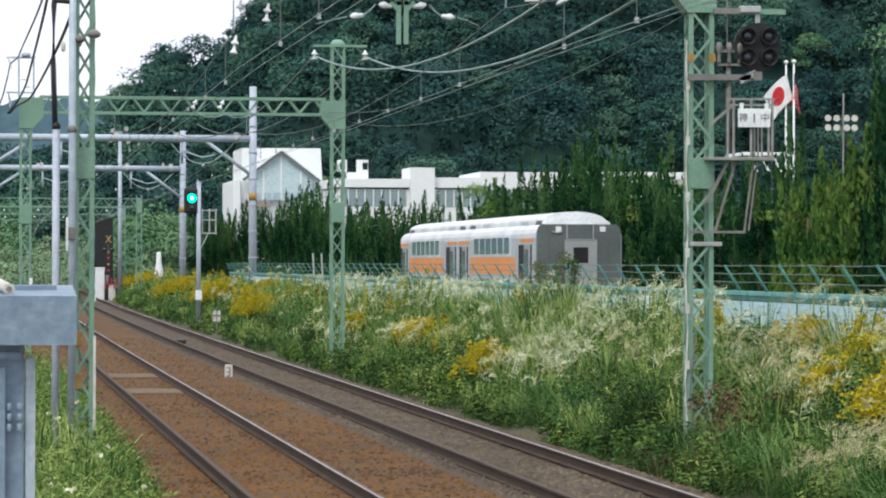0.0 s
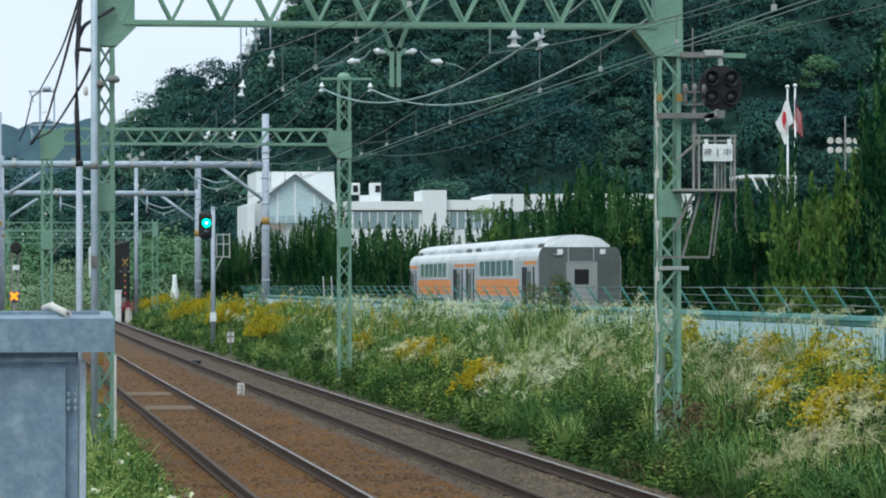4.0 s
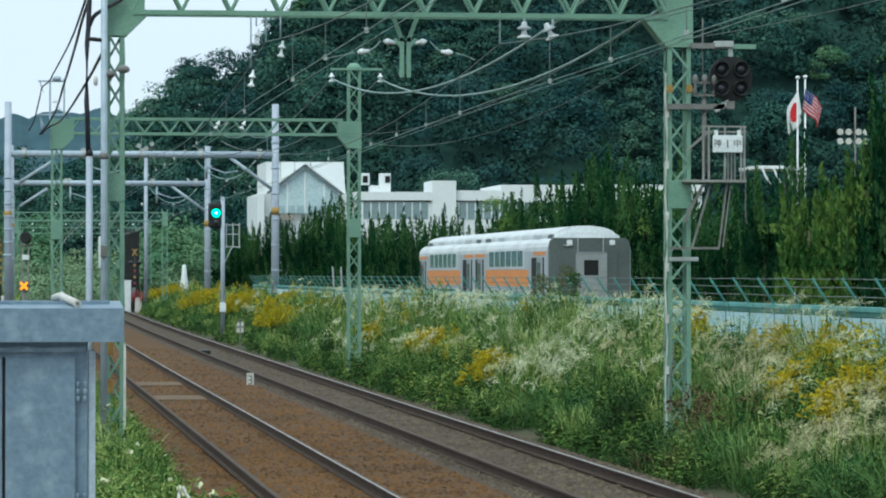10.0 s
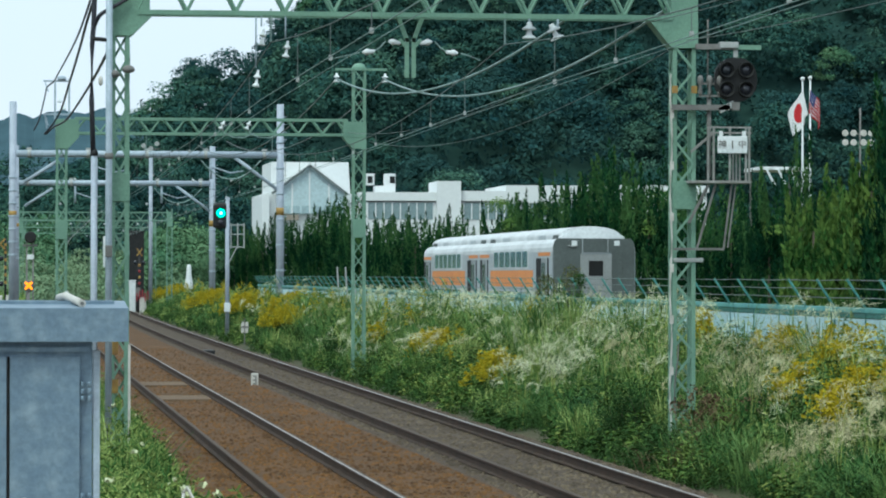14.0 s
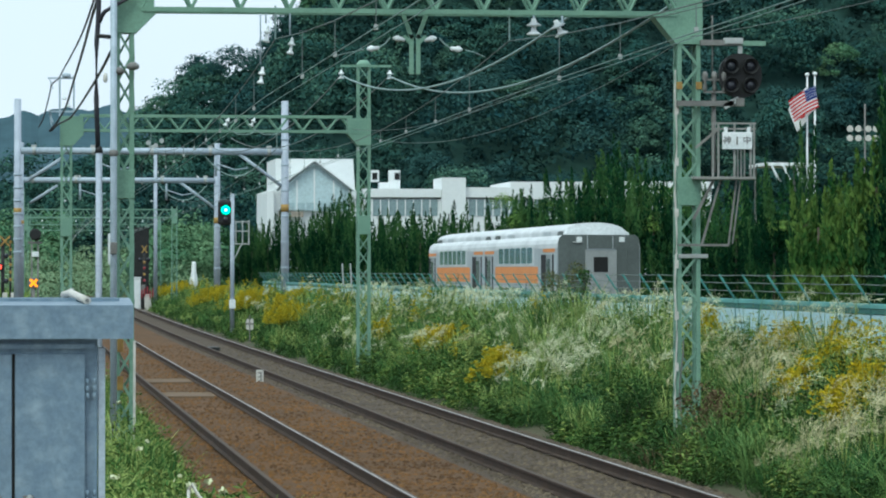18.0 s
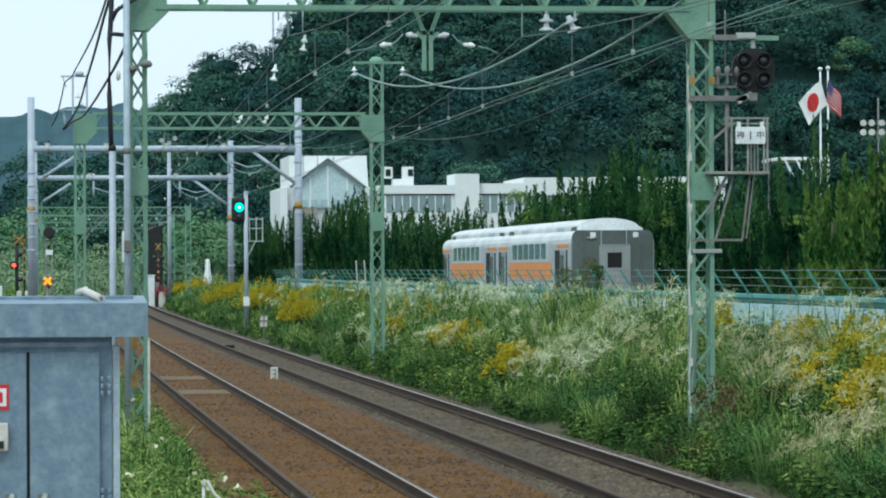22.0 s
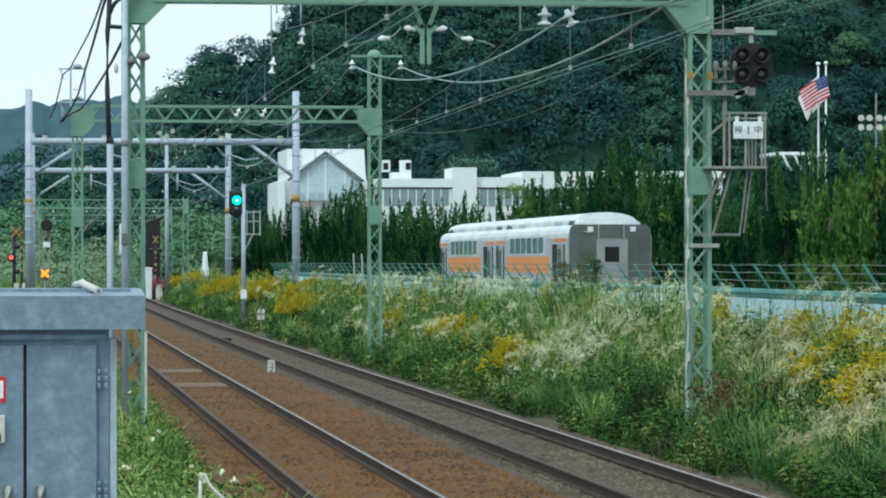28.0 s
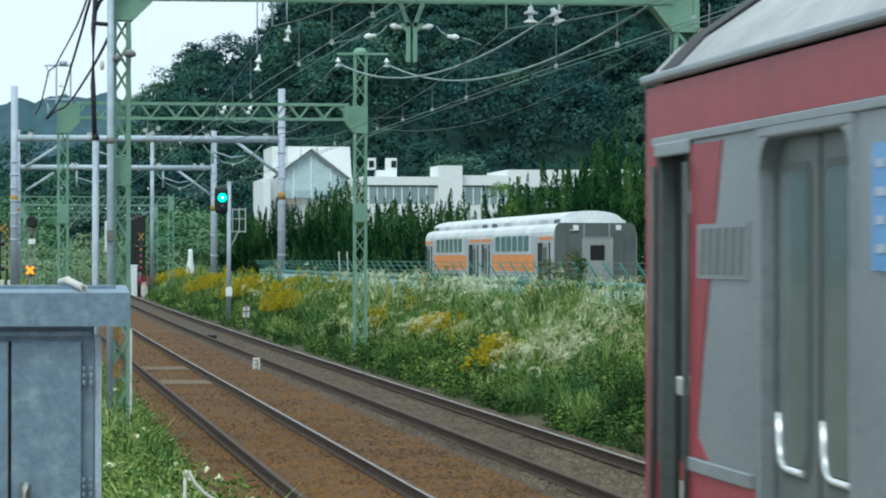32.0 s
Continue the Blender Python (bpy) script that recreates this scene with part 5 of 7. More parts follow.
    # roof: shoulders in pale grey, a raised crown, and steps for the lowered end parts
    half = [(1.51, 3.14), (1.5, 3.3), (1.44, 3.45), (1.32, 3.56), (1.2, 3.6)]
    part("roof_shoulder", prism(B(), [(-p, z) for p, z in half] + [(p, z) for p, z in reversed(half)], 0.065, L), "roofwhite", car, "pale grey rounded roof shoulder")
    arc = [(1.1 * math.cos(a), 3.74 + 0.33 * math.sin(a)) for a in (math.pi * k / 14 for k in range(15))]
    part("roof_crown", prism(B(), [(1.1, 3.58)] + arc + [(-1.1, 3.58)], 0.85 if front else 0.0, L), "roofwhite", car, "raised pale roof crown")
    if front:
        for k, y in enumerate((0.3, 0.48, 0.66)):
            f = 0.5 + 0.14 * k
            part("roof_step", prism(B(), [(1.16 - 0.02 * k, 3.585)] + [(p * (1.05 - 0.02 * k), 3.6 + (z - 3.6) * f) for p, z in arc] + [(-1.16 + 0.02 * k, 3.585)], y, 0.9), "roofwhite", car, "stepped arched roof plate")
        for sx in (-1, 1):
            part("edge_trim", box(B(), sx * 1.485 - 0.015, sx * 1.485 + 0.015, -0.045, 0.062, 0.8, 3.2, 0.004), "stainless", car)
    for y in (4.2, 13.6):
        part("roof_recess", box(B(), -1.13, -1.0, y, y + 1.7, 3.63, 3.77, 0.01), "carside", car)
    for y in (0.95, L - 1.9):
        part("roof_notch", prism(B(), [(y, 3.6), (y + 1.35, 3.6), (y + 1.1, 3.755), (y + 0.15, 3.755)], -1.16, -1.0, "yz"), "cargrey", car, "dark louvred roof notch")
    x = -hw
    part("orange_band", box(B(), x - 0.012, x - 0.002, 4.7, 16.2, 1.86, 2.48), "orange", car, "orange painted band")
    part("lower_band", box(B(), x - 0.012, x - 0.002, 4.7, 16.2, 0.78, 0.98), "orange", car)
    for y, w in ((5.9, 9.3),):
        part("upper_window_frame", box(B(), x - 0.014, x - 0.002, y - 0.12, y + w + 0.12, 2.52, 3.24, 0.004), "roofwhite", car, "white window band")
        n = 6
        for k in range(n):
            part("window_mullion", box(B(), x - 0.03, x - 0.012, y + k * w / n - 0.05, y + k * w / n + 0.05, 2.54, 3.26), "roofwhite", car)
            pane = part("upper_pane", box(B(), x - 0.022, x - 0.015, y + k * w / n + 0.06, y + (k + 1) * w / n - 0.06, 2.6, 3.2), "car_glass", car, "upper-deck window pane")
        for k in range(n):
            part("lower_pane", box(B(), x - 0.02, x - 0.002, y + k * w / n + 0.12, y + (k + 1) * w / n - 0.12, 1.2, 1.68), "car_glass", car, "lower-deck window pane")
    for y in (1.0, 17.0):
        part("vestibule_band", box(B(), x - 0.012, x - 0.002, y - 0.4, y + 2.4, 3.0, 3.13), "orange", car)
        part("door_opening", box(B(), x - 0.01, x + 0.001, y + 1.75, y + 2.9 if y < 5 else y + 2.3, 0.95, 2.92), "black_hole", car, "near-black panel for the unlit inside of an open doorway")
        part("door_opening", box(B(), x - 0.01, x + 0.001, y - 0.1, y + 0.25, 0.95, 2.92), "black_hole", car)
        part("door_leaf", box(B(), x - 0.02, x - 0.004, y + 0.55, y + 1.6, 0.95, 2.92, 0.005), "cardoor", car)
        part("leaf_window", box(B(), x - 0.028, x - 0.021, y + 0.7, y + 1.0, 1.7, 2.75), "window", car)
        part("leaf_window", box(B(), x - 0.028, x - 0.021, y + 1.15, y + 1.45, 1.7, 2.75), "window", car)
    for y in (3.0, L - 3.0):
        part("bogie_frame", box(B(), -1.1, 1.1, y - 1.2, y + 1.2, 0.3, 0.58, 0.04), "dark", car)
        for dy in (-1.05, 1.05):
            for dx in (-0.75, 0.75):
                part("wheel", lathe(B(), (dx - 0.06, y + dy, 0.43), [(0.43, 0), (0.43, 0.1), (0.38, 0.12)], 18, "x"), "rail_side", car)


make_yard_car(125.0, True)
make_yard_car(144.46, False)


# ---- white buildings behind the hedge ----
def make_buildings():
    g = thing("gabled_building", (29.6, 345, 0.3), "white building with a broad gable and grey roof edges", "building")
    part("wall", prism(B(), [(-4.4, 0), (4.4, 0), (4.4, 10.2), (-4.4, 10.2)], 0, 16), "render_white", g)
    part("upper_wall", prism(B(), [(-3.5, 10.2), (4.35, 10.2), (4.15, 13.38), (-3.5, 13.38)], 2.0, 14), "render_white", g)
    part("gable", prism(B(), [(-2.75, 8.2), (3.45, 8.2), (3.45, 10.3), (0.12, 12.75), (-2.75, 10.6)], -0.4, 2.0), "wall_blue", g, "pale blue gable wall")
    for s, x1, z1 in ((-1, -3.6, 10.2), (1, 4.3, 9.8)):
        part("roof_edge", bar(B(), (0.1, -0.6, 12.95), (x1, -0.6, z1), 0.26, 0.45), "roofgrey", g, "grey sloping roof edge")
        part("verge_board", bar(B(), (0.1, -0.7, 13.16), (x1, -0.7, z1 + 0.2), 0.12, 0.5), "render_white", g, "white verge board")
    part("roof_ridge", prism(B(), [(-3.1, 10.7), (0.1, 13.2), (3.8, 10.3), (0.1, 13.0)], 0.0, 2.0), "render_white", g)
    for x, z in ((0.1, 12.4), (-1.6, 11.2), (2.0, 11.2)):
        part("mullion", box(B(), x - 0.08, x + 0.08, -0.48, -0.4, 8.3, z), "render_white", g)
    for x in (-2.2, -1.2, -0.3, 0.9, 2.1):
        win = part("window", box(B(), x - 0.35, x + 0.35, -0.5, -0.4, 8.3, 9.0), "window_blue", g)
    part("side_wing", prism(B(), [(-4.6, 0), (-3.9, 0), (-3.9, 10.3), (-4.6, 10.0)], -1.0, 10), "render_white", g)
    part("brown_step", box(B(), -3.4, -1.0, -0.9, -0.41, 7.6, 8.15), "concrete", g)
    b = thing("long_building", (0, 330, 0.3), "long white two-storey building with ribbon windows", "building")
    part("wall", box(B(), 33.4, 40.4, 0, 14, 0, 9.1), "render_white", b)
    part("parapet", box(B(), 33.2, 40.6, -0.25, 14.2, 9.25, 10.05), "render_white", b)
    part("stair_tower", box(B(), 40.4, 42.65, -0.9, 6, 0, 11.1), "render_white", b)
    part("wall", box(B(), 42.65, 54.9, 0, 14, 0, 9.1), "render_white", b)
    part("parapet", box(B(), 42.7, 47.0, -0.25, 14.2, 9.25, 10.2), "render_white", b)
    part("parapet", box(B(), 47.0, 54.9, -0.35, 14.2, 9.1, 10.75), "render_white", b)
    part("wall", box(B(), 54.9, 66.5, 1.0, 14, 0, 10.2), "render_white", b)
    part("parapet", box(B(), 54.9, 66.7, 0.8, 14.2, 10.2, 10.85), "render_white", b)
    me = mesh_of("pane", box(B(), 0.06, 0.72, -0.06, 0.02, 7.5, 9.08), "building_glass")
    me_f = mesh_of("mullion", box(B(), -0.05, 0.05, -0.1, 0.0, 7.45, 9.15), "render_white")
    for x0, n in ((33.9, 8), (43.0, 14)):
        for k in range(n):
            w = part("window", me, None, b)
            w.location = (x0 + 0.78 * k, 0, 0)
            f = part("mullion", me_f, None, b)
            f.location = (x0 + 0.78 * k, 0, 0)
    for x, hw, z0, dx in ((34.35, 0.42, 10.75, 0.0), (36.25, 0.52, 10.05, 0.22)):
        a = part("roof_unit_frame", box(B(), x - hw, x + hw, 2, 3.0, z0, 11.85, 0.03), "render_white", b, "white box frame on the roof")
        # black panel stands in for the shaded inside of the open frame
        part("frame_opening_shade", box(B(), x + dx - 0.24, x + dx + 0.24, 1.95, 2.0, 10.95, 11.6), "black_hole", a)
    part("roof_unit", box(B(), 34.8, 36.0, 2.2, 3.4, 10.05, 10.7, 0.03), "render_white", b)
    s = thing("white_shed", (46.2, 206, 0.3), "white framed roof structure behind the hedge", "shed")
    part("roof", box(B(), -1.5, 1.5, 0, 5, 8.55, 8.75, 0.03), "white", s)
    for k in range(4):
        part("rafter", bar(B(), (-1.2 + 0.7 * k, -0.05, 8.6), (-0.7 + 0.7 * k, -0.1, 7.6), 0.12), "white", s)
    for x in (-1.2, 1.2):
        part("column", box(B(), x - 0.06, x + 0.06, 4.3, 4.42, 0, 8.56), "greysteel", s)
    f = thing("floodlight_mast", (54.2, 221, 0.3), "slim mast with two rows of white floodlights", "floodlight")
    part("shaft", tube(B(), [(0.2, 0, 0), (0.2, 0, 13.0)], 0.055, 8), "greysteel", f)
    for z in (10.75, 11.35):
        part("cross_bar", bar(B(), (-0.95, 0, z), (1.0, 0, z), 0.07), "greysteel", f)
        for x in (-0.85, -0.3, 0.35, 0.85):
            part("floodlight", lathe(B(), (x, -0.1, z + 0.05), [(0.1, 0), (0.19, 0.08), (0.21, 0.2)], 12, "y"), "offwhite", f)


make_buildings()


# ---- wooded hill ----
CREST_X = [-200, -60, -10, 6, 14, 21.4, 25.3, 27.7, 29.1, 32.5, 37, 40, 43, 44.5, 46, 50, 60, 80, 110, 160, 300, 700]
CREST_Z = [5, 4, 6, 13, 16, 17.2, 20.0, 23.2, 26.0, 28.6, 28.2, 28.9, 30, 31.5, 33.8, 39, 47, 56, 64, 72, 80, 75]


def hill_z(x, y):
    c = np.interp(x * 600 / np.maximum(y, 300), CREST_X, CREST_Z)
    t = np.clip((y - 408) / 100, 0, 1)
    return 0.2 + (c - 0.2) * (0.35 * t + 0.65 * t * t * (3 - 2 * t)) * np.where(y > 508, np.clip(1 - (y - 508) / 500, 0.2, 1), 1)


def leaf_cloud(centres, radii, per, size, seed, squash=0.85, bottom=-0.3, ruffle=0.38, tri=False, deep=0.38):
    """Small leaf clumps over lumpy crowns: corners and faces."""
    r = np.random.default_rng(seed)
    n = len(centres)
    d = r.normal(size=(n, per, 3))
    d /= np.linalg.norm(d, axis=2, keepdims=True)
    d[..., 2] = np.where(d[..., 2] < bottom, -d[..., 2], d[..., 2])
    lump = 1.1 - deep + deep * r.random((n, per, 1)) ** 0.6
    ph = r.random((n, 1, 3)) * 6.28
    wav = 1 + 0.16 * np.sin(d[..., :1] * 7 + ph[..., :1]) * np.cos(d[..., 1:2] * 6 + ph[..., 1:2]) + 0.1 * np.sin(d[..., 2:] * 9 + ph[..., 2:])
    p = centres[:, None, :] + d * lump * wav * radii[:, None, None] * np.array([1, 1, squash])
    nrm = d + ruffle * r.normal(size=d.shape)
    nrm[..., 2] += 0.35
    nrm /= np.linalg.norm(nrm, axis=2, keepdims=True)
    a = np.cross(nrm, r.normal(size=d.shape))
    a /= np.linalg.norm(a, axis=2, keepdims=True)
    b = np.cross(nrm, a)
    s = size * (0.6 + 0.8 * r.random((n, per, 1))) * (radii[:, None, None] / radii.mean()) ** 0.5
    k = 0.55 + 0.3 * r.random((n, per, 1))
    if tri:
        three = np.stack([p - a * s - b * s * k * 0.5, p + a * s - b * s * k * 0.4, p + b * s * 1.1 * k + 0.3 * a * s], 2).reshape(-1, 3)
        return three, np.arange(len(three)).reshape(-1, 3)
    quad = np.stack([p - a * s, p - b * s * k, p + a * s, p + b * s * k], 2).reshape(-1, 3)
    return quad, np.arange(len(quad)).reshape(-1, 4)


def make_hill():
    xs, ys = np.linspace(-260, 640, 91), np.concatenate([np.linspace(400, 512, 40), [560, 650, 800, 950]])
    gx, gy = np.meshgrid(xs, ys)
    gz = hill_z(gx, gy) - 0.6
    v = np.stack([gx, gy, gz], -1).reshape(-1, 3)
    i = np.arange(len(ys) * len(xs)).reshape(len(ys), len(xs))
    q = np.stack([i[:-1, :-1], i[:-1, 1:], i[1:, 1:], i[1:, :-1]], -1).reshape(-1, 4)
    tagged(new("hillside", array_mesh("hillside", v, q, "hill")), "steep dark wooded hillside", "hill", kind="structure")
    # trees stand apart, so the dark-coloured slope shows between their crowns as shade
    r = np.random.default_rng(3)
    spots = []
    for _ in range(9000):
        v = r.random()
        y = 416 + 94 * v
        x = (r.random() * 0.275 - 0.004) * y
        z = float(hill_z(np.array(x), np.array(y)))
        rad = (3.0 + 5.2 * r.random() ** 1.3) * (1.0 if v < 0.8 else 0.52)
        if z < 2.0 or (z < 0.0165 * y and x > 0.085 * y) or len(spots) > 420:
            continue
        if all((x - a) ** 2 + (y - b) ** 2 + 1.5 * (z - c) ** 2 > (0.84 * (rad + q)) ** 2 for a, b, c, q in spots):
            spots.append((x, y, z, rad))
    x, y, z, rad = np.array(spots).T
    n = len(x)
    c = np.stack([x, y, z + 0.5 * rad], -1)
    # each crown is a dome of flattened leafy pads, the lower ones set further out
    pads = 34
    a = r.random((n, pads)) * 6.283
    u = (np.arange(pads) + r.random((n, pads))) / pads
    out = np.sqrt(1 - (1 - u) ** 1.6)
    d = np.stack([out * np.cos(a), out * np.sin(a), 0.85 - 1.3 * u ** 1.3], -1)
    lc = (c[:, None, :] + d * rad[:, None, None] * (0.72 + 0.3 * r.random((n, pads, 1)))).reshape(-1, 3)
    lr = (rad[:, None] * (0.17 + 0.17 * r.random((n, pads)))).reshape(-1)
    front = (d[..., 1] < 0.4).reshape(-1)
    lc, lr, tree = lc[front], lr[front], np.repeat(np.arange(n), pads)[front]
    # hearts of the crowns and low growth between them, shade put into their colour
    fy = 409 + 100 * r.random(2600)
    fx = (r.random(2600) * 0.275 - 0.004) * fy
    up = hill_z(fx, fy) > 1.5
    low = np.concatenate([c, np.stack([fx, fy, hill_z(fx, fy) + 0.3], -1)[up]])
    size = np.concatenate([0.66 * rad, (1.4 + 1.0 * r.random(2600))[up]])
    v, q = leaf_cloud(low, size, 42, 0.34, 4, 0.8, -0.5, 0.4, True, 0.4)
    tagged(new("hill_scrub", array_mesh("hill_scrub", v, q, "scrub")), "scrub and hearts of the hill trees, coloured dark as if shaded", "woodland", kind="stuff")
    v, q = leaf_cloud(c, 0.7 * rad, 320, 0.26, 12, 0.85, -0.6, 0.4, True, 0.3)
    tagged(new("hill_inner_leaves", array_mesh("hill_inner_leaves", v, q, "scrub")), "inner leaves of the hill trees, shade put into their colour", "woodland", kind="stuff")
    # stands of darker and lighter trees, their tones also painting sunlit and dark stretches
    drift = 0.5 + 0.25 * np.sin(x * 0.17 + 1.7 * np.sin(y * 0.06)) + 0.25 * np.sin(y * 0.085 + x * 0.05 + 1.1)
    tone = (0.62 * np.random.default_rng(11).random(n) + 0.40 * drift)[tree]
    for lo, hi, material, label, seed in ((-1, 0.40, "woods_dark", "dark blue-green foliage of the hill trees", 5), (0.40, 0.80, "woods", "deep green foliage of the hill trees", 6), (0.80, 2, "woods_light", "lighter green foliage of scattered hill trees", 7)):
        k = (tone >= lo) & (tone < hi)
        v, q = leaf_cloud(lc[k], lr[k] * 1.3, 112, 0.160, seed, 0.72, -0.3, 0.5, True, 0.6)
        tagged(new("hill_leaves", array_mesh("hill_leaves", v, q, material)), label, "woodland", kind="stuff")
    # ridge far beyond, bluish from haze put into its colour
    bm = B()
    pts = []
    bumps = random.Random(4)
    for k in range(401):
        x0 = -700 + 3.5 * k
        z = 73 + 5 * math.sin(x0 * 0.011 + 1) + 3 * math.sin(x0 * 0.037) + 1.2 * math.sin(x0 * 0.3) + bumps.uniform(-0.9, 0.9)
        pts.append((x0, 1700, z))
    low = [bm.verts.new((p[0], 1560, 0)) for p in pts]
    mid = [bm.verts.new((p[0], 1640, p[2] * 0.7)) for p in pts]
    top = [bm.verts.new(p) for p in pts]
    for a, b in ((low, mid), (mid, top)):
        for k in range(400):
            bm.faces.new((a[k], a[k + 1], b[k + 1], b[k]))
    solid("distant_ridge", bm, "farhill", "distant wooded ridge with bluish haze put into its colour", "hill", kind="structure")
    # dark thickets at the foot of the hill and left of the line
    r = np.random.default_rng(11)
    c, rad = [], []
    for k in range(120):
        y = 300 + 110 * r.random()
        x = 9.5 + 6.5 * r.random() + (y - 300) * 0.05
        c.append((x + curve_x(300), y, 1.3 + 4.6 * r.random() * min(1, (x - 8) / 6)))
        rad.append(1.2 + 1.4 * r.random())
    for k in range(40):
        y = 330 + 70 * r.random()
        x = -9 + 14 * r.random()
        c.append((x, y, 1.0 + 6.5 * r.random()))
        rad.append(1.3 + 1.2 * r.random())
    v, q = leaf_cloud(np.array(c), np.array(rad), 520, 0.17, 8, tri=True)
    tagged(new("line_side_thicket", array_mesh("line_side_thicket", v, q, "woods_light")), "dark green thicket at the foot of the hill", "thicket", kind="stuff")
    c, rad = [], []
    for k in range(190):
        y = 272 + 150 * r.random()
        x = -6 + 22 * r.random()
        c.append((x, y, 0.4 + 4.6 * r.random() ** 1.3 * (0.4 + 0.6 * (y - 272) / 150)))
        rad.append(0.8 + 1.2 * r.random())
    v, q = leaf_cloud(np.array(c), np.array(rad), 520, 0.10, 9, tri=True)
    tagged(new("verge_bushes", array_mesh("verge_bushes", v, q, "verge")), "mixed green bushes beyond the level crossing, paled for haze", "bushes", kind="stuff")


make_hill()


# ---- cypress hedge and shrubs ----
def spray_crown(seed, height, width, tongues):
    """Upswept flame-like tongues of small sprays round a leader."""
    r = np.random.default_rng(seed)
    vs = []
    for t in range(2 * tongues):
        a, u = r.random() * 6.283, r.random() ** 0.8 if t > 4 else 0.75 + 0.2 * r.random()
        base_z = 0.02 * height + u * 0.62 * height
        ring = width * 0.5 * (1 - 0.62 * u) * (0.45 + 0.65 * r.random())
        base = np.array([ring * math.cos(a), ring * math.sin(a), base_z])
        ln = min(height * (0.14 + 0.16 * r.random()), height * (1.04 - 0.1 * r.random()) - base_z)
        ln = ln if t > 4 else height * (1.22 - 0.06 * t) - base_z
        lean = np.array([math.cos(a), math.sin(a), 0]) * (0.20 if t > 4 else 0.05) * ln + r.normal(size=3) * 0.05 * ln
        n = 52 if t > 4 else 120
        s = np.sort(r.random(n)) ** 0.85
        fat = (0.13 if t > 4 else 0.18) * width * (1 - s) ** 0.7 * (0.35 + s ** 0.3) * (0.7 + 0.5 * r.random())
        ang = r.random(n) * 6.283 + s * 8
        axis = base + s[:, None] * (np.array([0, 0, ln]) + lean)
        out = np.stack([np.cos(ang), np.sin(ang), np.zeros(n)], -1)
        p = axis + out * fat[:, None] * (0.55 + 0.45 * r.random((n, 1)))
        up = np.stack([0.35 * out[:, 0], 0.35 * out[:, 1], np.ones(n)], -1) + 0.16 * r.normal(size=(n, 3))
        up /= np.linalg.norm(up, axis=1, keepdims=True)
        side = np.cross(up, out + 0.25 * r.normal(size=(n, 3)))
        side /= np.linalg.norm(side, axis=1, keepdims=True)
        h, w = 0.14 + 0.17 * r.random((n, 1)), 0.035 + 0.035 * r.random((n, 1))
        vs.append(np.stack([p - up * h * 0.5, p + side * w, p + up * h * 0.6, p - side * w], 1).reshape(-1, 3))
    v = np.concatenate(vs)
    return v, np.arange(len(v)).reshape(-1, 4)


def make_hedge():
    kinds = []
    for s in range(6):
        h, w = 6.6 + 0.5 * (s % 3), 2.7 + 0.3 * (s % 2)
        tree = thing("cypress", (28, 104, 0.3), "dense dark green cypress with twisting upright sprays", "tree", "cypress hedge")
        part("trunk", tube(B(), [(0, 0, 0), (0.05, 0.03, h * 0.35), (0, 0, h * 0.8)], 0.14, 7, 0.04), "bark", tree)
        # dark crown carries the hedge's shade, lighter sprays its highlights and fresh tips
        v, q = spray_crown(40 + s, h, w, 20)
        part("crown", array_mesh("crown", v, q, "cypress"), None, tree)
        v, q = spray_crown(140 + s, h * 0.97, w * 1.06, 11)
        part("fresh_sprays", array_mesh("fresh_sprays", v, q, "cypress_fresh"), None, tree, "fresh sprays, lightened to give the crown its highlights")
        kinds.append(tree)
    r = random.Random(5)
    ys, hs = [100, 110.5, 112.5, 118, 125, 140, 150, 160, 178, 195, 220, 245, 270, 300, 360, 420, 470], [8.0, 7.8, 5.1, 4.9, 4.8, 5.0, 6.0, 6.9, 6.3, 5.6, 5.2, 5.6, 6.4, 7.6, 7.4, 7.0, 6.2]
    y, first = 101.0, 0
    while y < 295:
        k = r.randrange(6)
        h0 = 6.6 + 0.5 * (k % 3)
        sc = float(np.interp(y, ys, hs)) / h0 * (0.76 + 0.16 * r.random() + (0.2 * r.random() if r.random() < 0.36 else 0))
        m = pose(28 + r.uniform(-0.5, 0.7), y, 0.3, 0, 0, r.uniform(0, 360))
        if first < 6:
            t, first = kinds[first], first + 1
            t.matrix_basis = m
        else:
            t = copy_thing(kinds[k], m)
        t.scale = (sc * 0.95 if sc > 1 else sc, sc * 0.95 if sc > 1 else sc, sc)
        y += (1.9 if y < 200 else 3.4) * (0.75 + 0.5 * r.random())
    for y, h in ((121.0, 7.4), (127.6, 6.5), (157.5, 7.0), (168.0, 6.8)):
        k = r.randrange(6)
        sc = h / (6.6 + 0.5 * (k % 3)) / 1.2
        t = copy_thing(kinds[k], pose(27.6, y, 0.3, 0, 0, r.uniform(0, 360)))
        t.scale = (sc * 0.6, sc * 0.6, sc)
    # the hedge bends away in front of the gabled building
    for j in range(30):
        u = j / 29
        k = r.randrange(6)
        sc = float(np.interp(u, [0, 0.25, 0.5, 0.75, 1], [7.7, 7.4, 6.8, 6.2, 5.2])) / (6.6 + 0.5 * (k % 3)) * (0.70 + 0.24 * r.random())
        t = copy_thing(kinds[k], pose(28 - 10.5 * u + r.uniform(-0.4, 0.4), 296 + 42 * u, 0.3, 0, 0, r.uniform(0, 360)))
        t.scale = (sc * 0.9, sc * 0.9, sc)
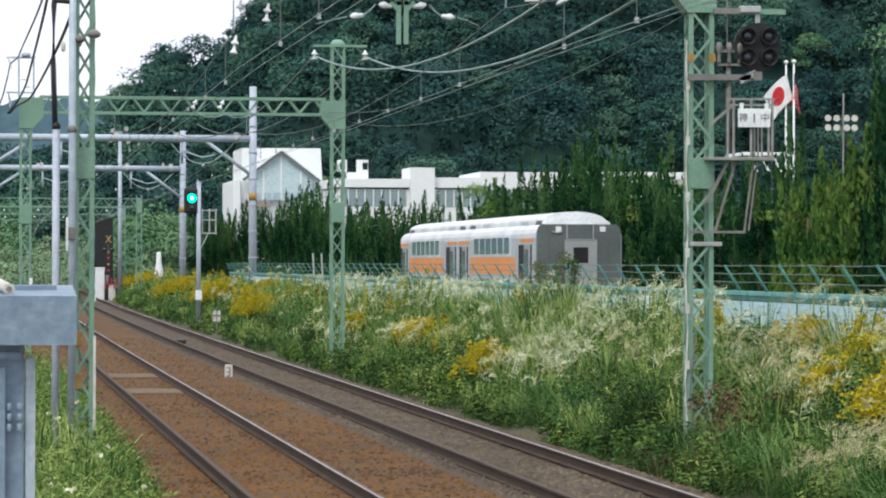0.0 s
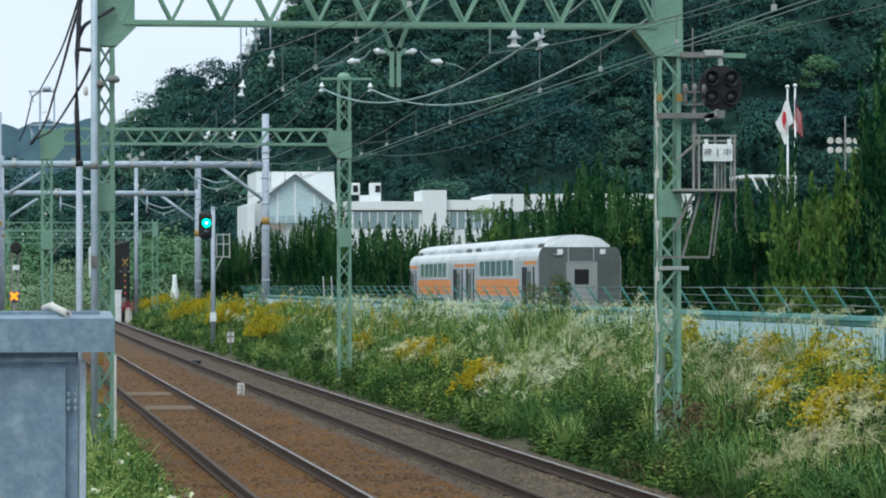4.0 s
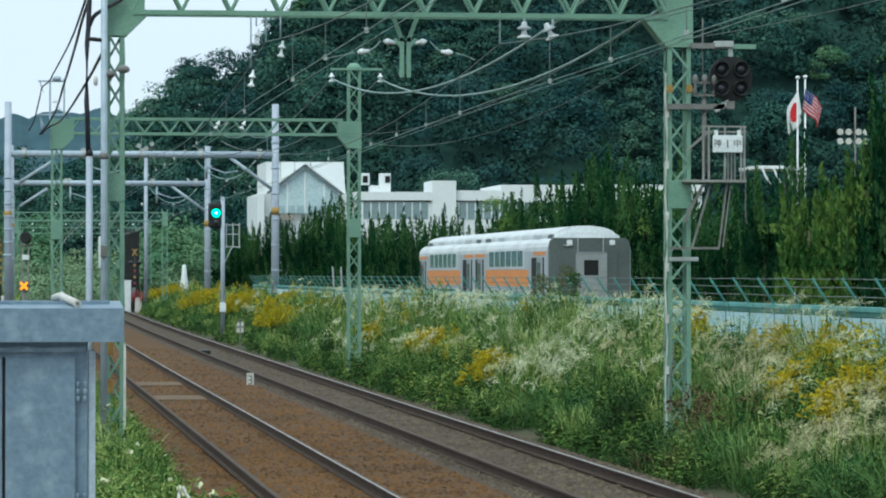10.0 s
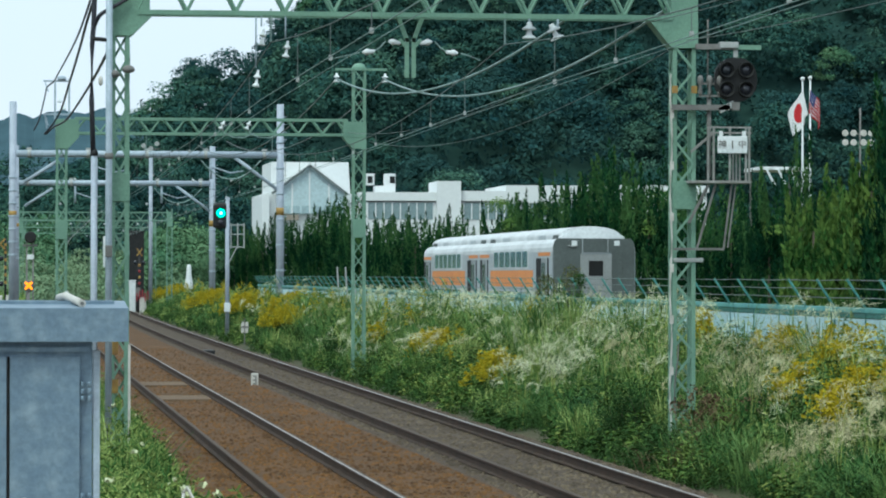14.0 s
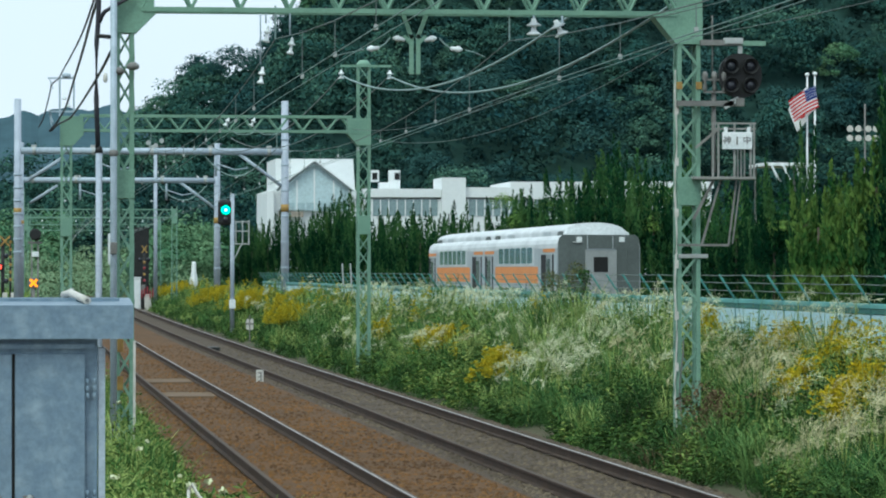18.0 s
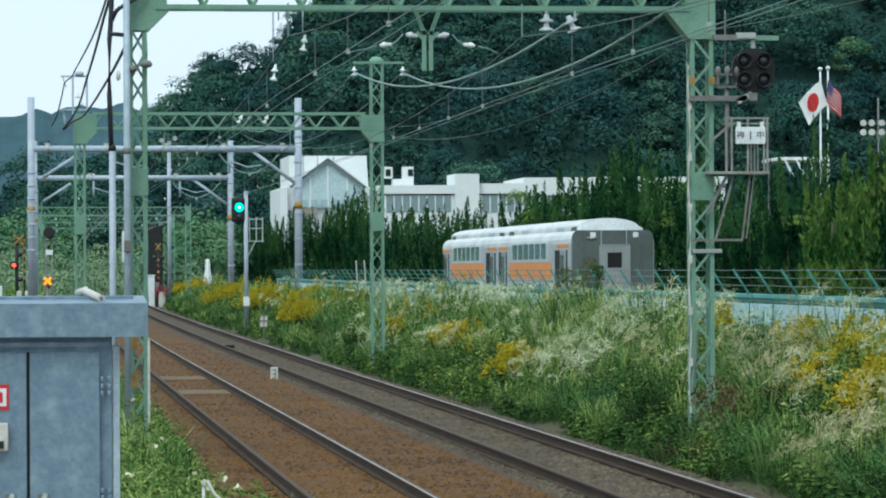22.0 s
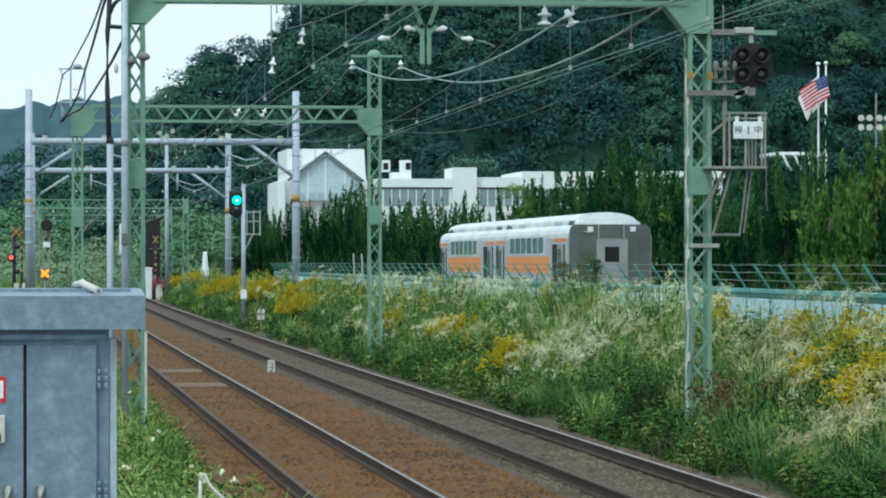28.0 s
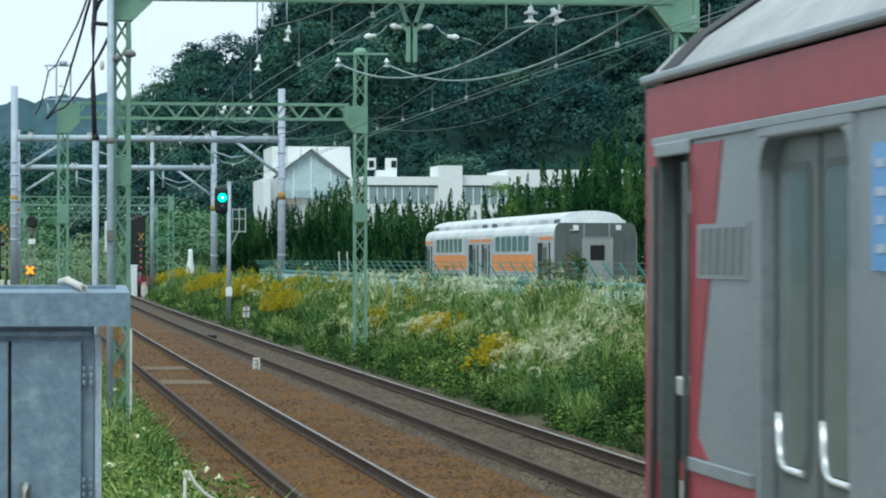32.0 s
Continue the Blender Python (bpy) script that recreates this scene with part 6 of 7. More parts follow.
    # lighter, more yellowish trees towards the near end
    for k, (x, y, h, w) in enumerate(((27.3, 109.4, 6.6, 0.95), (27.1, 112.4, 5.2, 0.8), (27.2, 114.3, 5.7, 0.7), (27.1, 116.6, 5.0, 0.75), (27.3, 119.4, 5.2, 0.7), (27.2, 110.9, 5.8, 0.8))):
        tree = thing("cypress", (x, y, 0.3), "light yellowish green cypress at the end of the hedge", "tree", "light cypresses")
        part("trunk", tube(B(), [(0, 0, 0), (0.05, 0.03, h * 0.35), (0, 0, h * 0.75)], 0.12, 7, 0.04), "bark", tree)
        v, q = spray_crown(200 + k, h * 0.84, 2.4 * w, 26)
        part("crown", array_mesh("crown", v, q, "bush"), None, tree)
    shrubs = (((28.3, 126.0, 3.6), 0.9), ((28.4, 190.0, 4.6), 1.5), ((28.4, 205.0, 4.2), 1.3), ((28.4, 152.0, 4.6), 1.2))
    for k, (c, rad) in enumerate(shrubs):
        s = thing("shrub_tree", (c[0], c[1], 0.3), "leafy yellowish green tree among the cypresses", "tree", "yellowish shrub trees")
        part("trunk", tube(B(), [(0, 0, 0), (0.1, 0, c[2] * 0.5), (0, 0.1, c[2] * 0.95)], 0.12, 7, 0.04), "bark", s)
        rr = np.random.default_rng(60 + k)
        cc = np.array([[0, 0, c[2] - 0.3]]) + rr.normal(size=(9, 3)) * rad * np.array([0.5, 0.5, 0.55])
        v, q = leaf_cloud(cc, rad * (0.4 + 0.25 * rr.random(9)), 700, 0.05, 70 + k)
        part("crown", array_mesh("crown", v, q, "bush"), None, s)


make_hedge()


# ---- tall grass, plumes and goldenrod on the bank ----
def value_noise(x, y, scale, seed):
    r = np.random.default_rng(seed)
    g = r.random((64, 256))
    u, w = x / scale, y / scale
    i, j = np.floor(u).astype(int), np.floor(w).astype(int)
    a, b = u - i, w - j
    a, b = a * a * (3 - 2 * a), b * b * (3 - 2 * b)
    def at(p, q):
        return g[p % 64, q % 256]
    return (at(i, j) * (1 - a) + at(i + 1, j) * a) * (1 - b) + (at(i, j + 1) * (1 - a) + at(i + 1, j + 1) * a) * b


def bank_z(x, y):
    c = 0.9 * (np.maximum(0, y - 80) / 170) ** 2
    return -0.42 + 0.78 * np.clip((x - c - 8.8) / 3.2, 0, 1)


def spread(n, r, y0=33.0, y1=290.0, x0=9.2, x1=12.85, power=1.6):
    """Places on the bank, thinner with distance."""
    t = r.random(n)
    a, b = y0 ** (1 - power), y1 ** (1 - power)
    y = (a + (b - a) * t) ** (1 / (1 - power))
    edge = 0.75 * (value_noise(y * 0 + 3, y, 2.5, 77) - 0.4)
    x = x0 + edge + (x1 - x0 - edge) * r.random(n)
    return x + 0.9 * (np.maximum(0, y - 80) / 170) ** 2, y


def plant_height(x, y):
    c = 0.9 * (np.maximum(0, y - 80) / 170) ** 2
    rise = np.clip((x - c - 8.8) / 2.4, 0, 1)
    return (0.30 + 0.9 * rise + 0.18 * np.clip((x - c - 11.2) / 1.2, 0, 1)) * (0.62 + 0.6 * value_noise(x, y, 1.1, 5)) * (1.1 + 0.06 * np.clip((y - 58) / 12, 0, 1))


def blades(x, y, z, h, width, r, bend=0.4):
    """Three-level curved blades, two faces each."""
    n = len(x)
    base = np.stack([x, y, z], -1)
    a = r.random(n) * 6.283
    lean = np.stack([np.cos(a), np.sin(a), np.zeros(n)], -1) * (bend * h * (0.2 + 0.9 * r.random(n)))[:, None]
    mid = base + lean * 0.35 + np.stack([0 * h, 0 * h, h * 0.62], -1)
    tip = base + lean * 1.15 + np.stack([0 * h, 0 * h, h * (0.95 - 0.2 * r.random(n))], -1)
    b = r.random(n) * 6.283
    side = np.stack([np.cos(b), np.sin(b) * 0.4, np.zeros(n)], -1) * (width * (0.6 + 0.8 * r.random(n)))[:, None]
    v = np.stack([base - side * 0.6, base + side * 0.6, mid + side, mid - side, tip + side * 0.15, tip - side * 0.15], 1).reshape(-1, 3)
    i = (np.arange(n) * 6)[:, None]
    q = np.concatenate([i + [0, 1, 2, 3], i + [3, 2, 4, 5]], 1).reshape(-1, 4)
    return v, q


def merge(meshes):
    vs, qs, k = [], [], 0
    for v, q in meshes:
        vs.append(v)
        qs.append(q + k)
        k += len(v)
    return np.concatenate(vs), np.concatenate(qs)


def tufts(p, n, h, w, r, up=1.0, spreadr=0.5, lean=None):
    """n thin strips fanned out from each place p."""
    k = len(p)
    d = r.normal(size=(k, n, 3)) * spreadr
    d[..., 2] = up * (0.4 + r.random((k, n)))
    if lean is not None:
        d = d + lean[:, None, :]
    d /= np.linalg.norm(d, axis=2, keepdims=True)
    s = np.cross(d, r.normal(size=d.shape))
    s /= np.linalg.norm(s, axis=2, keepdims=True)
    hh = (h * (0.6 + 0.7 * r.random((k, n, 1))))
    a = p[:, None, :] + d * hh * 0.05
    b = p[:, None, :] + d * hh
    m = (a + b) / 2
    v = np.stack([a, m + s * w, b, m - s * w], 2).reshape(-1, 3)
    return v, np.arange(len(v)).reshape(-1, 4)


def tussocks(cx, cy, h, per, r, width, arch=0.55):
    """Fountains of long arching blades, each from its own base."""
    n = len(cx)
    a = r.random((n, per)) * 6.283
    rr = 0.02 + 0.16 * r.random((n, per)) ** 0.7
    x, y = cx[:, None] + rr * np.cos(a), cy[:, None] + rr * np.sin(a)
    hh = h[:, None] * (0.55 + 0.5 * r.random((n, per)))
    out = arch * hh * (0.15 + 0.85 * r.random((n, per)) ** 1.5)
    z = bank_z(x, y)
    base = np.stack([x, y, z], -1)
    dirn = np.stack([np.cos(a), np.sin(a), 0 * a], -1)
    up = np.array([0, 0, 1.0])
    mid = base + dirn * (out * 0.3)[..., None] + up * (hh * 0.66)[..., None]
    top = base + dirn * (out * 0.75)[..., None] + up * (hh * (0.98 - 0.1 * r.random((n, per))))[..., None]
    tip = base + dirn * (out * 1.35)[..., None] + up * (hh * (0.98 - 0.4 * r.random((n, per)) ** 1.5))[..., None]
    b = r.random((n, per)) * 6.283
    side = np.stack([np.cos(b), 0.4 * np.sin(b), 0.15 * np.sin(b)], -1) * (width[:, None] * (0.6 + 0.7 * r.random((n, per))))[..., None]
    v = np.stack([base - side * 0.5, base + side * 0.5, mid + side, mid - side, top + side * 0.75, top - side * 0.75, tip + side * 0.1, tip - side * 0.1], 2).reshape(-1, 3)
    i = (np.arange(n * per) * 8)[:, None]
    q = np.concatenate([i + [0, 1, 2, 3], i + [3, 2, 4, 5], i + [5, 4, 6, 7]], 1).reshape(-1, 4)
    return v, q


def bank_share(x, y):
    """0 at the foot of the bank, 1 at the fence."""
    return np.clip((x - 0.9 * (np.maximum(0, y - 80) / 170) ** 2 - 8.9) / 3.9, 0, 1)


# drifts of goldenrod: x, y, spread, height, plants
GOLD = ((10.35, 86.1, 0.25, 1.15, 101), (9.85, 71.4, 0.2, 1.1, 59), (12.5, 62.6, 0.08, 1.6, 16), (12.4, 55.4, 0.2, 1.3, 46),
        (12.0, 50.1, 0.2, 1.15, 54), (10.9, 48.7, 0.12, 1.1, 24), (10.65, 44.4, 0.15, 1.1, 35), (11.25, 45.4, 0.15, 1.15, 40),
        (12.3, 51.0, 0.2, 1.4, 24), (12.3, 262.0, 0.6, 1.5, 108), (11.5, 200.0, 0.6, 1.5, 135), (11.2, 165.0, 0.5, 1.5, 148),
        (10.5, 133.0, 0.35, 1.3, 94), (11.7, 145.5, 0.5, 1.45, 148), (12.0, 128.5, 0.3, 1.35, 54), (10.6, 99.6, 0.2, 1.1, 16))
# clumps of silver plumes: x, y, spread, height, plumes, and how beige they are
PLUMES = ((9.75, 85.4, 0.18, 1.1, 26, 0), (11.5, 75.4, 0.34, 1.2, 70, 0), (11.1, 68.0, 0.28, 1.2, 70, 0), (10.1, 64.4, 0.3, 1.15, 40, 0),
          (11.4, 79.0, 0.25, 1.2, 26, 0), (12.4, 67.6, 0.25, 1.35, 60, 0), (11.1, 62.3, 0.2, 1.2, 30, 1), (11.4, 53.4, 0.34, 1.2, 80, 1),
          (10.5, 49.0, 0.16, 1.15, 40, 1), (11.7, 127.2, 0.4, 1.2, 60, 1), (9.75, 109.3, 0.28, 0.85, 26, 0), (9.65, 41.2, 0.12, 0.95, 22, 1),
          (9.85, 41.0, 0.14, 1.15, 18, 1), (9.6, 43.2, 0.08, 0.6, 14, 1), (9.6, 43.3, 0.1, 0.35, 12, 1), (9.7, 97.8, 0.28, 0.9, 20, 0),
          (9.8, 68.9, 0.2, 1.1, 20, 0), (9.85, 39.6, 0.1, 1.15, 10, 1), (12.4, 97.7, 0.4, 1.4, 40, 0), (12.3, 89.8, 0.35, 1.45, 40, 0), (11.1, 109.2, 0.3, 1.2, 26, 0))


def leafy_stems(x, y, h, leaves, length, width, r):
    """Upright stems set with narrow drooping leaves."""
    z = bank_z(x, y)
    n = len(x)
    lean = 0.12 * r.normal(size=(n, 2)) * h[:, None]
    f = 0.12 + 0.86 * np.sort(r.random((n, leaves)), axis=1)
    p = np.stack([x[:, None] + lean[:, :1] * f ** 2, y[:, None] + lean[:, 1:] * f ** 2, z[:, None] + h[:, None] * f], -1)
    a = r.random((n, leaves)) * 6.283
    d = np.stack([np.cos(a), np.sin(a), 0.55 - 0.9 * r.random((n, leaves))], -1)
    d /= np.linalg.norm(d, axis=2, keepdims=True)
    ln = (length * (0.6 + 0.7 * r.random((n, leaves))) * (1.1 - 0.55 * f))[..., None]
    s = np.cross(d, np.array([0, 0, 1.0]) + 0.5 * r.normal(size=d.shape))
    s /= np.linalg.norm(s, axis=2, keepdims=True)
    w = (width * (1 + y / 90))[:, None, None]
    tip = p + d * ln + np.array([0, 0, -0.25]) * ln
    mid = p + d * ln * 0.5
    v = np.stack([p, mid + s * w, tip, mid - s * w], 2).reshape(-1, 3)
    return v, np.arange(len(v)).reshape(-1, 4)


def plume_heads(px, py, ph, r, fluff=34):
    """Feathered heads: fine strands along an axis that droops down the wind."""
    n = len(px)
    st = np.stack([px, py, bank_z(px, py)], -1)
    bend = np.stack([0.10 * r.normal(size=n) + 0.08, 0.08 * r.normal(size=n), ph], -1)
    p = st + bend
    head = np.stack([0.35 * r.normal(size=n) + 0.45, 0.35 * r.normal(size=n), 0.9 + 0.2 * r.random(n)], -1)
    head /= np.linalg.norm(head, axis=1, keepdims=True)
    size = 0.24 + 0.14 * r.random(n)
    f = r.random((n, fluff))
    axis = p[:, None, :] + head[:, None, :] * (size[:, None] * f)[..., None]
    axis[..., 2] -= 0.35 * size[:, None] * f ** 2.2
    axis[..., 0] += 0.22 * size[:, None] * f ** 2
    d = head[:, None, :] * (0.8 - 0.5 * f[..., None]) + 0.42 * r.normal(size=(n, fluff, 3)) + np.array([0.3, 0, -0.45]) * f[..., None]
    d /= np.linalg.norm(d, axis=2, keepdims=True)
    s = np.cross(d, r.normal(size=d.shape))
    s /= np.linalg.norm(s, axis=2, keepdims=True)
    ln = (size[:, None] * (0.30 + 0.3 * r.random((n, fluff))))[..., None]
    w = (0.0016 + 0.000034 * py)[:, None, None]
    v = np.stack([axis, axis + d * ln * 0.55 + s * w, axis + d * ln, axis + d * ln * 0.55 - s * w], 2).reshape(-1, 3)
    ws = np.stack([0.002 + 0.00005 * py, 0 * py, 0 * py], -1)
    sv = np.stack([st - ws, st + ws, p + ws, p - ws], 1).reshape(-1, 3)
    return (v, np.arange(len(v)).reshape(-1, 4)), (sv, np.arange(len(sv)).reshape(-1, 4))


def make_bank_plants():
    r = np.random.default_rng(21)

    def stuff(name, mesh, material, label, category):
        tagged(new(name, array_mesh(name, *mesh, material)), label, category, kind="stuff")
    # leafy herbs fill the bank: mid green on the slope, darker along its foot
    x, y = spread(11500, r, x0=9.15)
    share = bank_share(x, y)
    h = plant_height(x, y) * (0.55 + 0.5 * r.random(len(x)))
    # foot-to-top tone adds shade below and light above to the real leaf greens
    tone = value_noise(x * 1.4, y, 2.2, 61) + 0.55 * share + 0.16 * r.normal(size=len(x))
    for lo, hi, name, material, label in ((-9, 0.56, "dark_herbs", "blade_dark", "leafy herbs along the foot of the bank, green darkened for shade"),
                                          (0.56, 0.92, "green_herbs", "herb", "green leafy herbs on the bank"),
                                          (0.92, 9, "pale_herbs", "herb_pale", "yellowish green leafy herbs on the bank")):
        m = (tone >= lo) & (tone < hi)
        stuff(name, leafy_stems(x[m], y[m], h[m], 15, 0.17, 0.010, r), material, label, "weeds")
    # silver grass in tussocks, thickest where the plumes stand
    x, y = spread(1000, r, x0=9.45)
    keep = r.random(len(x)) < 0.15 + 1.0 * value_noise(x * 1.3, y, 1.7, 8) ** 1.5
    x, y = x[keep], y[keep]
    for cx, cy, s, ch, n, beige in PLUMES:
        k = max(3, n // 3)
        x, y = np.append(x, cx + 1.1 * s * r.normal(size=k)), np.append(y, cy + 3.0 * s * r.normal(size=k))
    # arching fountains at the foot, and along the near end
    foot = ((9.7, 63.4), (9.75, 62.8), (9.5, 58.8), (9.7, 47.5), (9.55, 44.8), (9.85, 46.2), (9.7, 40.2), (9.55, 39.4), (9.9, 38.8), (10.1, 39.9), (9.75, 37.6), (10.2, 41.6))
    fx, fy = np.array(foot).T
    stuff("arching_grass", tussocks(fx, fy, 0.62 + 0.3 * r.random(len(fx)), 110, r, 0.003 + 0.00005 * fy, 1.15), "blade_green", "long arching blades at the foot of the bank", "grass")
    # upright pale stands on the upper slope
    qx, qy = 10.6 + 1.5 * r.random(90), 57 + 26 * r.random(90)
    stuff("pale_grass", tussocks(qx, qy, plant_height(qx, qy) * (0.7 + 0.25 * r.random(90)), 80, r, 0.002 + 0.00005 * qy, 0.42), "blade", "pale upright stands of silver grass", "grass")
    x = np.clip(x, 9.45, None)
    h = np.maximum(plant_height(x, y), 0.5) * (0.8 + 0.45 * r.random(len(x)))
    pale = r.random(len(x)) < 0.35 + 0.5 * bank_share(x, y)
    for m, name, material, label in ((pale, "silver_grass", "blade", "arching pale tussocks of silver grass on the bank"), (~pale, "green_grass", "blade_green", "arching green tussocks of silver grass on the bank")):
        stuff(name, tussocks(x[m], y[m], h[m], 52, r, 0.0022 + 0.00006 * y[m]), material, label, "grass")
    # thin filling blades between them
    bx, by = spread(15000, r)
    bh = plant_height(bx, by)
    high = bank_share(bx, by) + 0.3 * r.normal(size=len(bx)) > 0.45
    for m, name, material, label in ((high, "pale_bank_grass", "blade", "pale grass between the herbs"), (~high, "bank_grass", "blade_green", "green grass between the herbs")):
        stuff(name, blades(bx[m], by[m], bank_z(bx[m], by[m]), bh[m] * (0.45 + 0.5 * r.random(m.sum())), 0.002 + 0.00006 * by[m], r, 0.5), material, label, "grass")
    # plumes in clumps and scattered singly
    for beige, name, material, label in ((0, "silver_plumes", "plume", "silvery feathered plumes above the tall grass"), (1, "beige_plumes", "plume_beige", "beige feathered plumes above the tall grass")):
        q = spread(130, r, x0=10.0, y1=170)
        px, py, ph = [q[0]], [q[1]], [plant_height(*q) * (0.95 + 0.25 * r.random(130))]
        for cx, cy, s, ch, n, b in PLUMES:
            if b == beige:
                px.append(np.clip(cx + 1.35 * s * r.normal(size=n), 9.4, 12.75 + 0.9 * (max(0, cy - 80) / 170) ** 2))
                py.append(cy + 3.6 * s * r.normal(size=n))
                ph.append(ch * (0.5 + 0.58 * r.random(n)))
        if not beige:
            px.append(12.5 + 0.12 * r.random(16)), py.append(49.0 + 8 * r.random(16)), ph.append(1.45 + 0.3 * r.random(16))
            q = 12.1 + 0.55 * r.random(150), 62 + 66 * r.random(150) ** 1.2
            px.append(q[0] + 0.9 * (np.maximum(0, q[1] - 80) / 170) ** 2), py.append(q[1]), ph.append(1.2 + 0.5 * r.random(150))
        heads, stems = plume_heads(np.concatenate(px), np.concatenate(py), np.concatenate(ph), r)
        stuff(name, heads, material, label, "grass plumes")
        stuff("plume_stems", stems, "herb_pale", "thin stems carrying the feathered plumes", "grass stems")
    # leafy mounds, thickest along the foot
    x, y = spread(620, r, x0=9.25, x1=12.2, power=1.7)
    s = bank_share(x, y)
    keep = r.random(len(x)) < (1.0 - 0.75 * s) * (0.15 + 1.2 * value_noise(x * 1.2, y, 2.1, 31))
    x, y, s = x[keep], y[keep], s[keep]
    rad = (0.15 + 0.3 * r.random(len(x)) ** 1.5) * (0.8 + 0.7 * s) * (0.9 + y / 250)
    c = np.stack([x, y, bank_z(x, y) + rad * (0.5 + 0.9 * r.random(len(x)) * (0.3 + s))], -1)
    stuff("bank_weeds", leaf_cloud(c, rad, 210, 0.019, 33, 1.1, -0.5), "blade_dark", "dark green leafy weeds in mounds along the bank", "weeds")
    # low creeping leaves over the foot of the bank
    lx, ly = spread(11000, r, x0=9.0, x1=10.5)
    lp = np.stack([lx, ly, bank_z(lx, ly) + 0.22 * r.random(len(lx)) ** 1.5], -1)
    stuff("creeping_weeds", tufts(lp, 4, 0.13, 0.006, r, 0.9, 0.7), "blade_dark", "low creeping weeds at the edge of the ballast", "weeds")
    # dry brown creeper round the foot of the near mast
    n = 1100
    dx, dy = 9.75 + 0.30 * r.normal(size=n), 49.4 + 1.1 * r.normal(size=n)
    stuff("dry_stalks", blades(dx, dy, bank_z(dx, dy), 0.15 + 0.45 * r.random(n), np.full(n, 0.006), r, 0.8), "blade_dry", "dry brown stalks round the foot of the mast", "dry grass")
    c = np.stack([9.92 + 0.2 * r.normal(size=26), 49.0 + 0.6 * r.normal(size=26), 0.05 + 0.75 * r.random(26)], -1)
    stuff("dry_creeper", leaf_cloud(c, 0.12 + 0.14 * r.random(26), 120, 0.022, 35, 1.0, -0.6, 0.7), "blade_dry", "withered brown creeper round the foot of the mast", "creeper")
    # goldenrod: leafy stems under pyramids of small yellow sprays
    gx, gy = spread(420, r, x0=10.0, power=1.3)
    keep = value_noise(gx + 9, gy, 2.3, 15) + np.clip((gy - 95) / 200, 0, 0.3) > 0.8
    gx, gy = gx[keep], gy[keep]
    gh = plant_height(gx, gy) * (0.95 + 0.3 * r.random(len(gx)))
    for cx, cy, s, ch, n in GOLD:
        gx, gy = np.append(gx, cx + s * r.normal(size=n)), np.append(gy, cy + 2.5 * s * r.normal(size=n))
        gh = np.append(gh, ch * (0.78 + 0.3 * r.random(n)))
    n = len(gx)
    top = np.stack([gx, gy, bank_z(gx, gy) + gh], -1)
    sprays = []
    for j in range(11):
        a, u = r.random(n) * 6.283, (j + r.random(n)) / 11
        reach = (0.03 + 0.15 * u) * (0.6 + 0.5 * gh)
        base = top + np.stack([0 * a, 0 * a, -0.36 * u * gh], -1)
        for f in (0.3, 0.65, 1.0):
            at = base + np.stack([f * reach * np.cos(a), f * reach * np.sin(a), 0.05 * f * (1.4 - f) + 0 * a], -1)
            sprays.append(tufts(at, 3, 0.065, (0.010 + 0.00008 * gy)[:, None, None], r, 0.5, 0.8))
    stuff("goldenrod_heads", merge(sprays), "goldenrod", "deep yellow goldenrod flower heads in drifts", "goldenrod")
    stuff("goldenrod_leaves", leafy_stems(gx, gy, gh * 0.9, 16, 0.13, 0.009, r), "herb", "leafy green goldenrod stems", "goldenrod")


make_bank_plants()


def make_bank_shrubs():
    """Leafy bushes standing in the grass and against the fence."""
    r = np.random.default_rng(91)
    dark, foot = "dark green bush standing in the tall grass", "broad dark green bush at the foot of the bank"
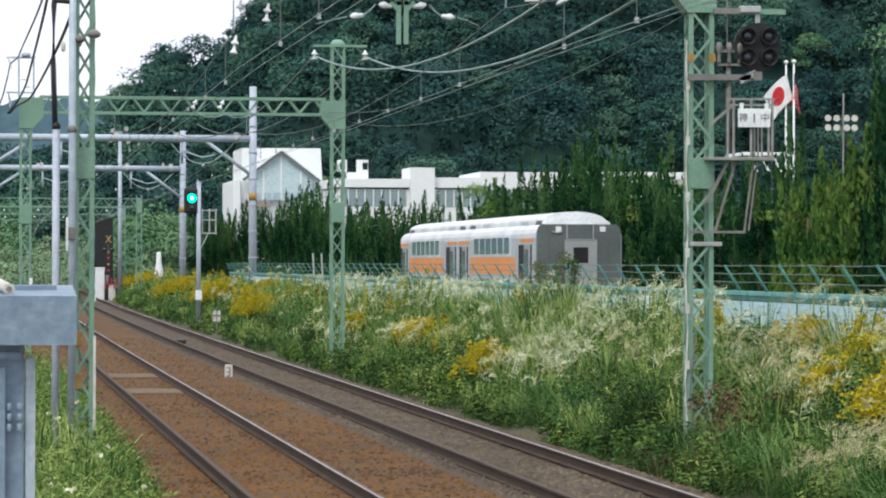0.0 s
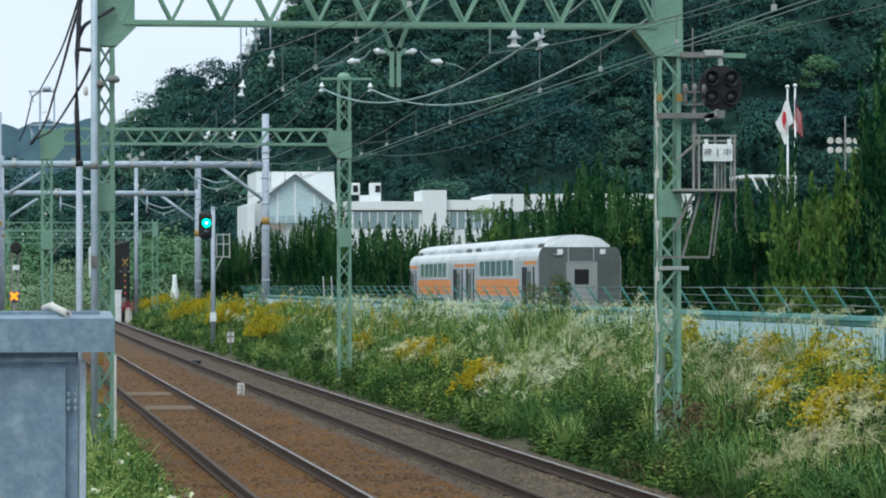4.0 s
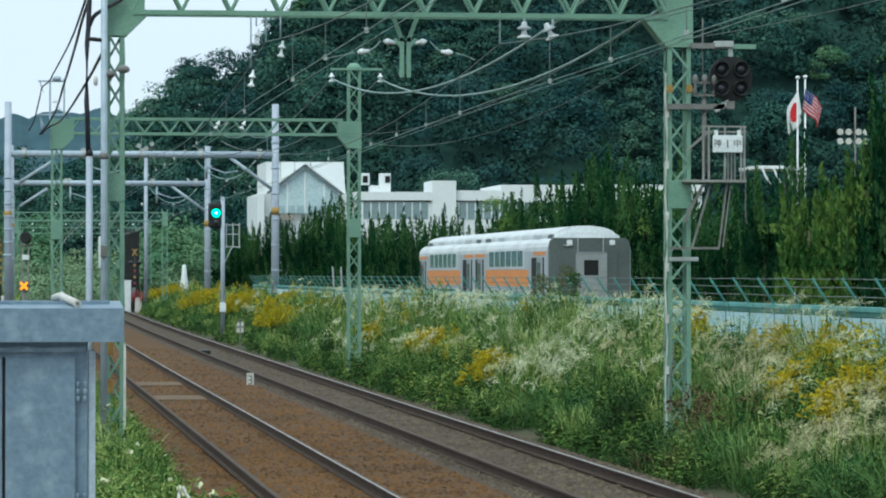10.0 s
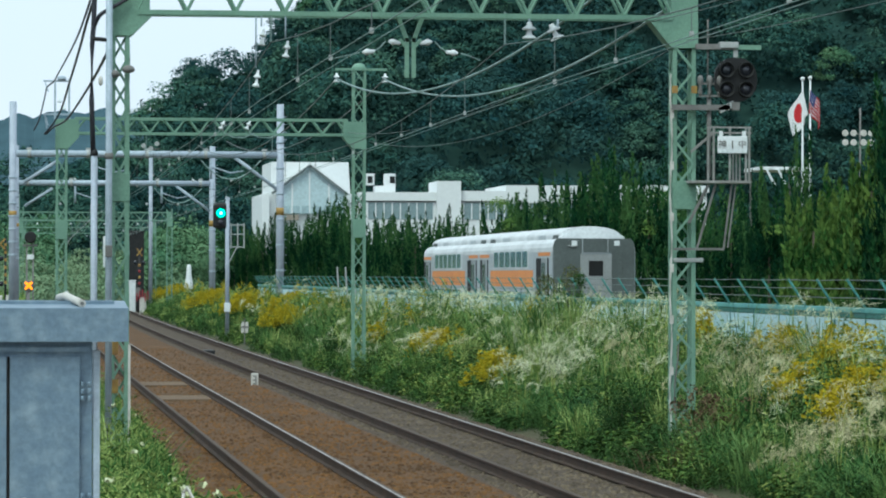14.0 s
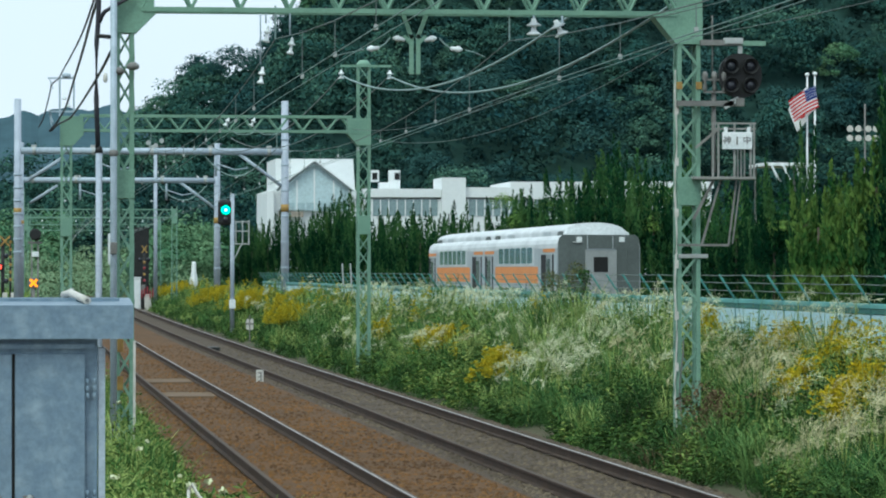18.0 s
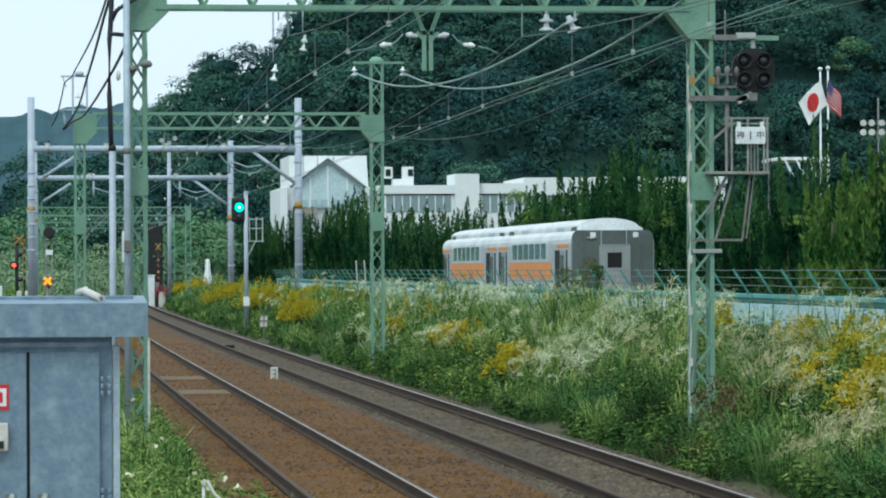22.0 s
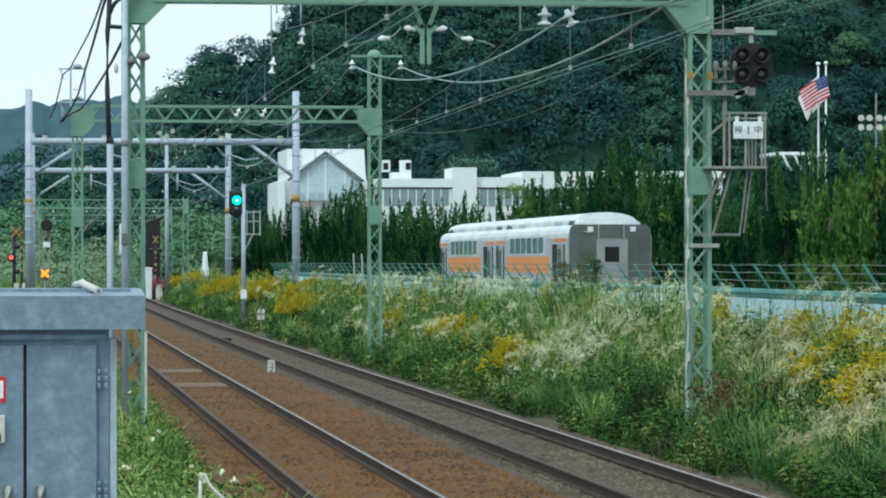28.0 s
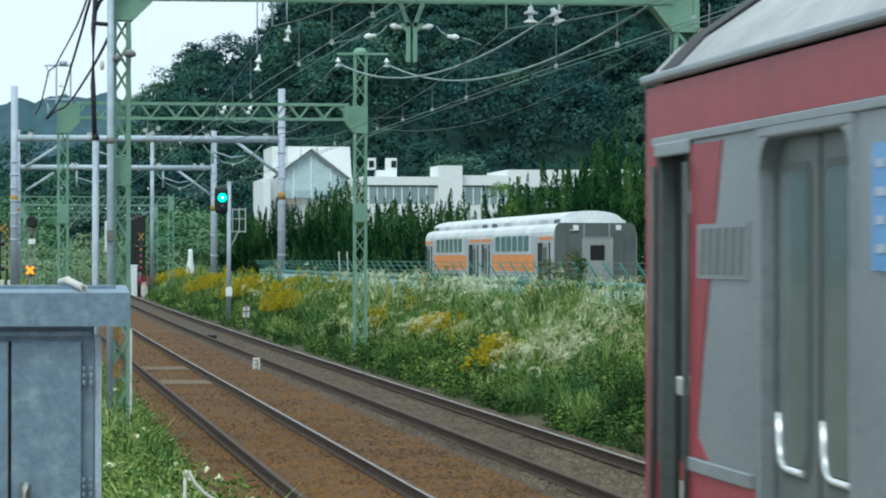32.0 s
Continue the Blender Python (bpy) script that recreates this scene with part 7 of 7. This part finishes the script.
    for x, y, h, w, material, label in (
            (11.5, 84.0, 1.15, 0.55, "blade_dark", dark), (10.5, 65.7, 0.95, 0.36, "blade_dark", dark), (9.7, 59.3, 0.8, 0.38, "bush_blue", foot),
            (10.0, 54.9, 1.0, 0.5, "blade_dark", foot), (9.65, 55.2, 0.8, 0.45, "blade_dark", foot), (9.65, 51.4, 0.7, 0.32, "blade_dark", foot),
            (9.65, 57.6, 0.45, 0.34, "blade_dark", foot), (12.3, 93.0, 1.25, 0.6, "herb", dark), (12.3, 99.0, 1.15, 0.5, "herb", dark),
            (9.95, 104.7, 1.0, 0.5, "blade_dark", dark), (10.1, 93.6, 1.0, 0.5, "herb", dark), (12.55, 113.3, 1.75, 0.5, "herb", dark),
            (10.47, 49.6, 0.9, 0.32, "blade_dark", dark), (11.77, 55.8, 1.0, 0.2, "blade_dark", "slim dark green shrub beside the mast"), (11.25, 48.7, 0.85, 0.28, "herb", dark),
            (10.3, 120.4, 1.0, 0.5, "blade_dark", dark), (9.75, 133.7, 0.8, 0.55, "blade_dark", foot), (9.65, 46.9, 0.35, 0.3, "herb", foot),
            (9.7, 73.5, 0.78, 0.4, "herb", foot), (9.7, 81.6, 0.82, 0.45, "herb", foot),
            (12.5, 79.6, 2.45, 0.62, "creeper", "brownish green creeper climbing the fence"), (12.82, 79.5, 2.42, 0.42, "creeper", "brownish green creeper climbing the fence"), (12.22, 79.9, 2.35, 0.40, "creeper", "brownish green creeper climbing the fence"), (12.5, 77.0, 2.35, 0.3, "blade_dark", "drooping dark creeper on the fence"),
            (12.45, 71.5, 1.7, 0.30, "blade_dark", "dark green shrub against the fence"), (12.5, 47.5, 1.5, 0.3, "bush", "brownish green creeper climbing the fence"),
            (11.3, 122.0, 1.4, 0.7, "herb", dark), (10.9, 88.5, 1.2, 0.5, "herb", dark), (11.9, 57.0, 1.25, 0.35, "herb", dark),
            (10.4, 70.0, 0.95, 0.4, "blade_dark", dark), (10.9, 46.9, 0.95, 0.3, "blade_dark", dark), (10.0, 44.0, 0.7, 0.3, "herb", dark), (11.9, 61.5, 1.2, 0.3, "blade_dark", dark)):
        z = float(bank_z(np.array(x), np.array(y)))
        s = thing("shrub", (x, y, z), label, "bush", "bank shrubs")
        tops = []
        for k in range(6):
            a = r.random() * 6.283
            tip = (w * 0.65 * math.cos(a), w * 0.65 * math.sin(a), h * (0.5 + 0.45 * r.random()))
            tops.append(tip)
            part("stem", tube(B(), [(0.05 * math.cos(a), 0.05 * math.sin(a), 0), (tip[0] * 0.4, tip[1] * 0.4, tip[2] * 0.55), tip], 0.012, 5, 0.004), "bark", s)
        c = np.array([(t[0] * f, t[1] * f, t[2] * f) for t in tops for f in (0.4, 0.7, 1.0)])
        v, q = leaf_cloud(c, w * (0.30 + 0.24 * r.random(len(c))), 150, 0.0112 + 0.00011 * y, int(x * 100 + y), 0.95, -0.6, 0.45)
        part("foliage", array_mesh("foliage", v, q, material), None, s)


make_bank_shrubs()


def make_near_weeds():
    r = np.random.default_rng(31)
    n = 7000
    y = 24 + 60 * r.random(n) ** 1.5
    x = 0.75 + (1.6 - 0.5 * (y < 36)) * r.random(n)
    h = (0.25 + 0.55 * value_noise(x, y, 1.1, 41)) * np.where(y < 34, 1.7, 1.0) * np.clip((2.6 - x) / 0.7, 0.35, 1) * np.where(y > 44, 1.5, 1.0)
    v, q = blades(x, y, np.full(n, -0.32), h, np.full(n, 0.008), r, 0.5)
    tagged(new("verge_grass", array_mesh("verge_grass", v, q, "blade")), "green grass on the verge by the platform end", "grass", kind="stuff")
    p = np.stack([x, y, -0.32 + h * r.random(n)], -1)
    v, q = tufts(p, 5, 0.08, 0.011, r, 0.5, 0.9)
    tagged(new("verge_leaves", array_mesh("verge_leaves", v, q, "verge_near")), "light green leafy weeds by the platform end", "weeds", kind="stuff")
    m = r.random(n) < np.where((y < 34) & (x > 1.3), 0.06, 0.012)
    v, q = tufts(p[m] + np.array([0, 0, 0.12]), 6, 0.06, 0.03, r, 0.5, 0.7)
    tagged(new("verge_flowers", array_mesh("verge_flowers", v, q, "plume")), "small white flowers in the verge", "flowers", kind="stuff")
    # tall grass and weeds left of the line further off
    n = 16000
    y = 100 + 190 * r.random(n)
    x = -6 + 7.4 * r.random(n)
    h = 0.5 + 1.3 * value_noise(x, y, 2.5, 43)
    v, q = blades(x, y, np.full(n, -0.15), h, 0.012 + 0.0001 * y, r, 0.4)
    tagged(new("far_verge_grass", array_mesh("far_verge_grass", v, q, "blade")), "tall grass left of the line", "grass", kind="stuff")


make_near_weeds()


# ---- loose ballast stones ----
def make_stones():
    r = np.random.default_rng(51)
    for name, material, x0, x1, n in (("rusty_stones", "stone_rust", 1.9, 6.2, 11000), ("grey_stones", "stone_grey", 6.3, 9.0, 8000)):
        t = r.random(n)
        y = 1 / (1 / 30 + (1 / 130 - 1 / 30) * t)
        x = x0 + (x1 - x0) * r.random(n)
        x = x + 0.9 * (np.maximum(0, y - 80) / 170) ** 2
        c = np.stack([x, y, np.interp(x, [2.2, 5.5, 8.75, 9.35], [-0.20, -0.155, -0.19, -0.42]) + 0.002], -1)
        s = (0.016 + 0.018 * r.random((n, 1, 1))) * np.array([1, 1, 0.7])
        cube = np.array([[-1, -1, -1], [1, -1, -1], [1, 1, -1], [-1, 1, -1], [-.6, -.6, 1], [.6, -.6, 1], [.6, .6, 1], [-.6, .6, 1]])
        a = r.random(n) * 6.283
        rot = np.stack([np.stack([np.cos(a), -np.sin(a), 0 * a], -1), np.stack([np.sin(a), np.cos(a), 0 * a], -1), np.stack([0 * a, 0 * a, 1 + 0 * a], -1)], 1)
        v = np.einsum("nij,nkj->nki", rot, cube[None] * (1 + 0.35 * r.normal(size=(n, 8, 3))) * s) + c[:, None, :]
        f = np.array([[4, 5, 6, 7], [0, 1, 5, 4], [1, 2, 6, 5], [2, 3, 7, 6], [3, 0, 4, 7]])
        q = (np.arange(n)[:, None, None] * 8 + f[None]).reshape(-1, 4)
        tagged(new(name, array_mesh(name, v.reshape(-1, 3), q, material)), "loose angular ballast stones between the rails", "ballast stones", kind="stuff")


make_stones()


# ---- the red train ----
def make_train():
    """Built with its front at y = 0, the body reaching back along -y, rail head at z = 0."""
    t = thing("red_train", (3.83, -7, 0), "red and grey commuter train car with sliding doors", "train")
    hw, L = 1.40, 18.0
    x = -hw
    core = [(-hw + 0.1, 0.95), (-hw + 0.07, 1.1), (-hw + 0.07, 3.16), (-hw + 0.09, 3.24), (hw - 0.03, 3.24), (hw, 3.16), (hw, 1.1), (hw - 0.06, 0.95)]
    part("body", prism(B(), core, -L, -0.12), "cargrey", t, "dark inner body wall")
    full = [(-hw + 0.06, 0.95), (-hw + 0.004, 1.1), (-hw + 0.004, 3.16), (-hw + 0.03, 3.24), (hw - 0.03, 3.24), (hw, 3.16), (hw, 1.1), (hw - 0.06, 0.95)]
    part("cab_front", prism(B(), [(p[0] * 0.99, p[1]) for p in full], -0.32, -0.15), "red", t, "red cab front")
    DOORS = (2.2, 7.3, 12.5)

    def skin(name, y0, y1, z0, z1, material, depth=0.006, label="", parent=None):
        return part(name, box(B(), x - depth, x + 0.002, -y1, -y0, z0, z1), material, parent or t, label)
    # outer side panels leave the doorways open, 7 cm deep
    for a, b in ((0.28, 0.40), (1.0, 2.2), (3.45, 7.3), (8.55, 12.5), (13.75, L)):
        part("side_panel", box(B(), x, x + 0.075, -b, -a, 0.97, 3.2, 0.012), "cargrey" if a < 0.3 else "stainless", t, "dark grey door post" if a < 0.3 else "brushed grey side panel")
    for a, b in ((0.40, 1.0), (2.2, 3.45), (7.3, 8.55), (12.5, 13.75)):
        part("lintel_panel", box(B(), x, x + 0.075, -b, -a, 2.945, 3.2), "stainless", t)
        part("sill_panel", box(B(), x, x + 0.075, -b, -a, 0.97, 1.12), "stainless", t)
    skin("red_upper_band", 0.15, L, 3.01, 3.2, "red", 0.005, "red band above the doors")
    for a, b in ((0.15, 0.40), (1.0, 2.2), (3.45, 7.3), (8.55, 12.5), (13.75, L)):
        skin("red_lower_band", a, b, 1.1, 1.80, "red", 0.005, "red band below the windows")
    skin("red_corner", 0.15, 0.36, 1.78, 3.02, "red", 0.004)
    part("waist_moulding", box(B(), x - 0.016, x, -2.1, -1.0, 1.80, 1.85, 0.006), "stainless", t)
    part("upper_moulding", box(B(), x - 0.014, x, -L, -0.3, 2.975, 3.008, 0.005), "stainless", t)
    part("gutter", box(B(), x - 0.03, x + 0.02, -L, -0.14, 3.212, 3.25, 0.012), "stainless", t, "grey gutter strip")
    # slanting red field behind the cab door
    part("red_field", prism(B(), [(-1.03, 2.96), (-1.58, 2.96), (-1.46, 2.7), (-1.24, 2.2), (-1.14, 1.93), (-1.34, 1.853), (-1.03, 1.853)], x - 0.005, x + 0.001, "yz"), "red", t, "slanting red field")
    plate = part("nameplate_field", box(B(), x - 0.008, x, -2.02, -1.17, 2.485, 2.675), "stainless", t)
    for k in range(6):
        y0 = -1.22 - 0.13 * k
        part("mark_bar", prism(B(), [(y0, 2.50), (y0 - 0.075, 2.50), (y0 - 0.10, 2.66), (y0 - 0.025, 2.66)], x - 0.011, x - 0.0082, "yz"), "traindoor", plate)
    # cab door, set back in its opening
    # black panel stands in for the dark inside of the cab
    part("cab_gap", box(B(), x + 0.06, x + 0.0695, -0.66, -0.405, 1.14, 2.94), "black_hole", t)
    d = part("cab_door", box(B(), x + 0.05, x + 0.068, -0.99, -0.66, 1.14, 2.94, 0.003), "cargrey", t, "grey cab door")
    part("door_pull", box(B(), x - 0.012, x + 0.05, -0.92, -0.8, 2.06, 2.13, 0.008), "chrome", d)
    part("door_lock", box(B(), x, x + 0.05, -0.93, -0.85, 1.86, 1.88, 0.004), "chrome", d)
    part("door_catch", box(B(), x + 0.02, x + 0.05, -0.9, -0.76, 2.72, 2.8, 0.006), "galv", d)
    part("cab_lintel", box(B(), x - 0.018, x, -1.04, -0.38, 2.93, 2.985, 0.008), "stainless", t)
    for y in (0.375, 1.025):
        part("cab_handrail", tube(B(), [(x - 0.02, -y, 1.4), (x - 0.02, -y, 2.9)], 0.012, 6), "cargrey", t)
    part("white_step_mark", box(B(), x + 0.04, x + 0.05, -0.95, -0.62, 1.6, 1.74), "offwhite", t)
    part("red_step_mark", box(B(), x + 0.041, x + 0.05, -0.95, -0.62, 1.745, 1.81), "flag_red", t)

    def rounded(y0, y1, z0, z1, rad, x0, x1):
        pts = []
        for cy, cz, a0 in ((y1 - rad, z1 - rad, 0), (y0 + rad, z1 - rad, 90), (y0 + rad, z0 + rad, 180), (y1 - rad, z0 + rad, 270)):
            pts += [(cy + rad * math.cos(radians(a0 + 22.5 * k)), cz + rad * math.sin(radians(a0 + 22.5 * k))) for k in range(5)]
        return prism(B(), pts, x0, x1, "yz")
    # passenger doors, set back between the panels
    for y0 in DOORS:
        for a in (y0 - 0.026, y0 + 1.244):
            part("door_jamb", box(B(), x - 0.012, x + 0.05, -(a + 0.034), -a, 1.1, 2.99, 0.01), "stainless", t, "rounded grey door jamb")
        part("door_header", box(B(), x - 0.012, x + 0.05, -(y0 + 1.28), -(y0 - 0.03), 2.94, 3.0, 0.01), "stainless", t)
        for yc, sg in ((y0 + 0.006, 1), (y0 + 1.246, -1)):
            arc = [(-(yc + sg * 0.13 * (1 - math.cos(radians(15 * k)))), 2.94 - 0.13 * (1 - math.sin(radians(15 * k)))) for k in range(7)]
            part("door_corner", prism(B(), [(-yc, 2.945)] + (arc if sg > 0 else arc), x - 0.01, x + 0.05, "yz"), "stainless", t, "rounded corner of the doorway")
        for k in (0, 1):
            a = y0 + 0.003 + 0.622 * k
            leaf = part("door_leaf", box(B(), x + 0.052, x + 0.069, -(a + 0.618), -a, 1.12, 2.944, 0.003), "traindoor", t, "dark grey sliding door leaf")
            part("leaf_frame", rounded(-(a + 0.50), -(a + 0.06), 1.86, 2.86, 0.08, x + 0.046, x + 0.053), "cargrey", leaf)
            part("leaf_window", rounded(-(a + 0.47), -(a + 0.09), 1.90, 2.83, 0.065, x + 0.041, x + 0.0465), "train_window", leaf)
            # bright metal tube added where the window corner catches a highlight
            part("window_corner_glint", tube(B(), [(x + 0.042, -(a + 0.075), 2.06), (x + 0.042, -(a + 0.08), 1.97), (x + 0.042, -(a + 0.11), 1.905), (x + 0.042, -(a + 0.17), 1.885), (x + 0.042, -(a + 0.42), 1.882)], 0.012, 6), "chrome", leaf, "bright tube placed as a glint on the window corner")
        part("leaf_seal", box(B(), x + 0.047, x + 0.053, -(y0 + 0.631), -(y0 + 0.617), 1.12, 2.94), "dark", t)
    for y0, w in ((4.1, 2.9), (9.2, 2.9), (14.3, 2.6)):
        f = part("window_frame", box(B(), x - 0.012, x, -(y0 + w), -y0, 1.95, 2.85, 0.004), "cargrey", t)
        part("window_pane", box(B(), x - 0.016, x - 0.0122, -(y0 + w - 0.06), -(y0 + 0.06), 2.0, 2.8), "window", f)
    st = part("blue_sticker", box(B(), x - 0.008, x - 0.001, -3.90, -3.70, 2.52, 2.88), "poster", t, "blue and white notice")
    for k in range(4):
        part("word_bar", box(B(), x - 0.011, x - 0.0082, -3.86 + 0.02 * (k % 2), -3.76, 2.57 + 0.08 * k, 2.595 + 0.08 * k), "carside", st)
    # roof with a dark rubber edge at the front
    roof = [(-hw - 0.015, 3.24), (-hw + 0.10, 3.36), (-hw + 0.34, 3.52), (-hw + 0.75, 3.62), (0, 3.67), (hw - 0.75, 3.62), (hw - 0.34, 3.52), (hw - 0.1, 3.36), (hw + 0.015, 3.24)]
    part("roof", prism(B(), roof, -L, -0.72), "train_roof", t, "light grey curved roof")
    part("roof_edge_band", prism(B(), [(p[0] * 0.995, 3.215 + (p[1] - 3.2) * 1.02) for p in roof], -0.78, -0.46), "dark", t)
    part("roof_front", prism(B(), [(p[0] * 0.99, 3.2 + (p[1] - 3.2) * 0.98) for p in roof], -0.47, -0.17), "train_roof", t)
    part("roof_walkway", box(B(), -0.9, 0.9, -L + 1, -1.2, 3.6, 3.7, 0.03), "greysteel", t)
    part("roof_unit", box(B(), -0.85, 0.85, -9.5, -6.0, 3.65, 3.98, 0.06), "roofwhite", t)
    part("underframe", box(B(), -1.2, 1.2, -L + 0.3, -0.3, 0.5, 0.97, 0.03), "dark", t)
    for y in (3.0, L - 3.0):
        part("bogie", box(B(), -1.0, 1.0, -y - 1.3, -y + 1.3, 0.25, 0.6, 0.05), "dark", t)
        for dy in (-1.05, 1.05):
            for dx in (-0.78, 0.66):
                part("wheel", lathe(B(), (dx, -y + dy, 0.43), [(0.46, 0), (0.43, 0.03), (0.43, 0.12), (0.36, 0.13)], 20, "x"), "rail_side", t)
    return t


train = make_train()


# ---- flags on two poles ----
STRIPS, FLAG_W, FLAG_H = 18, 0.1, 1.25


def make_flag(x, y, kind):
    tall = 1.45 if kind == "disc" else FLAG_H
    pole = thing("flagpole", (x, y, 0.3), "tall white flagpole with a ball finial", "flagpole", "flagpoles")
    part("shaft", tube(B(), [(0, 0, 0), (0, 0, 13.6)], 0.075, 10, 0.05), "white", pole)
    part("finial", lathe(B(), (0, 0, 13.55), [(0.05, 0), (0.13, 0.06), (0.13, 0.16), (0.03, 0.22)], 12), "white", pole)
    label = "white flag with a red disc, flying from its pole" if kind == "disc" else "flag with red and white stripes and a blue corner"
    flag = thing("flag", (x, y - 0.1, 13.25), label, "flag", "flags")
    panels = []
    for k in range(STRIPS):
        bm = B()
        n = 4
        for i in range(n + 1):
            for z in (0, -tall):
                for s in (-1, 1):
                    bm.verts.new((FLAG_W * 1.03 * i / n, 0.012 * math.sin(3.1416 * i / n) * (-1) ** k + 0.004 * s, z))
        bm.verts.ensure_lookup_table()
        for i in range(n):
            a, b = bm.verts[4 * i:4 * i + 4], bm.verts[4 * i + 4:4 * i + 8]
            for f in ((a[0], b[0], b[2], a[2]), (a[1], a[3], b[3], b[1]), (a[0], a[1], b[1], b[0]), (a[2], b[2], b[3], a[3])):
                bm.faces.new(f)
        panel = part("cloth_panel", bm, "flag_white", flag)
        if kind == "disc":
            lo, hi = FLAG_W * k - STRIPS * FLAG_W / 2, FLAG_W * (k + 1) - STRIPS * FLAG_W / 2
            rr = 0.47
            a, b = max(lo, -rr), min(hi, rr)
            if b > a:
                top = [(a + (b - a) * j / 8 - lo, math.sqrt(max(0, rr * rr - (a + (b - a) * j / 8) ** 2))) for j in range(9)]
                outline = [(u, -tall / 2 + w) for u, w in top] + [(u, -tall / 2 - w - 0.001) for u, w in reversed(top)]
                part("disc_slice", prism(B(), outline, -0.022, 0.022), "flag_red", panel)
        else:
            for j in range(7):
                z1 = -FLAG_H * (2 * j) / 13
                z0 = -FLAG_H * (2 * j + 1) / 13
                part("red_stripe", box(B(), 0, FLAG_W * 1.02, -0.02, 0.02, z0, z1), "flag_red", panel)
            if k < 7:
                part("blue_corner", box(B(), 0, FLAG_W * 1.02, -0.023, 0.023, -FLAG_H * 7 / 13, 0), "flag_blue", panel)
                for b in range(4):
                    part("white_star", box(B(), 0.035, 0.065, -0.026, 0.026, -0.1 - 0.14 * b, -0.06 - 0.14 * b), "flag_white", panel)
        panels.append(panel)
    return panels


DISC_FLAG = make_flag(45.82, 200.0, "disc")
STRIPE_FLAG = make_flag(46.06, 199.1, "stripes")

# how far each flag stands out from its pole each second: -1 full to the left, +1 full to the right; and its droop
DISC_FLY = [-0.9, -0.25, -0.6, -0.3, -0.3, -0.3, -0.25, 0.1, -0.2, -0.25, -0.25, 0.35, -0.5, -0.95, -0.4, -0.45, -0.5, -0.5, -0.6, -0.6, -0.9, -0.4, -0.85, -0.7, -1.0, -0.8, -0.75, -0.7, -0.7, -0.9, -1.0, -0.8, -0.8]
STRIPE_FLY = [0.2, -0.3, 0.5, 0.2, 0.3, 0.4, 0.6, -0.1, 0.7, 0.6, 0.6, -0.6, 0.55, -0.5, 0.4, -0.4, -0.8, -1.0, -0.9, -0.7, -0.35, 0.25, 0.5, -0.6, -0.4, -1.0, -0.95, -0.9, -0.9, -0.8, -0.8, -0.9, -0.8]


def flag_rows(fly, phase, droop):
    """The cloth swings round its pole and droops; each panel follows the one before it."""
    rows = [[] for _ in range(STRIPS)]
    for step in range(129):
        s = step / 4
        f = float(np.interp(s, range(33), fly))
        heading = math.pi * (1 - f) / 2
        slope = droop - 0.45 * abs(f)
        at, z = np.array([0.0, 0.0]), 0.0
        for k in range(STRIPS):
            ripple = (0.5 - 0.2 * abs(f)) * math.sin(1.7 * s + phase - 0.375 * k) * min(1.0, 0.3 + k / 8)
            yaw = heading + ripple
            drop = math.atan(slope * (0.6 + 0.035 * k))
            rows[k].append((s, Matrix.Translation((at[0], at[1], z)) @ Matrix.Rotation(yaw, 4, "Z") @ Matrix.Rotation(0.45 * drop, 4, "Y")))
            at = at + FLAG_W * math.cos(drop) * np.array([math.cos(yaw), math.sin(yaw)])
            z -= FLAG_W * math.sin(drop)
    return rows


# ---- what moves ----
def motions():
    # the train pulls out along the near track
    accel, y32 = 0.95, 13.42
    rows = []
    for t in [0, 20, 24, 25, 26, 26.5, 27, 27.5, 28, 28.5, 29, 29.5, 30, 30.5, 31, 31.25, 31.5, 31.75, 32]:
        v0 = 5.9
        dt = 32 - t
        stop = v0 / accel
        y = y32 - (v0 * min(dt, stop) - 0.5 * accel * min(dt, stop) ** 2)
        rows.append((t, pose(3.83, y, 0)))
    walk(train, rows)
    for panels, fly, phase, droop in ((DISC_FLAG, DISC_FLY, 0.4, 1.5), (STRIPE_FLAG, STRIPE_FLY, 1.9, 1.05)):
        for panel, rows in zip(panels, flag_rows(fly, phase, droop)):
            walk(panel, rows)


motions()
